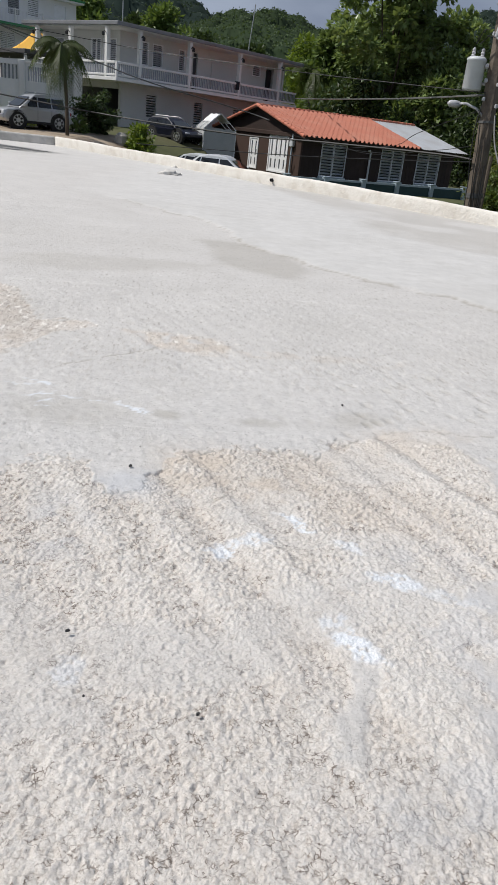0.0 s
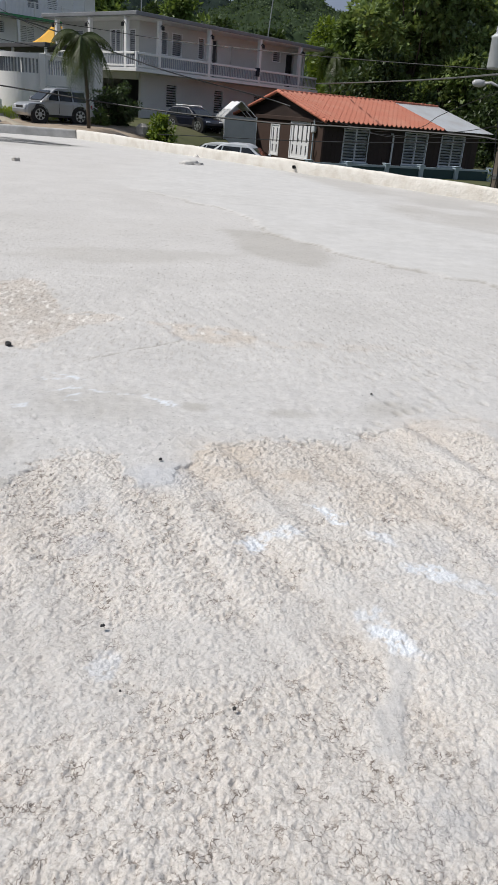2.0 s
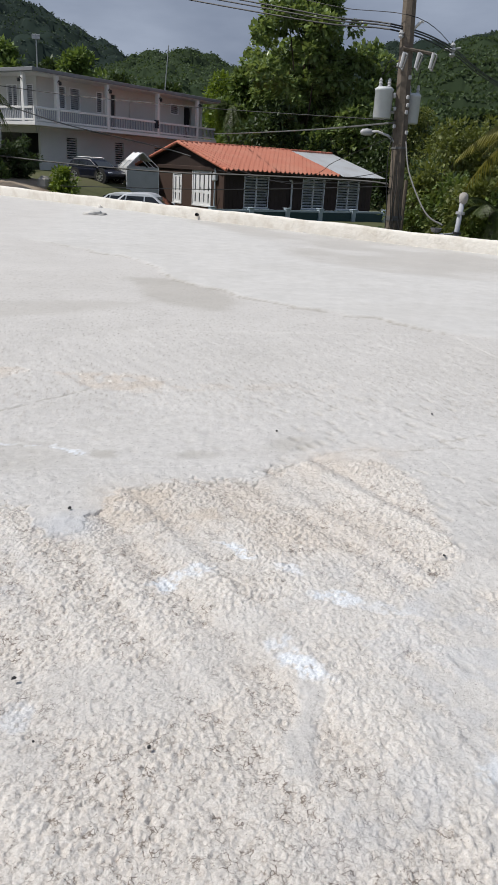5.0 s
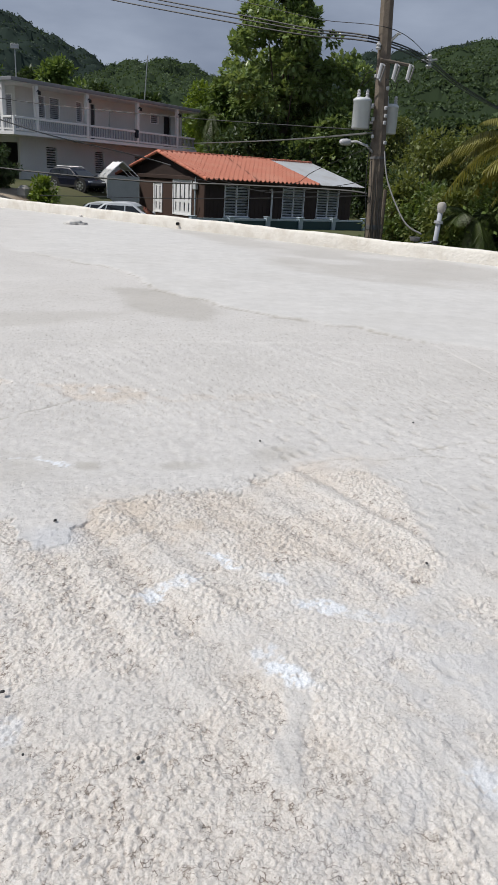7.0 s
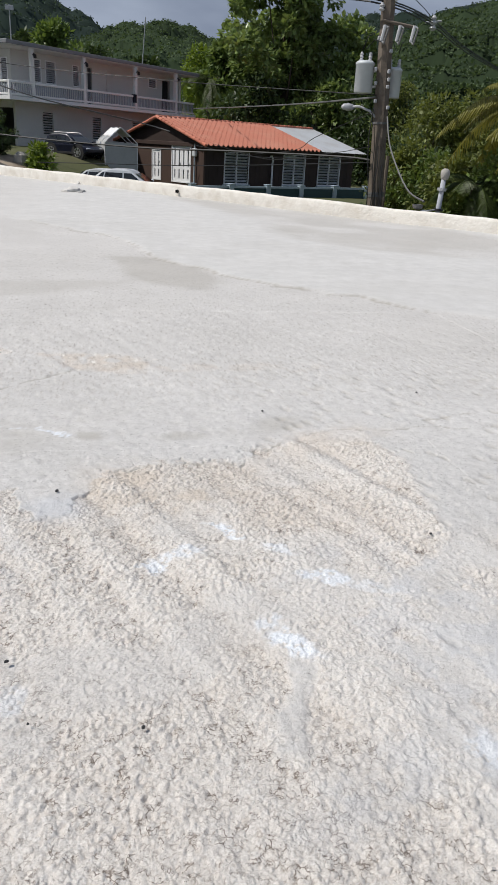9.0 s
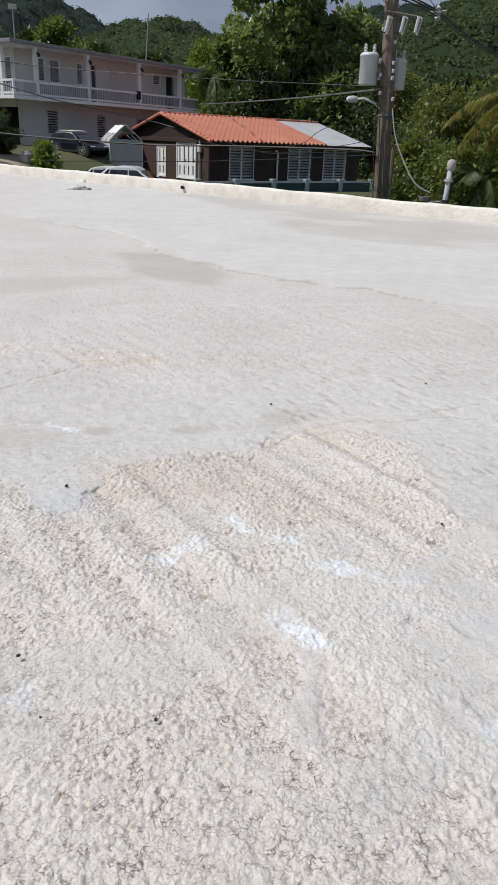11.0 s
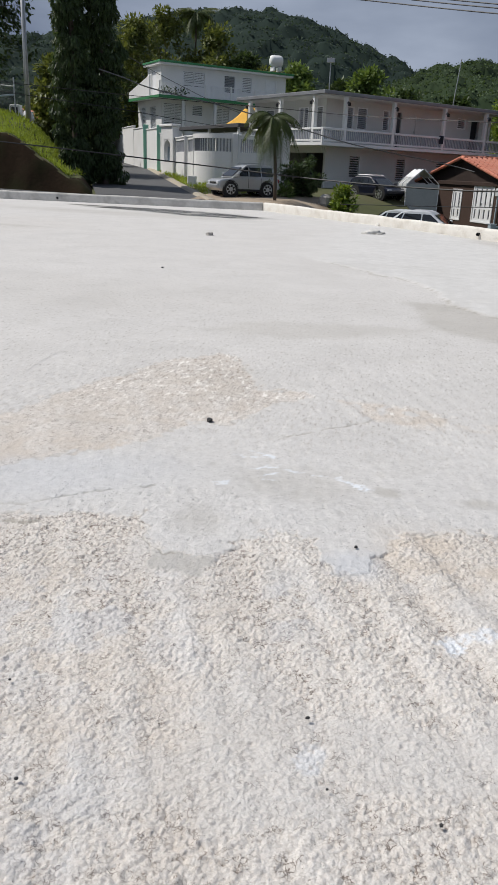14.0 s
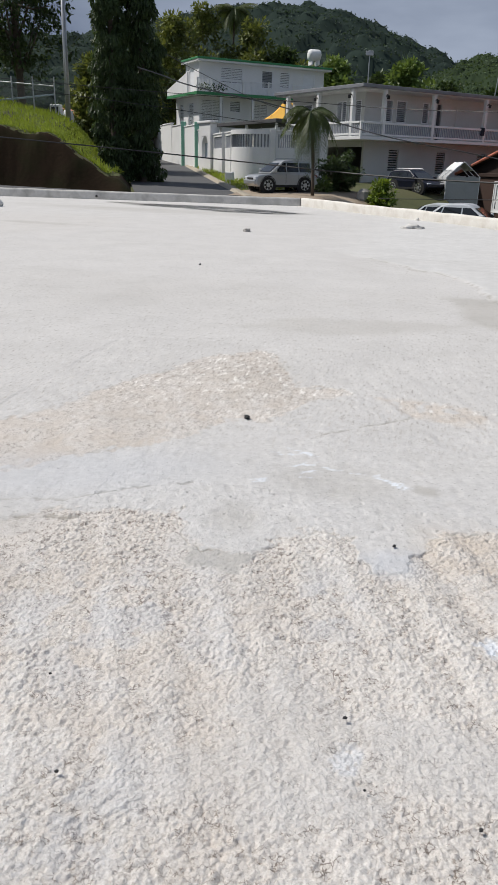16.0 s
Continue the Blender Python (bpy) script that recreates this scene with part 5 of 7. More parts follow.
    for x in (-0.55, 1.2, 3.6, 6.0, 8.4, 10.55):
        part("post", box(x - 0.06, x + 0.06, -1.30, -1.18, 7.05, 8.12, 0.01), M["white"], rail)
    for x in (1.6, 4.6, 7.6):
        part("column", box(x - 0.11, x + 0.11, -1.2, -0.98, g, 6.88, 0.01), M["white"], t)
    bm = bmesh.new()  # sloping parapet of the outside stair
    v = [bm.verts.new((x, y, z)) for x in (-0.67, -0.55) for y, z in ((0.6, 7.05), (5.2, 7.05), (5.2, 7.55), (0.6, 8.6))]
    for q in ((3, 2, 1, 0), (4, 5, 6, 7), (0, 1, 5, 4), (1, 2, 6, 5), (2, 3, 7, 6), (3, 0, 4, 7)):
        bm.faces.new([v[i] for i in q])
    part("stair_parapet", bm, M["white"], t)
    # potted plants along the balcony edge
    cl = [(-0.3 + 0.42 * i, -1.1, 7.4 + 0.1 * (i % 2), 0.24) for i in range(6)]
    part("balcony_plants", leaves("balcony_plants", cl, 260, 1.0, 0.22, 77, 0.2), M["leafdark"], t, "row of dark potted plants")
    return t


def water_tank():
    x, y = polar(-8.15, 71.0)
    t = thing("water_tank", pose(x, y, 9.72, 0, 0, 30), "white round water cistern on the flat roof", "water tank")
    m = Matrix.Translation((0, 0, 0.80)) @ Matrix.Rotation(radians(90), 4, "Y")
    part("drum", lathe([(0.22, -0.58), (0.40, -0.50), (0.46, -0.34), (0.46, 0.34), (0.40, 0.50), (0.22, 0.58)], 18, m), M["white"], t, smooth=True)
    for s in (-0.3, 0.3):
        part("cradle", box(s - 0.08, s + 0.08, -0.4, 0.4, 0, 0.35, 0.02), M["white"], t)
    return t


def garden_wall():
    """White garden wall with arched gate, balustrade band and green pilasters."""
    t = thing("garden_wall", pose(0, 0, 0), "white garden wall with arched gate and green pilasters", "wall")

    def run(p, q, z0, z1, band=True, name="wall_panel", mat_name="white", thick=0.18):
        p, q = Vector(p), Vector(q)
        d = q - p
        m = Matrix.Translation((p.x, p.y, 0)) @ Matrix.Rotation(math.atan2(d.y, d.x), 4, "Z")
        n = d.length
        hole = [(0.25, n - 0.25, z1 - 0.85, z1 - 0.15)] if band and n > 1.2 else []
        w = part(name, wall_bm(0, n, z0, z1, 0, thick, hole, m), M[mat_name], t)
        part("coping", moved(box(-0.02, n + 0.02, -0.05, thick + 0.05, z1, z1 + 0.08, 0.015), m), M[mat_name], w)
        if hole:
            bm = bmesh.new()
            k = int(n / 0.17)
            for i in range(k):
                a = 0.25 + (i + 0.5) * (n - 0.5) / k
                add_box(bm, a - 0.03, a + 0.03, 0.05, 0.12, z1 - 0.85, z1 - 0.15)
            part("balustrade", moved(bm, m), M["baluster"], w)["kind"] = "stuff"
        return w

    run((-27.0, 74.0), (-20.6, 62.7), 1.5, 4.6, False)
    run((-20.5, 62.5), (-18.3, 58.7), 1.2, 4.35, False)
    run((-18.2, 58.5), (-16.1, 54.9), 1.0, 4.15, False)
    for p, z in (((-18.25, 58.6), 4.55), ((-16.05, 54.8), 4.35)):
        part("pilaster", box(p[0] - 0.17, p[0] + 0.17, p[1] - 0.2, p[1] + 0.14, 1.0, z, 0.02), M["palegreen"], t, "mint-green pilaster")
    run((-16.0, 54.7), (-15.35, 53.4), 0.8, 3.75)
    # arched gateway
    gm = Matrix.Translation((-15.3, 53.2, 0)) @ Matrix.Rotation(math.atan2(-1.0, 0.9), 4, "Z")
    bm = wall_bm(0, 1.75, 0.8, 4.15, -0.18, 0.28, [(0.42, 1.33, 1.9, 3.35)])
    gate = part("gateway", moved(bm, gm), M["white"], t)
    bm = bmesh.new()
    n = 10
    for i in range(n):  # spandrels of the round arch
        a0, a1 = math.pi * i / n, math.pi * (i + 1) / n
        x0, x1 = 0.875 + 0.455 * math.cos(a0), 0.875 + 0.455 * math.cos(a1)
        h = 2.9 + 0.44 * min(math.sin(a0), math.sin(a1))
        add_box(bm, min(x0, x1), max(x0, x1), -0.16, 0.26, h, 3.36)
    part("arch", moved(bm, gm), M["white"], gate)
    part("gate_leaf", moved(box(0.43, 1.32, 0.10, 0.14, 1.9, 2.9), gm), M["fencepost"], gate)
    part("cornice", moved(box(-0.12, 1.87, -0.28, 0.38, 4.15, 4.30, 0.03), gm), M["white"], gate)
    run((-14.1, 51.9), (-12.4, 48.4), 0.4, 3.38)
    run((-12.38, 48.35), (-11.1, 45.6), 0.2, 3.36)
    # rounded corner: solid base, baluster band, top rail
    arc = [Vector((-9.3 + 1.85 * math.cos(a), 45.35 + 1.85 * math.sin(a))) for a in np.linspace(radians(172), radians(300), 22)]

    def sweep(z0, z1, t0, t1):
        bm = bmesh.new()
        rows = []
        for i, p in enumerate(arc):
            o = (p - Vector((-9.3, 45.35))).normalized()
            rows.append([bm.verts.new((p.x + o.x * t, p.y + o.y * t, z)) for t, z in ((t0, z0), (t1, z0), (t1, z1), (t0, z1))])
        for r0, r1 in zip(rows, rows[1:]):
            for k in range(4):
                bm.faces.new((r0[k], r0[(k + 1) % 4], r1[(k + 1) % 4], r1[k]))
        bm.faces.new(rows[0][::-1])
        bm.faces.new(rows[-1])
        bmesh.ops.recalc_face_normals(bm, faces=bm.faces)
        return bm

    cw = part("curved_wall", sweep(-0.1, 2.50, -0.18, 0.0), M["white"], t, smooth=False)
    part("top_rail", sweep(3.18, 3.42, -0.22, 0.04), M["white"], cw)
    for p, q in zip(arc, arc[1:]):
        c = (p + q) / 2
        o = (c - Vector((-9.3, 45.35))).normalized() * -0.09
        part("baluster", box(c.x + o.x - 0.035, c.x + o.x + 0.035, c.y + o.y - 0.035, c.y + o.y + 0.035, 2.5, 3.18), M["greyroof"], cw)
    run((-8.35, 43.78), (-6.9, 44.6), -0.1, 3.34)
    run((-6.85, 44.65), (-5.6, 46.3), -0.1, 3.30, False)
    part("pedestal", box(-10.9, -10.45, 42.6, 43.05, -0.1, 1.15, 0.03), M["white"], t)
    for p in ((-12.39, 48.37), (-11.12, 45.5), (-8.38, 43.72)):
        part("pier", box(p[0] - 0.15, p[0] + 0.15, p[1] - 0.15, p[1] + 0.15, -0.1, 3.46, 0.02), M["white"], t)
    return t


def carport_roof():
    t = thing("carport", pose(-11.2, 55.0, 2.2, 0, 0, -50), "flat dark-roofed carport behind the garden wall", "carport")
    part("roof", box(-4.5, 4.5, -1.6, 1.6, 1.95, 2.2, 0.02), M["roof_and_shade"], t)
    for x in (-4.2, 0, 4.2):
        for y in (-1.4, 1.4):
            part("post", box(x - .07, x + .07, y - .07, y + .07, -1.6, 1.95), M["white"], t)
    return t


def awning():
    t = thing("awning", pose(0, 0, 0), "saggy yellow cloth shade sails on thin poles", "awning")

    def spot(az, el, d):
        return Vector((*polar(az, d), 1.5 + d * math.tan(radians(el))))

    for a, b, c in ((spot(-11.7, 3.05, 57.5), spot(-10.0, 4.45, 56.0), spot(-10.0, 3.1, 55.0)), (spot(-9.7, 4.25, 55.6), spot(-7.2, 4.25, 56.5), spot(-8.5, 2.9, 54.6))):
        n = 12
        idx, vs, fs = {}, [], []
        for i in range(n + 1):
            for k in range(n + 1 - i):
                f, g = i / n, k / n
                p = a * (1 - f - g) + b * f + c * g
                pinch = f * g + g * (1 - f - g) + f * (1 - f - g)
                p = p + ((a + b + c) / 3 - p) * pinch * 0.35 - Vector((0, 0, 0.5 * pinch))
                idx[i, k] = len(vs)
                vs.append(p)
        for i in range(n):
            for k in range(n - i):
                fs.append((idx[i, k], idx[i + 1, k], idx[i, k + 1]))
                if k < n - i - 1:
                    fs.append((idx[i + 1, k], idx[i + 1, k + 1], idx[i, k + 1]))
        sail = part("sail", mesh_np("sail", np.array([tuple(p) for p in vs]), np.array(fs)), M["yellow"], t, "yellow cloth sail")
        sail.modifiers.new("thickness", "SOLIDIFY").thickness = 0.02
        for p in (a, b, c):
            part("pole", tube([(p.x, p.y, 0.6), (p.x, p.y, p.z + 0.05)], 0.03, 6), M["steel"], t)
    return t


def roof_mast(az, d, z0, z1, tip=None, lean=0.0, cross=False):
    x, y = polar(az, d)
    t = thing("antenna_mast", pose(x, y, z0), "thin pale antenna mast behind the roof", "antenna")
    part("mast", tube([(0, 0, 0), (lean, 0, z1 - z0)], [0.055, 0.04], 6), M["steel"], t)
    if cross:
        part("head", box(lean - 0.28, lean + 0.28, -0.08, 0.08, z1 - z0 - 0.35, z1 - z0 - 0.05, 0.02), M["steel"], t)
        for k in (-0.22, 0.0, 0.22):
            part("arm", box(lean + k - 0.02, lean + k + 0.02, -0.3, 0.3, z1 - z0 - 0.1, z1 - z0 - 0.06), M["steel"], t)


balcony_house()
timber_house()
panel_fence()
green_house()
water_tank()
garden_wall()
carport_roof()
awning()
roof_mast(-4.34, 60.0, 3.0, 9.5, cross=True)
roof_mast(4.05, 66.0, 3.0, 10.3, lean=0.55)


# ---- road, kerb, driveway, bank ----
def lev(x, y):
    return float(level(np.array(float(x)), np.array(float(y))))


ROAD_A, ROAD_D = Vector((-8.3, 34.8)), Vector((-15.5, 37.0)).normalized()
ROAD_N = Vector((ROAD_D.y * -1, ROAD_D.x))  # to the road's far side


def strip(name, a0, a1, s0, s1, lift, material, label, category, thick=0.0, jag=0.0):
    """A ribbon beside the road's edge: from a0 to a1 across, s0 to s1 along."""
    n, k = int((s1 - s0) / 0.8) + 2, 5
    S, A = np.meshgrid(np.linspace(s0, s1, n), np.linspace(a0, a1, k))
    x = ROAD_A.x + ROAD_D.x * S + ROAD_N.x * A
    y = ROAD_A.y + ROAD_D.y * S + ROAD_N.y * A
    z = level(x, y) + lift + (fbm(S * 0.9, A * 0 + a0, 5) - 0.5) * jag
    if thick:
        z = z + np.where(np.abs((A - a0) / (a1 - a0) - 0.5) > 0.45, -thick, 0)
    ob = tagged(new(name, mesh_np(name, np.stack([x, y, z], -1).reshape(-1, 3), grid_faces(n, k)[:, ::-1])), label, category, kind="structure")
    ob.data.materials.append(material)
    return ob


strip("road", 0.0, 4.7, -2.6, 75, 0.10, M["asphalt"], "narrow dark asphalt lane climbing between houses", "road")
strip("kerb", -0.55, 0.0, -1.6, 75, 0.19, M["kerb"], "broken earth-stained concrete kerb along the lane", "kerb", 0.12, 0.08)
gutter = strip("pavement", -3.6, -0.55, -2.6, 7.0, 0.10, M["drive"], "rutted earth-stained concrete driveway by the lane", "driveway", 0, 0.05)
bm = bmesh.new()
bmesh.ops.create_grid(bm, x_segments=14, y_segments=8, size=0.5)
for v in bm.verts:
    wx, wy = -5.0 + v.co.x * 7.0, 36.6 + v.co.y * 5.6
    v.co = (wx, wy, lev(wx, wy) + 0.125 + 0.03 * random.random())
drive = tagged(part("driveway", bm, M["drive"], None), "worn earthy driveway beneath the parked silver car", "driveway", kind="structure")
bm = bmesh.new()
bmesh.ops.create_grid(bm, x_segments=70, y_segments=4, size=0.5)
for v in bm.verts:
    wx = -15 + v.co.x * 26
    wy = 32.6 + v.co.y * 2.0
    v.co = (wx, wy, lev(wx, wy) + 0.09)
tagged(part("road", bm, M["asphalt"], None), "asphalt street running behind the deck", "road", kind="structure")


def bank_height(x, y):
    e = (x - ROAD_A.x) * ROAD_N.x + (y - ROAD_A.y) * ROAD_N.y - 5.0
    top = (1.15 + 2.6 * sm(0.4, 3.6, e) + 0.75 * sm(3, 7, e)) * (0.70 + 0.30 * sm(34.2, 40.5, y)) + 0.015 * np.clip(y - 40, 0, 40)
    cut = sm(33.55, 34.6, y + 0.35 * (fbm(x * 0.8, y * 0.8, 5) - 0.5))
    return (level(x, y) - 0.3) * (1 - cut * sm(-0.6, 0.4, e)) + (top + (fbm(x * 1.3, y * 1.3, 9) - 0.5) * 0.35) * cut * sm(-0.6, 0.4, e)


bx, by = np.meshgrid(np.concatenate([np.linspace(-70, -26, 30), np.linspace(-25.7, -12, 100)]), np.concatenate([np.linspace(33.0, 37, 50), np.linspace(37.3, 90, 60)]))
bank = tagged(new("bank", mesh_np("bank", np.stack([bx, by, bank_height(bx, by)], -1).reshape(-1, 3), grid_faces(130, 110))),
              "steep cut earth bank with grassy top beside the lane", "bank", kind="structure")
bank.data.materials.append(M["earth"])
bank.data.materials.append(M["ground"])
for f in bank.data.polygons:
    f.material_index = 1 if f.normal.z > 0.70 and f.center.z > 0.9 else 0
rg = np.random.RandomState(4)
qx, qy = rg.uniform(-27, -14.2, 26000), 34.3 + rg.uniform(0, 1, 26000) ** 1.5 * 22
qz = bank_height(qx, qy)
keep = (qz > 1.0) & (qy > 34.7)
cl = np.stack([qx, qy, qz, np.full_like(qx, 0.12)], 1)[keep]
gr = leaves("grass", cl, 30000, 1.0, 0.22, 6, -1.1, 0.16, 0.8)
grass = tagged(new("grass", gr), "sunlit bright green grass on the bank top", "grass", kind="stuff")
gr.materials.append(M["grass"])
kx = rg.uniform(-3.6, -0.5, 2600)
ks = rg.uniform(2.0, 26, 2600)
gxs, gys = ROAD_A.x + ROAD_D.x * ks + ROAD_N.x * kx, ROAD_A.y + ROAD_D.y * ks + ROAD_N.y * kx
verge = leaves("grass_verge", np.stack([gxs, gys, level(gxs, gys) + 0.05, np.full(2600, 0.2)], 1), 17000, 1.0, 0.16, 8, -1.1, 0.18, 0.8)
tagged(new("grass_verge", verge), "short green grass verge between kerb and white wall", "grass", kind="stuff")
verge.materials.append(M["grass"])


# ---- vehicles ----
def outline(pts, w, bev=0.05, squeeze=None):
    """A side outline (x, z) drawn out to the width, narrowed towards the top by squeeze(z)."""
    bm = bmesh.new()
    a = [bm.verts.new((x, -w * (squeeze(z) if squeeze else 1), z)) for x, z in pts]
    b = [bm.verts.new((x, w * (squeeze(z) if squeeze else 1), z)) for x, z in pts]
    bm.faces.new(a)
    bm.faces.new(b[::-1])
    n = len(pts)
    for i in range(n):
        bm.faces.new((a[i], b[i], b[(i + 1) % n], a[(i + 1) % n]))
    bmesh.ops.recalc_face_normals(bm, faces=bm.faces)
    if bev:
        bmesh.ops.bevel(bm, geom=[e for e in bm.edges], offset=bev, segments=2, affect="EDGES", profile=0.6)
    return bm


def car(x, y, head, paint, label, L=4.3, W=0.88, H=1.68, kind="suv", z=None):
    t = thing("car", pose(x, y, lev(x, y) + 0.10 if z is None else z, 0, 0, head), label, "car")
    h = L / 2
    belt, hood = H * 0.60, H * (0.57 if kind == "suv" else 0.58)
    low = [(-h, 0.42), (-h - 0.02, belt * 0.72), (-h + 0.08, belt), (h * 0.42, belt), (h * 0.50, hood), (h * 0.90, hood * 0.92), (h - 0.02, hood * 0.74), (h, 0.40), (h * 0.92, 0.26), (-h * 0.95, 0.28)]
    body = part("body", outline(low, W, 0.07), M[paint], t, smooth=False)
    if kind == "suv":
        cab = [(-h + 0.06, belt - 0.03), (-h + 0.20, H - 0.16), (-h + 0.40, H - 0.05), (-h * 0.30, H), (h * 0.02, H - 0.03), (h * 0.10, H - 0.08), (h * 0.56, belt - 0.03)]
    else:
        cab = [(-h * 0.72, belt - 0.03), (-h * 0.42, H - 0.08), (-h * 0.26, H), (h * 0.05, H), (h * 0.14, H - 0.05), (h * 0.55, belt - 0.03)]
    sq = lambda z: 0.97 - 0.20 * max(0, z - belt) / (H - belt)
    cabin = part("cabin", outline(cab, W, 0.05, sq), M[paint], t)
    zt, zb = H - 0.14, belt + 0.05
    xf, xr = cab[-1][0], cab[0][0]
    tf, tr = cab[-2][0], cab[1][0]

    def at(xa, xb, zz):
        return xa + (xb - xa) * (zz - belt) / (H - belt)

    for s in (-1, 1):
        cuts = [at(xr, tr, zb) + 0.18, -h * 0.42, h * 0.0, at(xf, tf, zb) - 0.20]
        tops = [at(xr, tr, zt) + 0.16, -h * 0.40, h * 0.0, at(xf, tf, zt) - 0.14]
        for i in range(3):
            if tops[i + 1] - tops[i] < 0.12:
                tops[i + 1] = tops[i] + 0.12
            bm = bmesh.new()
            q = [(cuts[i] + .03, zb), (cuts[i + 1] - .03, zb), (tops[i + 1] - .03, zt), (tops[i] + .03, zt)]
            vs = [bm.verts.new((a, s * (W * sq(c) + 0.006), c)) for a, c in q] + [bm.verts.new((a, s * (W * sq(c) - 0.03), c)) for a, c in q]
            for k in ((0, 1, 2, 3), (7, 6, 5, 4), (0, 4, 5, 1), (1, 5, 6, 2), (2, 6, 7, 3), (3, 7, 4, 0)):
                bm.faces.new([vs[j] for j in k])
            bmesh.ops.recalc_face_normals(bm, faces=bm.faces)
            part("side_window", bm, M["carglass"], cabin)
        for dx in (-h * 0.40, h * 0.02):
            part("door_seam", box(dx - .008, dx + .008, s * W - .004 * s - .004, s * W + .006, 0.40, belt - 0.04), M["rubber"], body)
            part("door_handle", box(dx + 0.12, dx + 0.30, s * W - .01, s * W + .025, belt - 0.16, belt - 0.12), M[paint], body)
        part("mirror", box(h * 0.36, h * 0.46, s * (W + 0.10) - 0.09, s * (W + 0.10) + 0.09, belt + 0.02, belt + 0.18, 0.03), M[paint], t)
        part("headlight", box(h * 0.86, h - 0.015, s * W * 0.72 - 0.17, s * W * 0.72 + 0.17, hood * 0.66, hood * 0.84, 0.03), M["lamp"], body)
        part("tail_light", box(-h - 0.015, -h + 0.12, s * W * 0.80 - 0.12, s * W * 0.80 + 0.12, belt * 0.66, belt * 0.95, 0.02), M["redlamp"], body)
        part("side_sill", box(-h * 0.55, h * 0.52, s * W - 0.03, s * W + 0.03, 0.25, 0.36, 0.01), M["rubber"], body)
    for nm, xa, ta, sg in (("windscreen", xf, tf, 1), ("rear_window", xr, tr, -1)):
        bm = bmesh.new()
        vs = [bm.verts.new((at(xa, ta, zz) + sg * 0.015, s * W * (sq(zz) - 0.12), zz)) for zz, s in ((zb, -1), (zb, 1), (zt, 1), (zt, -1))]
        vs += [bm.verts.new(v.co - Vector((sg * 0.04, 0, 0))) for v in vs]
        for k in ((0, 1, 2, 3), (7, 6, 5, 4), (0, 4, 5, 1), (1, 5, 6, 2), (2, 6, 7, 3), (3, 7, 4, 0)):
            bm.faces.new([vs[j] for j in k])
        bmesh.ops.recalc_face_normals(bm, faces=bm.faces)
        part(nm, bm, M["carglass"], cabin)
    part("grille", box(h - 0.03, h + 0.012, -W * 0.45, W * 0.45, hood * 0.62, hood * 0.78, 0.01), M["rubber"], body)
    part("bumper", box(h - 0.10, h + 0.06, -W * 0.95, W * 0.95, 0.36, 0.56, 0.04), M[paint], body)
    part("bumper", box(-h - 0.08, -h + 0.08, -W * 0.95, W * 0.95, 0.38, 0.58, 0.04), M[paint], body)
    if kind == "suv":
        for s in (-1, 1):
            part("roof_rail", tube([(-h + 0.5, s * W * 0.66, H - 0.01), (-h + 0.6, s * W * 0.66, H + 0.05), (0.0, s * W * 0.66, H + 0.05), (0.1, s * W * 0.66, H - 0.01)], 0.02, 6), M["steel"], cabin)
    R = 0.35 if kind == "suv" else 0.31
    for wx in (h * 0.60, -h * 0.62):
        for s in (-1, 1):
            m = Matrix.Translation((wx, s * (W - 0.10), R)) @ Matrix.Rotation(radians(90), 4, "X")
            # Black disc added for the shade inside the wheel well.
            part("wheel_arch", lathe([(R + 0.07, -0.10), (R + 0.07, 0.112)], 20, m), M["rubber"], body)
            w = part("wheel", lathe([(R - 0.08, -0.125), (R - 0.01, -0.11), (R, -0.05), (R, 0.05), (R - 0.01, 0.11), (R - 0.08, 0.125)], 24, m), M["rubber"], t, "black tyre on an alloy rim")
            bm = lathe([(R * 0.66, -0.132), (R * 0.70, -0.10), (R * 0.70, 0.10), (R * 0.66, 0.132)], 20)
            part("rim", moved(bm, m), M["alloy"], w)
            for k in range(7):
                a = m @ Matrix.Rotation(2 * math.pi * k / 7, 4, "Z")
                # Black bars stand for the shade in the rim openings.
                part("rim_slot", box(R * 0.28, R * 0.60, -0.045, 0.045, -0.136, 0.136, 0.0, a), M["rubber"], w)
            part("hub", lathe([(0.07, -0.15), (0.07, 0.15)], 10, m), M["alloy"], w)
    return t


car(-6.70, 37.0, 214, "silver", "silver compact off-road car parked on the driveway", L=3.15, W=0.76, H=1.48)
car(1.95, 33.9, -16, "carwhite", "white sedan parked below the parapet", L=4.3, W=0.86, H=1.42, kind="sedan", z=-1.22)
car(1.25, 37.4, -14, "tank", "grey sedan parked behind the white sedan", L=4.2, W=0.85, H=1.40, kind="sedan", z=-1.36)
car(-0.35, 44.0, -40, "navy", "dark blue off-road car on the lawn by the cream house", L=3.0, W=0.78, H=1.26, z=0.24)


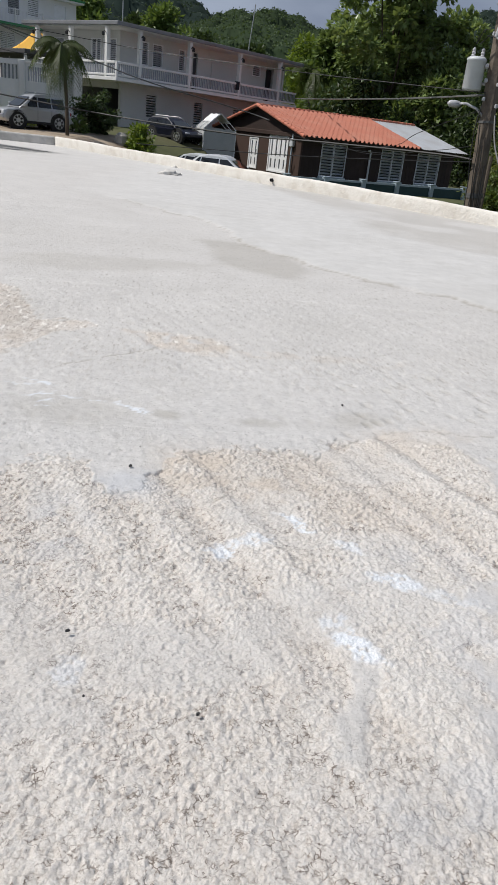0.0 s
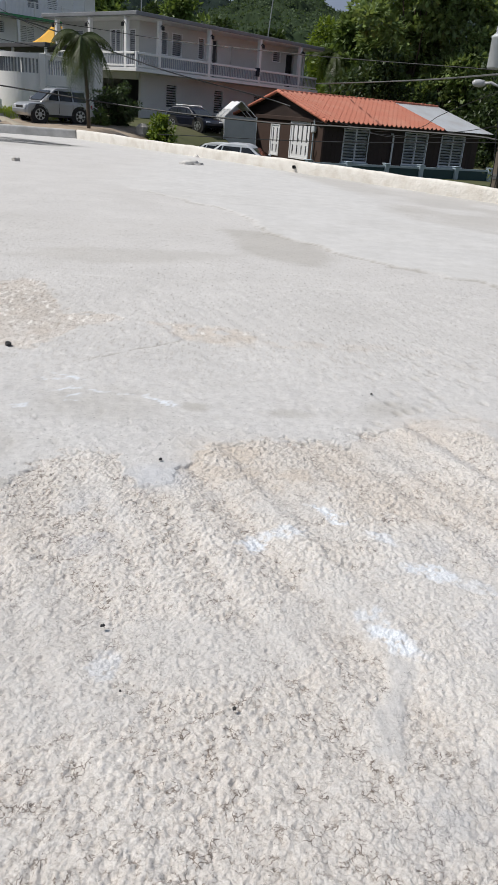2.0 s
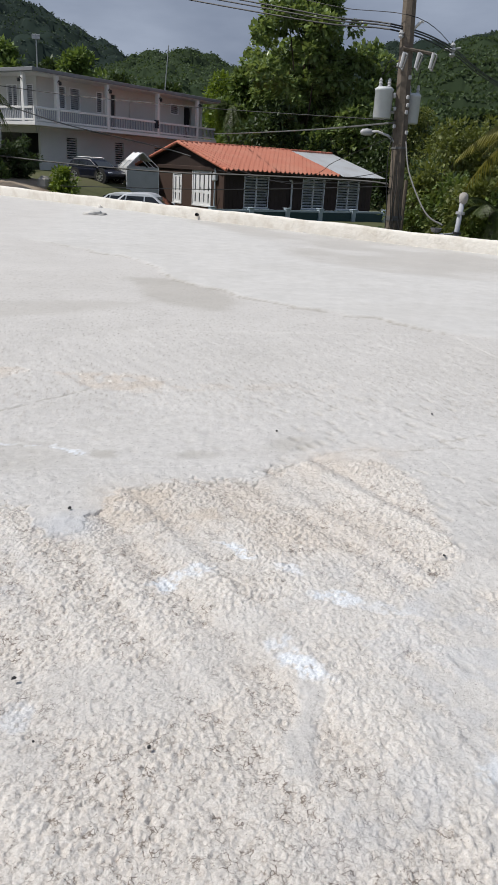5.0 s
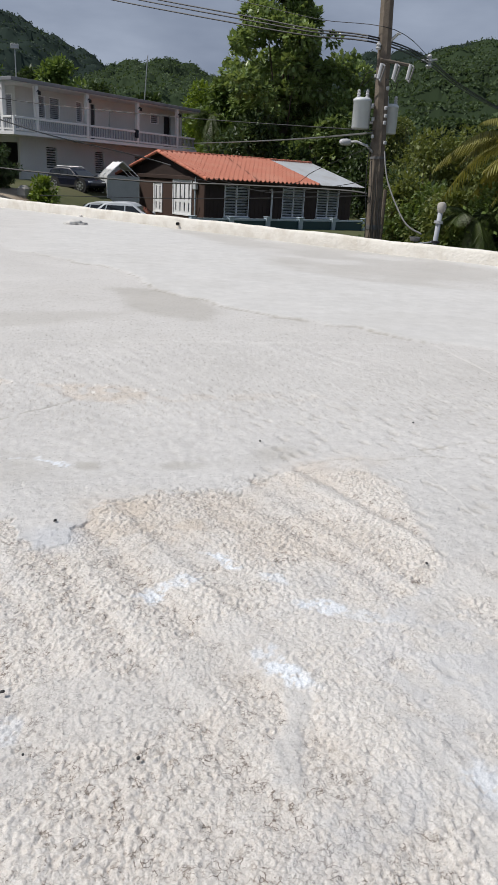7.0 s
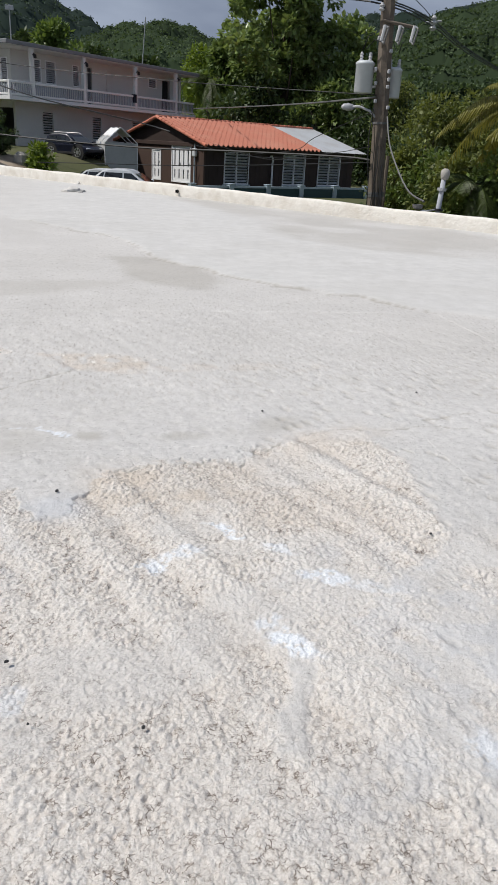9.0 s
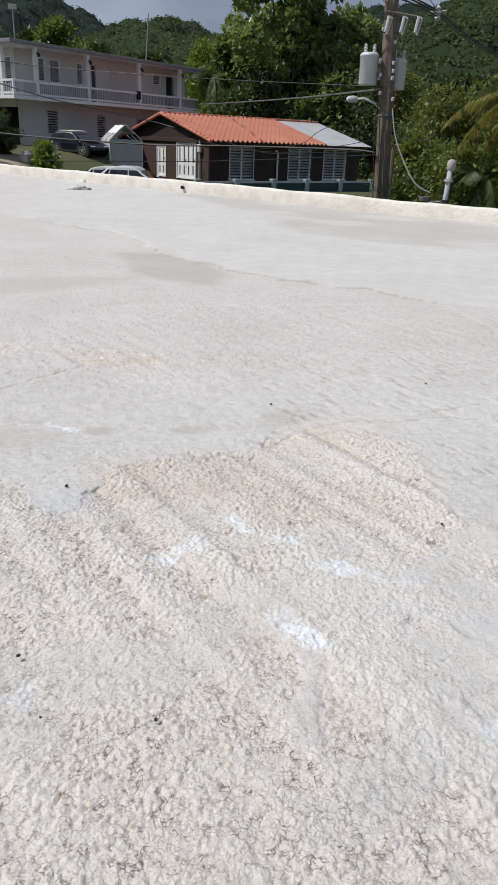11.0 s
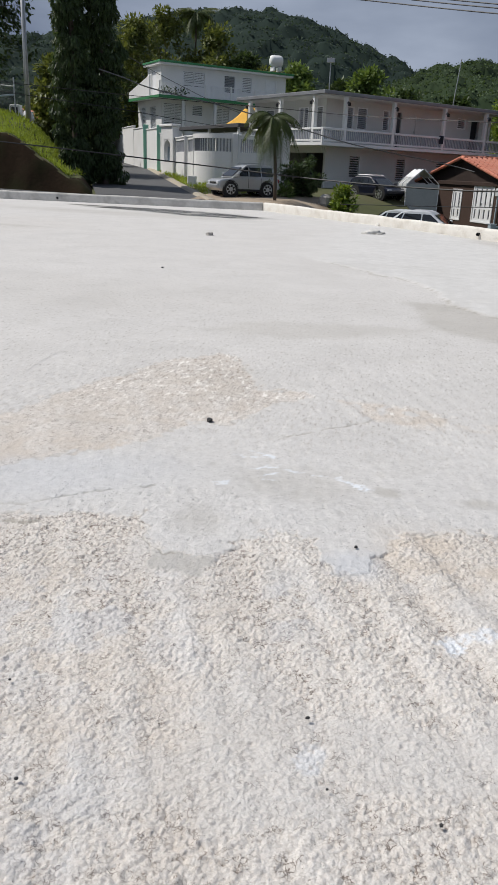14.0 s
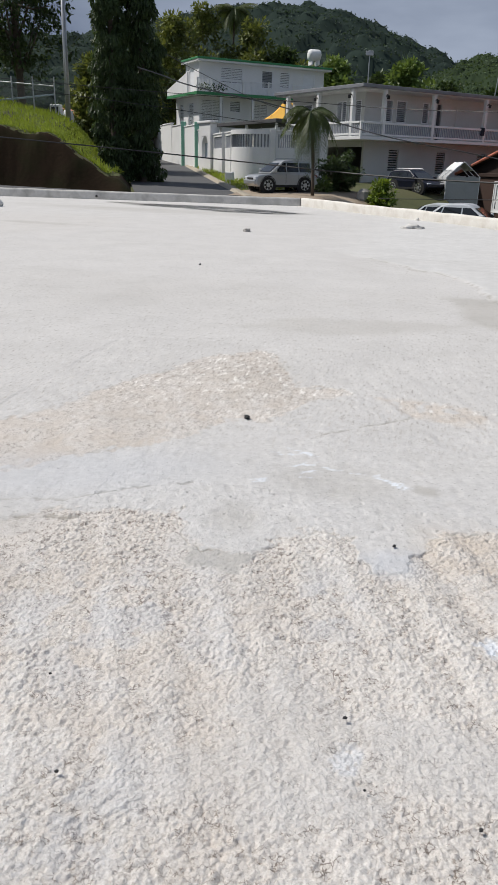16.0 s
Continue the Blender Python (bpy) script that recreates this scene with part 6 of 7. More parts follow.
def canopy_tent():
    x, y = polar(2.5, 44.5)
    t = thing("canopy_tent", pose(x, y, 0.52, 0, 0, 8) @ Matrix.Scale(0.70, 4), "white gabled canopy tent with grey side sheets on thin posts", "canopy")
    r = np.linspace(-2, 2, 9)

    def sheet(name, prof, material, label):
        pz = np.array(prof)
        X, Y = np.meshgrid(np.arange(len(prof)), r)
        sag = 0.05 * np.sin((Y + 2) * math.pi / 2) ** 2
        sh = part(name, mesh_np(name, np.stack([pz[X, 0], Y, pz[X, 1] - sag], -1).reshape(-1, 3), grid_faces(len(prof), 9)), M[material], t, label)
        mod = sh.modifiers.new("thickness", "SOLIDIFY")
        mod.thickness = 0.02

    sheet("roof_sheet", [(-0.72, 1.42), (-0.62, 1.56), (-0.08, 2.03), (0.0, 2.06), (0.08, 2.03), (0.62, 1.58), (0.80, 1.44)], "canvas", "white canopy sheet")
    sheet("side_sheet", [(-1.22, -0.1), (-1.20, 0.92), (-0.74, 1.40)], "greysheet", "grey translucent side sheet")
    part("end_sheet", wall_bm(-1.20, 1.26, -1.2, 0.95, -1.96, -1.93), M["greysheet"], t, "grey end sheet")
    for px in (-1.24, 1.28):
        for py in (-1.98, 0.0, 1.98):
            part("post", tube([(px, py, -1.9), (px, py, 0.95), (px * 0.56, py, 1.45)], 0.03, 6), M["whitewood"], t)
    for py in (-1.98, 1.98):
        part("rafter", tube([(-0.70, py, 1.40), (0.0, py, 2.03), (0.72, py, 1.42)], 0.03, 6), M["whitewood"], t)
    return t


canopy_tent()


# ---- utility pole with transformers ----
def utility_pole():
    x, y = polar(21.72, 23.0)
    t = thing("utility_pole", pose(x, y, 0), "weathered grey-brown utility pole with transformers and street lamp", "utility pole")
    sx, sy = polar(111.4, 1.0)  # across the view
    right = Vector((sx, sy, 0))
    back = Vector((*polar(21.4, 1.0), 0))

    def P(r, z, b=0.0):
        lean = -0.045 * (z + 0.2)
        return right * (r + lean) + back * b + Vector((0, 0, z))

    part("shaft", tube([P(0, z) for z in np.linspace(-2.6, 10.5, 14)], list(np.linspace(0.255, 0.155, 14)), 8), M["polewood"], t)

    def can(r, z0, z1, rad, b):
        c = P(r, 0, b)
        prof = [(rad * 0.92, z0), (rad, z0 + 0.03), (rad, z1 - 0.06), (rad * 1.05, z1 - 0.05), (rad * 1.05, z1), (rad * 0.8, z1 + 0.05)]
        m = Matrix.Translation((c.x + P(0, (z0 + z1) / 2).x - P(0, 0).x, c.y + P(0, (z0 + z1) / 2).y - P(0, 0).y, 0))
        k = part("transformer", lathe(prof, 20, m), M["tank"], t, "grey cylindrical transformer with rust streaks", True)
        for s in (-0.12, 0.12):
            o = m.translation + right * s
            part("bushing", lathe([(0.045, z1 + .03), (0.06, z1 + .08), (0.04, z1 + .11), (0.06, z1 + .15), (0.04, z1 + .18), (0.05, z1 + .22), (0.02, z1 + .27)], 8, Matrix.Translation(o)), M["porcelain"], k)
        part("bracket", tube([P(0, (z0 + z1) / 2 + .2), P(r, (z0 + z1) / 2 + .2, b)], 0.04, 6), M["steel"], k)
        part("bracket", tube([P(0, (z0 + z1) / 2 - .2), P(r, (z0 + z1) / 2 - .2, b)], 0.04, 6), M["steel"], k)

    can(-0.53, 2.94, 3.70, 0.25, -0.10)
    can(0.27, 2.86, 3.60, 0.22, 0.28)
    # street lamp on a bent arm
    arm = part("lamp_arm", tube([P(-0.12, 2.32, -.1), P(-0.32, 2.50, -.12), P(-0.62, 2.60, -.15), P(-0.82, 2.58, -.15)], 0.035, 8), M["porcelain"], t, "curved pale lamp arm", True)
    hd = lathe([(0.03, -0.20), (0.08, -0.15), (0.10, 0.0), (0.08, 0.12), (0.03, 0.18)], 12, Matrix.Translation(P(-0.92, 2.57, -.15)) @ Matrix.Rotation(radians(90), 4, "Y"))
    part("lamp_head", hd, M["porcelain"], arm, "white cobra lamp head", True)
    # fuse cutouts on a short arm
    ca = part("crossarm", tube([P(-0.10, 4.72, -.2), P(0.75, 4.60, -.1)], 0.045, 6), M["polewood"], t)
    for r in (-0.10, 0.30, 0.68):
        c = part("fuse_cutout", tube([P(r + .06, 4.60, -.3), P(r - .02, 4.22, -.34)], [0.05, 0.045], 7), M["porcelain"], ca)
        part("fuse_tube", tube([P(r + .15, 4.52, -.36), P(r + .04, 4.14, -.40)], 0.025, 6), M["greycable"], c)
        part("clip", tube([P(r + .06, 4.60, -.3), P(r + .15, 4.54, -.36)], 0.02, 5), M["steel"], c)
        part("clip", tube([P(r - .02, 4.22, -.34), P(r + .05, 4.16, -.40)], 0.02, 5), M["steel"], c)
    part("wire_bracket", tube([P(0, 5.05), P(0.35, 5.38, -.1), P(0.42, 5.36, -.1)], 0.035, 6), M["steel"], t)
    part("insulator", lathe([(0.05, -.10), (0.08, -.06), (0.05, -.02), (0.08, .02), (0.05, .06), (0.03, .1)], 8, Matrix.Translation(P(-0.16, 5.05, -.2))), M["porcelain"], t)
    for r, z in ((-0.25, 3.55), (-0.22, 3.2), (0.16, 3.5), (0.17, 3.3), (0.15, 3.12), (0.20, 2.6), (-0.20, 2.75), (0.18, 4.0), (-0.2, 4.3)):
        part("fitting", box(-.04, .04, -.04, .04, -.05, .05, 0.015, Matrix.Translation(P(r * 0.9, z, -.22))), M["porcelain"], t)
    for z in (-0.55, 0.25, 0.32, 2.2):
        part("band", tube([P(0, z - .03), P(0, z + .03)], 0.262 - 0.0076 * (z + 2.6) + 0.008, 10), M["greycable"], t)
    rnd = random.Random(3)
    for k in range(5):  # loose drop leads
        r0 = -0.24 + 0.11 * k
        part("lead", tube([P(r0 + rnd.uniform(-.05, .05), z, -.27) for z in np.linspace(-2.0, 2.6 - 0.5 * k, 8)], 0.014, 5), M["cable"], t)
    for a, b in (((-0.3, 4.4), (-0.6, 4.05)), ((0.1, 4.2), (0.3, 4.0)), ((-0.1, 4.2), (-0.5, 4.05)), ((0.5, 4.2), (0.38, 3.97))):
        part("lead", tube([P(a[0], a[1], -.3), P((a[0] + b[0]) / 2, (a[1] + b[1]) / 2 + .12, -.3), P(b[0], b[1], -.1)], 0.012, 5), M["cable"], t)
    return t


utility_pole()
px_, py_ = polar(22.25, 23.6)
solo("stub_pole", tube([(0, 0, -2.6), (0.0, 0, 1.35)], [0.065, 0.06], 8), M["polewood"], pose(px_, py_, 0), "short grey timber stub pole beside the utility pole", "pole")


def vent_stack():
    x, y = polar(26.3, 17.4)
    t = thing("vent_pipe", pose(x, y, 0), "grey leaning vent pipe with a round cap", "pipe")
    part("pipe", tube([(-0.02, 0, -1.0), (0.02, 0, 0.2), (0.06, 0, 0.95)], 0.055, 12), M["baluster"], t, smooth=True)
    part("cap", lathe([(0.06, -0.12), (0.085, -0.09), (0.10, 0.0), (0.09, 0.07), (0.04, 0.11)], 14, Matrix.Translation((0.075, 0, 1.07))), M["stone"], t, "pale rounded cap", True)
    part("clamp", tube([(0.045, 0, 0.72), (0.05, 0, 0.78)], 0.10, 12), M["steel"], t)
    part("clamp", tube([(0.03, 0, 0.30), (0.032, 0, 0.35)], 0.10, 12), M["cable"], t)
    b = part("floodlight", lathe([(0.06, -0.10), (0.10, -0.04), (0.11, 0.06), (0.03, 0.12)], 12, Matrix.Translation((-0.32, 0, 0.20)) @ Matrix.Rotation(radians(150), 4, "X")), M["porcelain"], t, "small white floodlight", True)
    part("guard", lathe([(0.02, 0.0), (0.10, 0.03), (0.125, 0.11), (0.11, 0.11), (0.09, 0.04), (0.02, 0.015)], 14, Matrix.Translation((-0.42, 0.1, 0.30))), M["greycable"], b)
    part("arm", tube([(0.03, 0, 0.33), (-0.32, 0, 0.28)], 0.02, 6), M["steel"], b)
    return t


vent_stack()
sx_, sy_ = polar(-25.4, 46.0)
sp = thing("street_pole", pose(sx_, sy_, 2.6), "tall slim galvanised lamp pole on the bank", "street pole")
part("pole", tube([(0, 0, 0), (0.14, 0, 9.5)], [0.16, 0.10], 10), M["steel"], sp, smooth=True)
part("base_plate", box(-0.25, 0.25, -0.25, 0.25, -0.2, 0.08, 0.02), M["steel"], sp)


# ---- overhead cables ----
def cable(pts, radius, material, label):
    """A cable through points given as bearing, elevation and distance from the deck's middle."""
    P = [Vector((*polar(a, d), 1.45 + d * math.tan(radians(e)))) for a, e, d in pts]
    out = []
    for i in range(len(P) - 1):
        p0, p1, p2, p3 = P[max(i - 1, 0)], P[i], P[i + 1], P[min(i + 2, len(P) - 1)]
        for k in range(6):
            t = k / 6
            out.append(0.5 * ((2 * p1) + (p2 - p0) * t + (2 * p0 - 5 * p1 + 4 * p2 - p3) * t * t + (3 * p1 - p0 - 3 * p2 + p3) * t ** 3))
    out.append(P[-1])
    solo("overhead_cable", tube(out, radius, 5), M[material], Matrix(), label, "cable", "overhead cables")


cable([(-32, 1.7, 38), (-22.3, 1.05, 37), (-12.6, 0.32, 36.5), (-4, -0.33, 34), (4.5, -0.62, 29), (10.4, -0.52, 26.5), (18.6, -0.47, 23.6), (21.0, -0.6, 22.8)], 0.030, "cable", "thick black cable strung low past the houses")
cable([(-3, -1.95, 32.5), (1.2, -1.85, 29), (6.1, -1.73, 27.3), (12, -1.43, 25.5), (21.0, -0.75, 22.8)], 0.014, "cable", "thin black cable strung low past the houses")
cable([(-32, 5.3, 38), (-18.2, 4.76, 38), (-7.8, 4.35, 38), (-2.25, 4.05, 37), (5.3, 3.88, 33), (10.2, 3.79, 29), (15, 3.74, 26), (21.0, 3.65, 22.8)], 0.014, "cable", "thin black cable high across the house fronts")
cable([(-32, 4.9, 38), (-20, 3.94, 38), (-12.6, 3.08, 41), (-8.5, 2.75, 46)], 0.014, "cable", "thin black service cable to the cream house")
cable([(-22, 8.6, 47), (-19.2, 7.49, 50), (-16.65, 6.3, 52), (-12.65, 4.62, 56), (-10.5, 3.9, 58)], 0.02, "greycable", "grey twisted service cable to the white house")
cable([(-20.5, 6.3, 40), (-18.8, 5.85, 40), (-16.7, 5.24, 40), (-11.4, 4.28, 40.5), (-6.14, 3.05, 41), (-2.1, 2.10, 41), (4.26, 1.04, 43), (6.3, 0.6, 43)], 0.03, "greycable", "grey twisted service cable to the timber house")
cable([(7.9, 2.2, 56), (10.27, 2.38, 46), (15.1, 2.82, 32), (20.9, 3.5, 22.8)], 0.028, "greycable", "grey twisted service cable from pole to house")
cable([(12.5, -0.6, 42.0), (15.39, -0.2, 34), (16.9, 0.75, 29), (20.8, 2.55, 22.8)], 0.012, "cable", "thin slanting black service cable")
cable([(8.0, -0.2, 41.0), (12, -0.75, 33), (17, -0.72, 26), (20.9, -0.5, 22.8)], 0.010, "cable", "thin black service cable to the timber house")
cable([(9.6, -0.1, 41.3), (13.4, -0.9, 33), (18, -0.3, 26), (20.9, 0.3, 22.8)], 0.010, "cable", "thin black service cable to the timber house")
for k, dv_ in enumerate((0.10, -0.12, -0.42)):
    cable([(-14, 12.1 + dv_, 37), (-3.7, 11.6 + dv_, 33.5), (4.13, 10.95 + dv_, 30.5), (11.86, 10.22 + dv_, 27), (16.05, 9.74 + dv_ * .8, 25), (20.75, 9.36 + dv_ * .6, 22.9), (24.17, 8.2 + dv_ * .6, 30), (27.2, 6.35 + dv_ * .4, 39), (33, 3.6, 58)], 0.022, "cable", "heavy black overhead power cable")
cable([(-4, 12.9, 34), (3.63, 12.09, 31), (11.7, 11.13, 27), (16.5, 10.4, 25), (21.7, 9.95, 22.9), (24.15, 8.35, 30)], 0.010, "cable", "thin grey overhead ground wire")
cable([(21.9, 2.3, 22.7), (22.4, 0.26, 21.5), (23.9, -2.36, 19.5), (25.3, -3.2, 18.2)], 0.022, "greycable", "slack grey cable from pole to floodlight")
ix, iy = polar(24.17, 29.9)
sp = thing("cable_spacer", pose(ix, iy, 1.45 + 29.9 * math.tan(radians(8.1))), "pale insulator spacer clipped on the power cables", "insulator")
part("body", lathe([(0.05, -0.22), (0.12, -0.14), (0.07, -0.06), (0.13, 0.02), (0.07, 0.10), (0.10, 0.18), (0.03, 0.26)], 9), M["porcelain"], sp)
part("arm", tube([(-0.30, 0, 0.02), (0.30, 0, 0.10)], 0.035, 6), M["porcelain"], sp)


# ---- bank fence ----
def court_fence():
    x0, y0 = polar(-33.0, 47.0)
    x1, y1 = polar(-26.2, 44.5)
    d = Vector((x1 - x0, y1 - y0))
    t = thing("fence", pose(x0, y0, 3.2, 0, 0, math.degrees(math.atan2(d.y, d.x))), "tall dark chain-link fence with grey posts on the bank", "fence")
    n = d.length
    for i in range(6):
        part("post", tube([(n * i / 5, 0, -0.6), (n * i / 5, 0, 2.5)], 0.04, 7), M["steel"], t)
    part("top_rail", tube([(0, 0, 2.45), (n, 0, 2.05)], 0.03, 6), M["steel"], t)
    part("middle_rail", tube([(0, 0.03, 1.05), (n, 0.03, 1.65)], 0.05, 6), M["fencepost"], t)
    bm = bmesh.new()
    for s in (-1, 1):
        k = -3.0
        while k < n + 3.0:
            a, b = k, k + s * 2.6
            p, q = Vector((a, 0.012 * s, -0.3)), Vector((b, 0.012 * s, 2.2))
            lo = max(0.0, min((0 - a) / (b - a), (n - a) / (b - a)))
            hi = min(1.0, max((0 - a) / (b - a), (n - a) / (b - a)))
            if hi > lo:
                add_tube(bm, [p.lerp(q, lo), p.lerp(q, hi)], 0.008, 3, False)
            k += 0.13
    part("wire_mesh", bm, M["greycable"], t)
    return t


court_fence()
ux, uy = polar(-26.0, 46.5)
ub = thing("utility_box", pose(ux, uy, 3.75), "small white electrical cabinets on the grassy bank", "cabinet")
part("cabinet", box(-0.45, 0.15, -0.2, 0.2, -0.2, 0.75, 0.03), M["white"], ub)
part("panel", box(-0.36, 0.05, -0.22, -0.2, 0.25, 0.62), M["dark"], ub)
part("dome", lathe([(0.30, -0.2), (0.32, 0.1), (0.26, 0.38), (0.10, 0.5)], 12, Matrix.Translation((0.55, 0, 0))), M["white"], ub, "", True)


def far_house():
    x, y = polar(-23.8, 76.0)
    t = thing("house", pose(x, y, 2.2, 0, 0, 10), "small distant white house with red roof", "house")
    part("wall", wall_bm(-3.5, 4.5, -0.5, 3.2, 0, 5, [(-2.5, -1.4, 0.9, 2.2), (2.2, 3.2, 0.9, 2.2)]), M["white"], t)
    bm = outline([(-0.5, 3.2), (2.5, 4.3), (5.5, 3.2)], 4.3, 0)
    part("roof", moved(bm, Matrix.Translation((0.5, 0, 0)) @ Matrix.Rotation(radians(90), 4, "Z")), M["tile"], t)
    for a in (-2.5, 2.2):
        part("window", box(a, a + 1.05, 0.1, 0.16, 0.9, 2.2), M["louvregap"], t)
    part("gate", box(-3.4, 4.4, -2.4, -2.3, -0.5, 1.7), M["white"], t)
    for k in range(7):
        part("gate_post", box(-3.4 + 1.3 * k, -3.2 + 1.3 * k, -2.5, -2.2, -0.5, 2.0), M["palegreen"], t)


far_house()
cx_, cy_ = polar(-19.9, 72.0)
sh = thing("shed", pose(cx_, cy_, 2.0, 0, 0, 15), "low brown-roofed shed beyond the lane", "shed")
part("wall", wall_bm(-3, 3, -0.3, 2.4, 0, 3, [(-0.8, 1.0, 0.6, 1.9)]), M["tan"], sh)
part("roof", box(-3.3, 3.3, -0.4, 3.4, 2.4, 2.6, 0.02), M["brownwood"], sh)


# ---- trees ----
def mast_tree(x, y, height, r, seed, n=30000):
    """A slim column of hanging leaves."""
    t = thing("mast_tree", pose(x, y, lev(x, y) - 0.1), "tall dark columnar tree with drooping foliage by the lane", "tree", "columnar trees")
    rr = random.Random(seed)
    cl = []
    for i in range(260):
        z = height * (i + 0.5) / 260
        k = r * min(1.0, 0.88 + z * 0.2) * (1 - 0.75 * max(0, z / height - 0.55) / 0.45)
        a = rr.random() * 6.283
        q = k * (0.45 + 0.55 * rr.random() ** 0.5) * (0.80 + 0.30 * math.sin(a * 2 + seed + z))
        cl.append((q * math.cos(a), q * math.sin(a), z + 0.35, rr.uniform(0.25, 0.42)))
    part("trunk", tube([(0, 0, -0.1), (0.05, 0, height * 0.5), (0, 0.03, height * 0.96)], [0.20, 0.13, 0.03], 8), M["bark"], t)
    part("crown", leaves("crown", cl, n, 1.0, 0.27, seed, 1.7, 0.30, 0.6), M["leafdark"], t)


for az_, d_, h_, r_, s_ in ((-22.3, 42.2, 16.0, 0.98, 3), (-20.3, 42.8, 14.0, 0.95, 7)):
    mast_tree(*polar(az_, d_), h_, r_, s_)


def frond_bm(length, droop, seed, width=0.42, leaflets=26, rise=0.6):
    """One feathered palm frond along +x."""
    bm = bmesh.new()
    r = random.Random(seed)
    pts = []
    for i in range(11):
        t = i / 10
        pts.append(Vector((length * (t - 0.25 * droop * t * t * 0.6), 0, rise * length * t * 0.6 - droop * length * t * t * 0.85)))
    add_tube(bm, pts, [0.025 * (1 - 0.8 * i / 10) for i in range(11)], 4, False)
    for i in range(leaflets):
        t = 0.10 + 0.90 * i / leaflets
        k = min(9, int(t * 10))
        p = pts[k].lerp(pts[k + 1], t * 10 - k)
        d = (pts[k + 1] - pts[k]).normalized()
        w = width * math.sin(math.pi * (0.12 + 0.80 * t)) * r.uniform(0.85, 1.15)
        for s in (-1, 1):
            e = p + Vector((0, s, 0)) * w * 0.75 + d * w * 0.55 + Vector((0, 0, -w * (0.35 + 0.4 * droop)))
            o = d * (length / leaflets * 0.42)
            m = p.lerp(e, 0.5) + Vector((0, 0, w * 0.07))
            vs = [bm.verts.new(q) for q in (p - o * 0.5, p + o, m + o, e, m - o * 0.6)]
            bm.faces.new(vs)
    return bm


def palm(x, y, height, n, length, material, label, seed, droop=0.8, lean=0.1, z=None, trunk_r=0.11, width=0.42):
    z = lev(x, y) - 0.05 if z is None else z
    t = thing("palm_tree", pose(x, y, z), label, "palm tree")
    r = random.Random(seed)
    part("trunk", tube([(lean * (i / 5) ** 2, 0, height * i / 5) for i in range(6)], [trunk_r * (1.2 - 0.35 * i / 5) for i in range(6)], 9), M["bark"], t, smooth=True)
    meshes = []
    for k in range(4):
        bm = frond_bm(length, droop * (0.75 + 0.25 * k), seed + k, width, rise=0.9 - 0.28 * k)
        me = bpy.data.meshes.new("frond")
        bm.to_mesh(me)
        bm.free()
        me.materials.append(M[material])
        meshes.append(me)
    for i in range(n):
        ob = new("frond", meshes[i % 4])
        ob.parent = t
        ob.matrix_local = pose(lean, 0, height - 0.03 * (i % 4), 0, r.uniform(-10, 12), 137.5 * i + r.uniform(-12, 12)) @ Matrix.Scale(r.uniform(0.8, 1.12), 4)
    return t


palm(*polar(-7.85, 36.0), 3.75, 27, 1.55, "frond", "small palm with drooping green fronds by the driveway", 5, 1.25, -0.25, trunk_r=0.07, width=0.50)
palm(*polar(-13.9, 96.0), 15.4, 34, 2.9, "frond", "tall coconut palm above the hillside trees", 9, 0.75, 0.3, width=0.75)
palm(*polar(8.9, 66.0), 5.0, 16, 2.6, "frond", "leafy green palm beside the large tree", 12, 1.0, 0.1, width=0.7)
palm(*polar(31.6, 25.0), 4.2, 22, 2.7, "frondgold", "golden-green palm with long arching fronds", 15, 0.85, -0.1, width=0.55)
palm(*polar(35.0, 23.0), 4.0, 20, 2.8, "frondgold", "golden-green palm with long arching fronds", 17, 0.8, 0.1, width=0.55)
palm(*polar(28.4, 24.0), 1.9, 14, 1.5, "frond", "young palm among shrubs beyond the parapet", 19, 0.9, 0.1, width=0.5)

tree(*polar(14.3, 64), 17.0, 7.4, "leaftree", "large broad-leaved green tree behind the timber house", 5, n=34000, size=0.46, trunk_h=0.16, nc=130, rr=(0.7, 1.35), aspect=0.62, taper=0.62)
tree(*polar(9.9, 67), 7.6, 2.4, "leaf", "green broad-leaved tree behind the timber house", 8, n=5200, size=0.45, trunk_h=0.10, nc=50, rr=(0.7, 1.2))
tree(*polar(18.3, 62), 8.6, 3.4, "leaftree", "green leafy tree behind the timber house", 11, n=11000, size=0.40, trunk_h=0.08, nc=70, rr=(0.8, 1.3))
# Two dark-leaved trees added to stand for the big tree's shaded base.
tree(*polar(12.2, 59), 6.8, 4.4, "leafdark", "dark shady shrub tree behind the timber house", 12, n=7000, size=0.40, trunk_h=0.05, nc=70, rr=(0.9, 1.4))
tree(*polar(21.3, 57), 7.2, 3.0, "leafdark", "dark shady tree beside the timber house", 13, n=6500, size=0.36, trunk_h=0.05, nc=70, rr=(0.8, 1.3))
tree(*polar(8.3, 78), 7.8, 2.4, "leaflime", "bright lime-green tree behind the cream house", 14, n=4500, size=0.36, trunk_h=0.2, nc=50, rr=(0.8, 1.3))
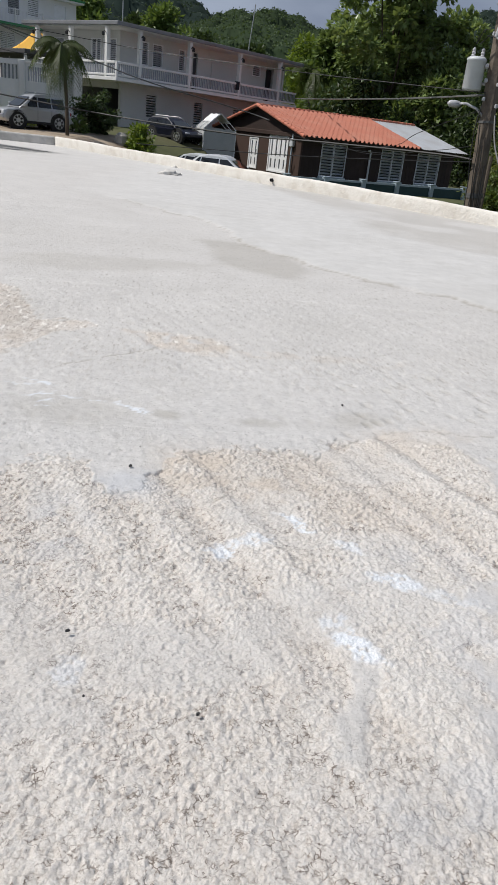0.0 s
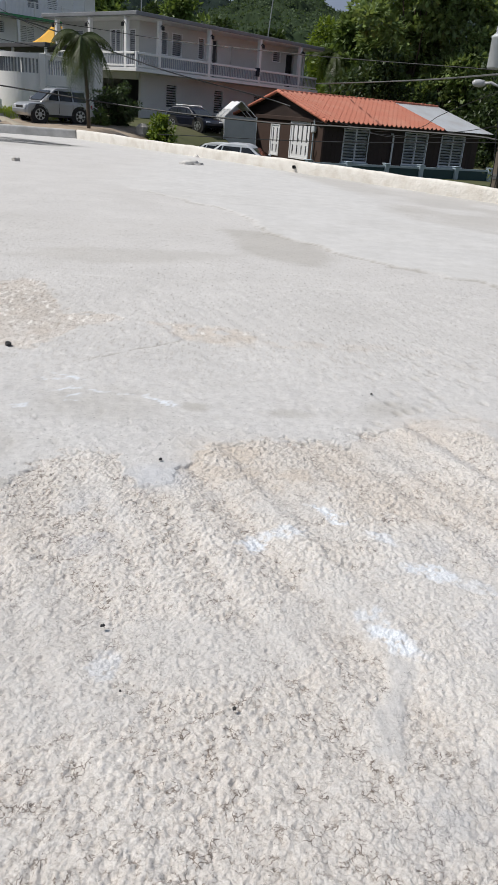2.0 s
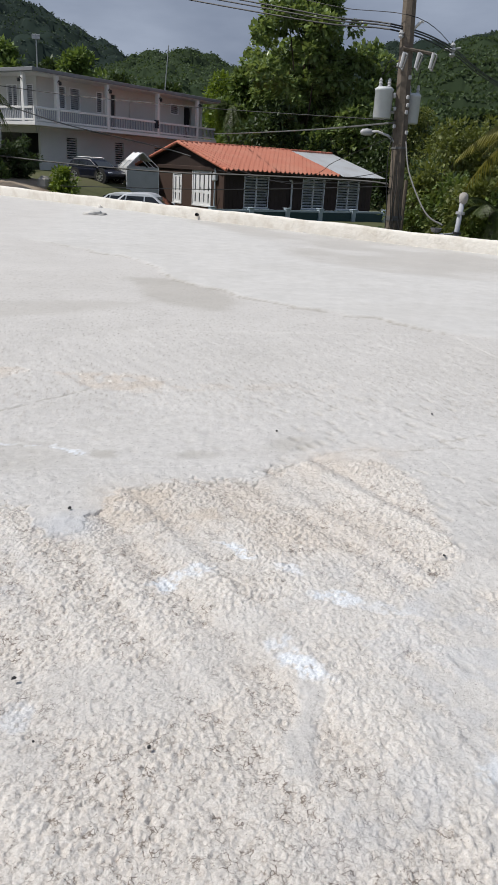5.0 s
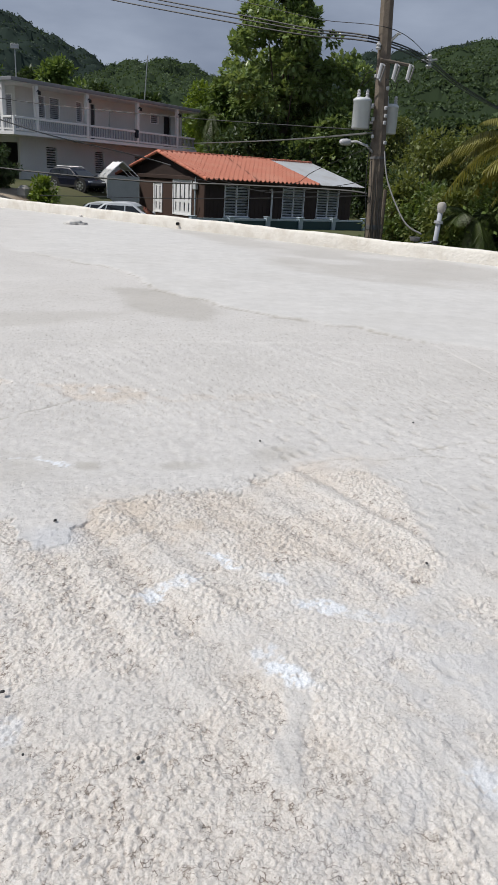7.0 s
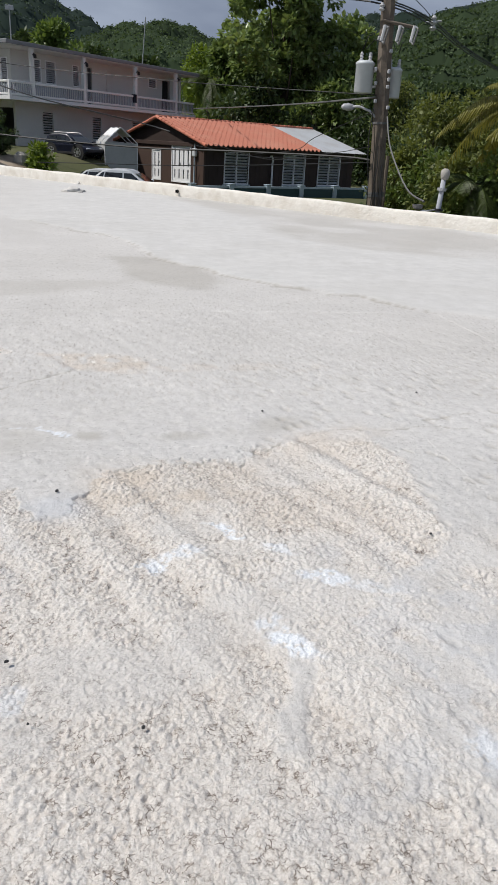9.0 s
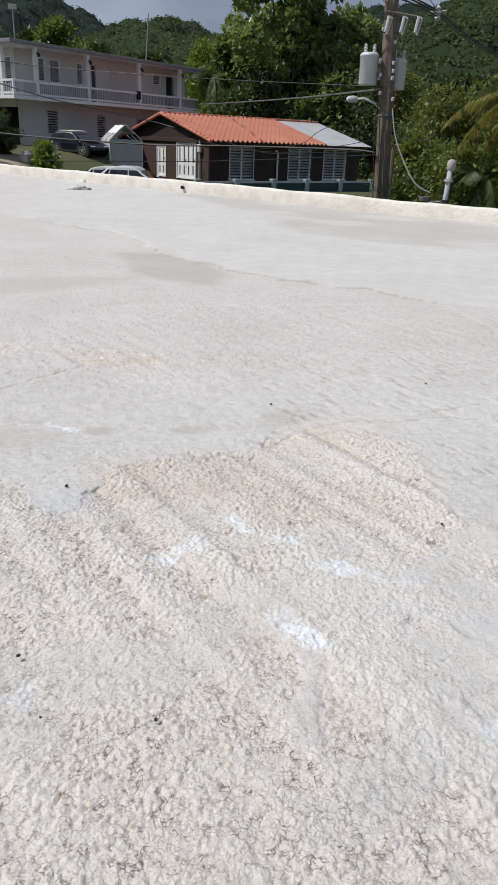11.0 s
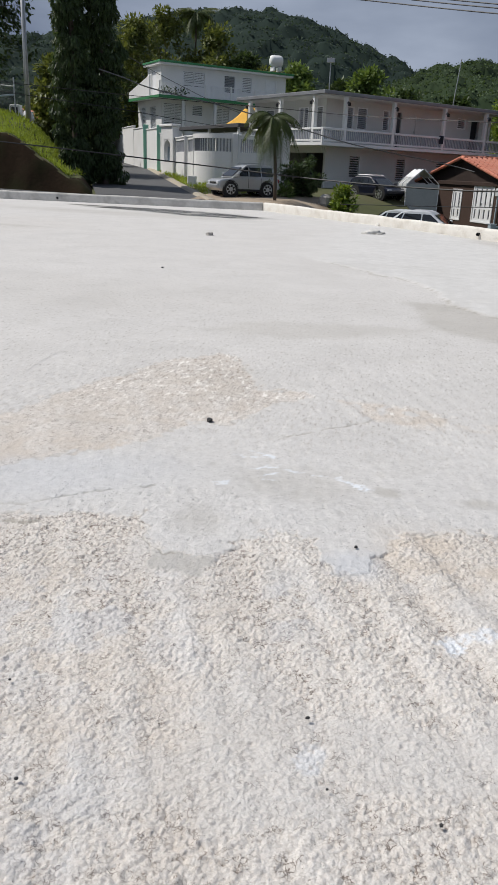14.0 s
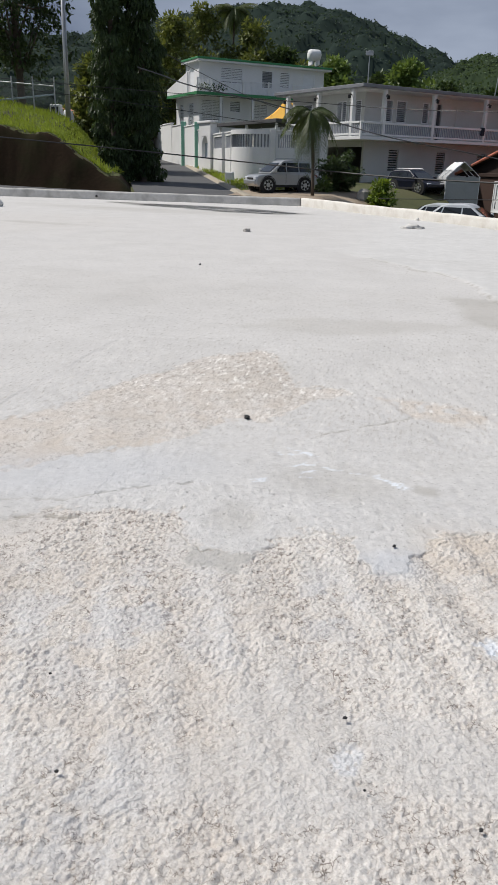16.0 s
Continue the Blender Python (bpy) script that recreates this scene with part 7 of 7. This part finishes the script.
for az_, d_, h_, r_, lf_, s_ in ((24.8, 36, 5.5, 2.5, "leafolive", 21), (22.6, 56, 7.0, 2.7, "leafolive", 22), (27.2, 37, 5.5, 2.8, "leafolive", 23), (29.0, 36, 5.6, 2.8, "leafolive", 24), (31.8, 34, 5.6, 2.8, "leafolive", 25),
                                 (23.9, 29, 2.9, 1.2, "leafolive", 26), (25.6, 28, 2.6, 1.6, "leafscrub", 27), (27.4, 26.5, 2.5, 1.7, "leafolive", 28), (30.0, 25, 2.6, 1.8, "leafscrub", 29), (23.3, 31, 3.0, 0.7, "leafdark", 30), (34.5, 26, 4.0, 2.2, "leafolive", 33)):
    tree(*polar(az_, d_), h_, r_, lf_, "dense tangled green shrub tree beyond the parapet", s_, n=6500, size=0.20, trunk_h=0.04, nc=60, group="shrubs beyond the pole", rr=(0.45, 0.9))
for az_, d_, h_, r_, lf_, s_ in ((-18.0, 92, 15.0, 4.0, "leafolive", 41), (-15.6, 96, 16.2, 4.4, "leafolive", 42), (-12.4, 94, 14.6, 4.0, "leafolive", 43), (-10.2, 92, 11.6, 3.4, "leafdark", 44), (-6.6, 82, 9.6, 2.8, "leaf", 45),
                                 (-3.6, 84, 8.3, 3.0, "leafdark", 46), (-1.6, 82, 9.4, 3.4, "leaf", 47), (1.0, 86, 7.6, 3.0, "leafdark", 48), (-20.5, 88, 10.5, 3.8, "leafdark", 49), (-23.4, 66, 7.6, 2.2, "leafolive", 50),
                                 (-21.9, 74, 7.5, 2.2, "leaf", 51), (4.6, 88, 7.0, 3.0, "leafdark", 52), (-8.6, 90, 9.6, 3.0, "leafolive", 53)):
    tree(*polar(az_, d_), h_, r_, lf_, "rounded green tree on the slope behind houses", s_, n=6500, size=0.52, trunk_h=0.10, nc=60, group="trees behind the houses", rr=(0.8, 1.3))
tree(*polar(-28.4, 56), 15.0, 4.6, "leafdark", "tall dark spreading tree on the bank", 61, n=11000, size=0.32, trunk_h=0.30, nc=80, rr=(0.7, 1.3), z=2.6)
tree(*polar(-33.5, 54), 14.0, 4.6, "leafdark", "tall dark spreading tree on the bank", 62, n=8000, size=0.34, trunk_h=0.28, nc=60, rr=(0.7, 1.3), z=2.6)


def bush(x, y, w, h, leaf, label, seed, n=1600, size=0.16):
    z = lev(x, y) - 0.05
    t = thing("bush", pose(x, y, z), label, "bush")
    cl = clumps(34, w, w * 0.9, 0.15, h * 0.85, seed, 0.22, 0.36, 0.55)
    part("stems", limbs(h * 0.4, 0.05, cl[:10], seed), M["bark"], t)
    part("foliage", leaves("foliage", cl, n, 1.0, size, seed, 0.1, 0.5), M[leaf], t)


bush(*polar(-5.8, 39.0), 1.4, 2.35, "leafdark", "rounded dark green clipped bush by the driveway", 71, 4600, 0.16)
bush(*polar(-2.8, 37.6), 0.85, 1.55, "leaflime", "yellow-green leafy croton bush by the parapet", 72, 1300, 0.22)
bush(*polar(-7.0, 38.2), 0.45, 0.9, "leaf", "small green shrub beside the palm", 73, 500, 0.16)
rocks = solo("rock", lathe([(0.30, 0.0), (0.36, 0.25), (0.30, 0.55), (0.14, 0.70)], 9), M["stone"], pose(*polar(-4.1, 37.9), lev(*polar(-4.1, 37.9)) - 0.05), "rough grey boulder beside the bushes", "rock")

# ---- small things on the deck ----
def lump(name, x, y, r, h, material, label, category, seed, z=-0.01):
    bm = bmesh.new()
    bmesh.ops.create_icosphere(bm, subdivisions=3, radius=1.0)
    for v in bm.verts:
        k = 1 + 0.35 * (noise.noise(v.co * 1.7 + Vector((seed, 0, 0)))) + 0.15 * noise.noise(v.co * 5 + Vector((0, seed, 0)))
        v.co = Vector((v.co.x * r * k, v.co.y * r * 0.8 * k, max(v.co.z, -0.2) * h * k))
    solo(name, bm, M[material], pose(x, y, z, 0, 0, seed * 40), label, category)


lump("mortar_lump", -0.15, 21.1, 0.34, 0.15, "parapet_grey", "hardened mound of spilled mortar on the deck", "mortar lump", 1)
lump("mortar_lump", -14.5, 24.2, 0.34, 0.34, "parapet", "hardened mound of spilled mortar on the deck", "mortar lump", 6)
lump("brick_chunk", -0.05, 24.75, 0.09, 0.09, "parapet", "cream mortar block stuck against the parapet", "rubble", 4)
lump("rubble_chunk", -4.12, 18.25, 0.11, 0.09, "stone", "loose chunk of broken concrete on the deck", "rubble", 2)
lump("pebble", -1.0, 4.36, 0.022, 0.020, "cable", "small dark pebble on the deck", "pebble", 3, 0.010)
for x_, y_, r_ in ((-0.125, 1.775, 0.007), (-0.02, 2.872, 0.009), (0.238, 1.465, 0.006), (1.085, 3.80, 0.008), (2.153, 4.08, 0.008), (1.441, 2.34, 0.006), (-0.05, 1.52, 0.004), (-0.85, 1.39, 0.006), (-1.05, 1.75, 0.005), (-3.4, 11.6, 0.02)):
    lump("pebble", x_, y_, r_, r_ * 0.8, "cable", "tiny dark pebble on rough concrete", "pebble", int(x_ * 100) % 17, 0.014)
# Shallow closed cups, coloured black for the shade inside weep holes.
for x_, y_, a_ in ((2.62, 21.27, 37), (-13.72, 31.17, 90)):
    solo("drain_hole", moved(lathe([(0.045, -0.05), (0.045, 0.006), (0.034, 0.006), (0.034, -0.05)], 14), Matrix.Rotation(radians(90), 4, "X")), M["dark"], pose(x_, y_, 0.135, 0, 0, a_ - 90), "round weep hole on the parapet, coloured dark as its shade", "drain hole")
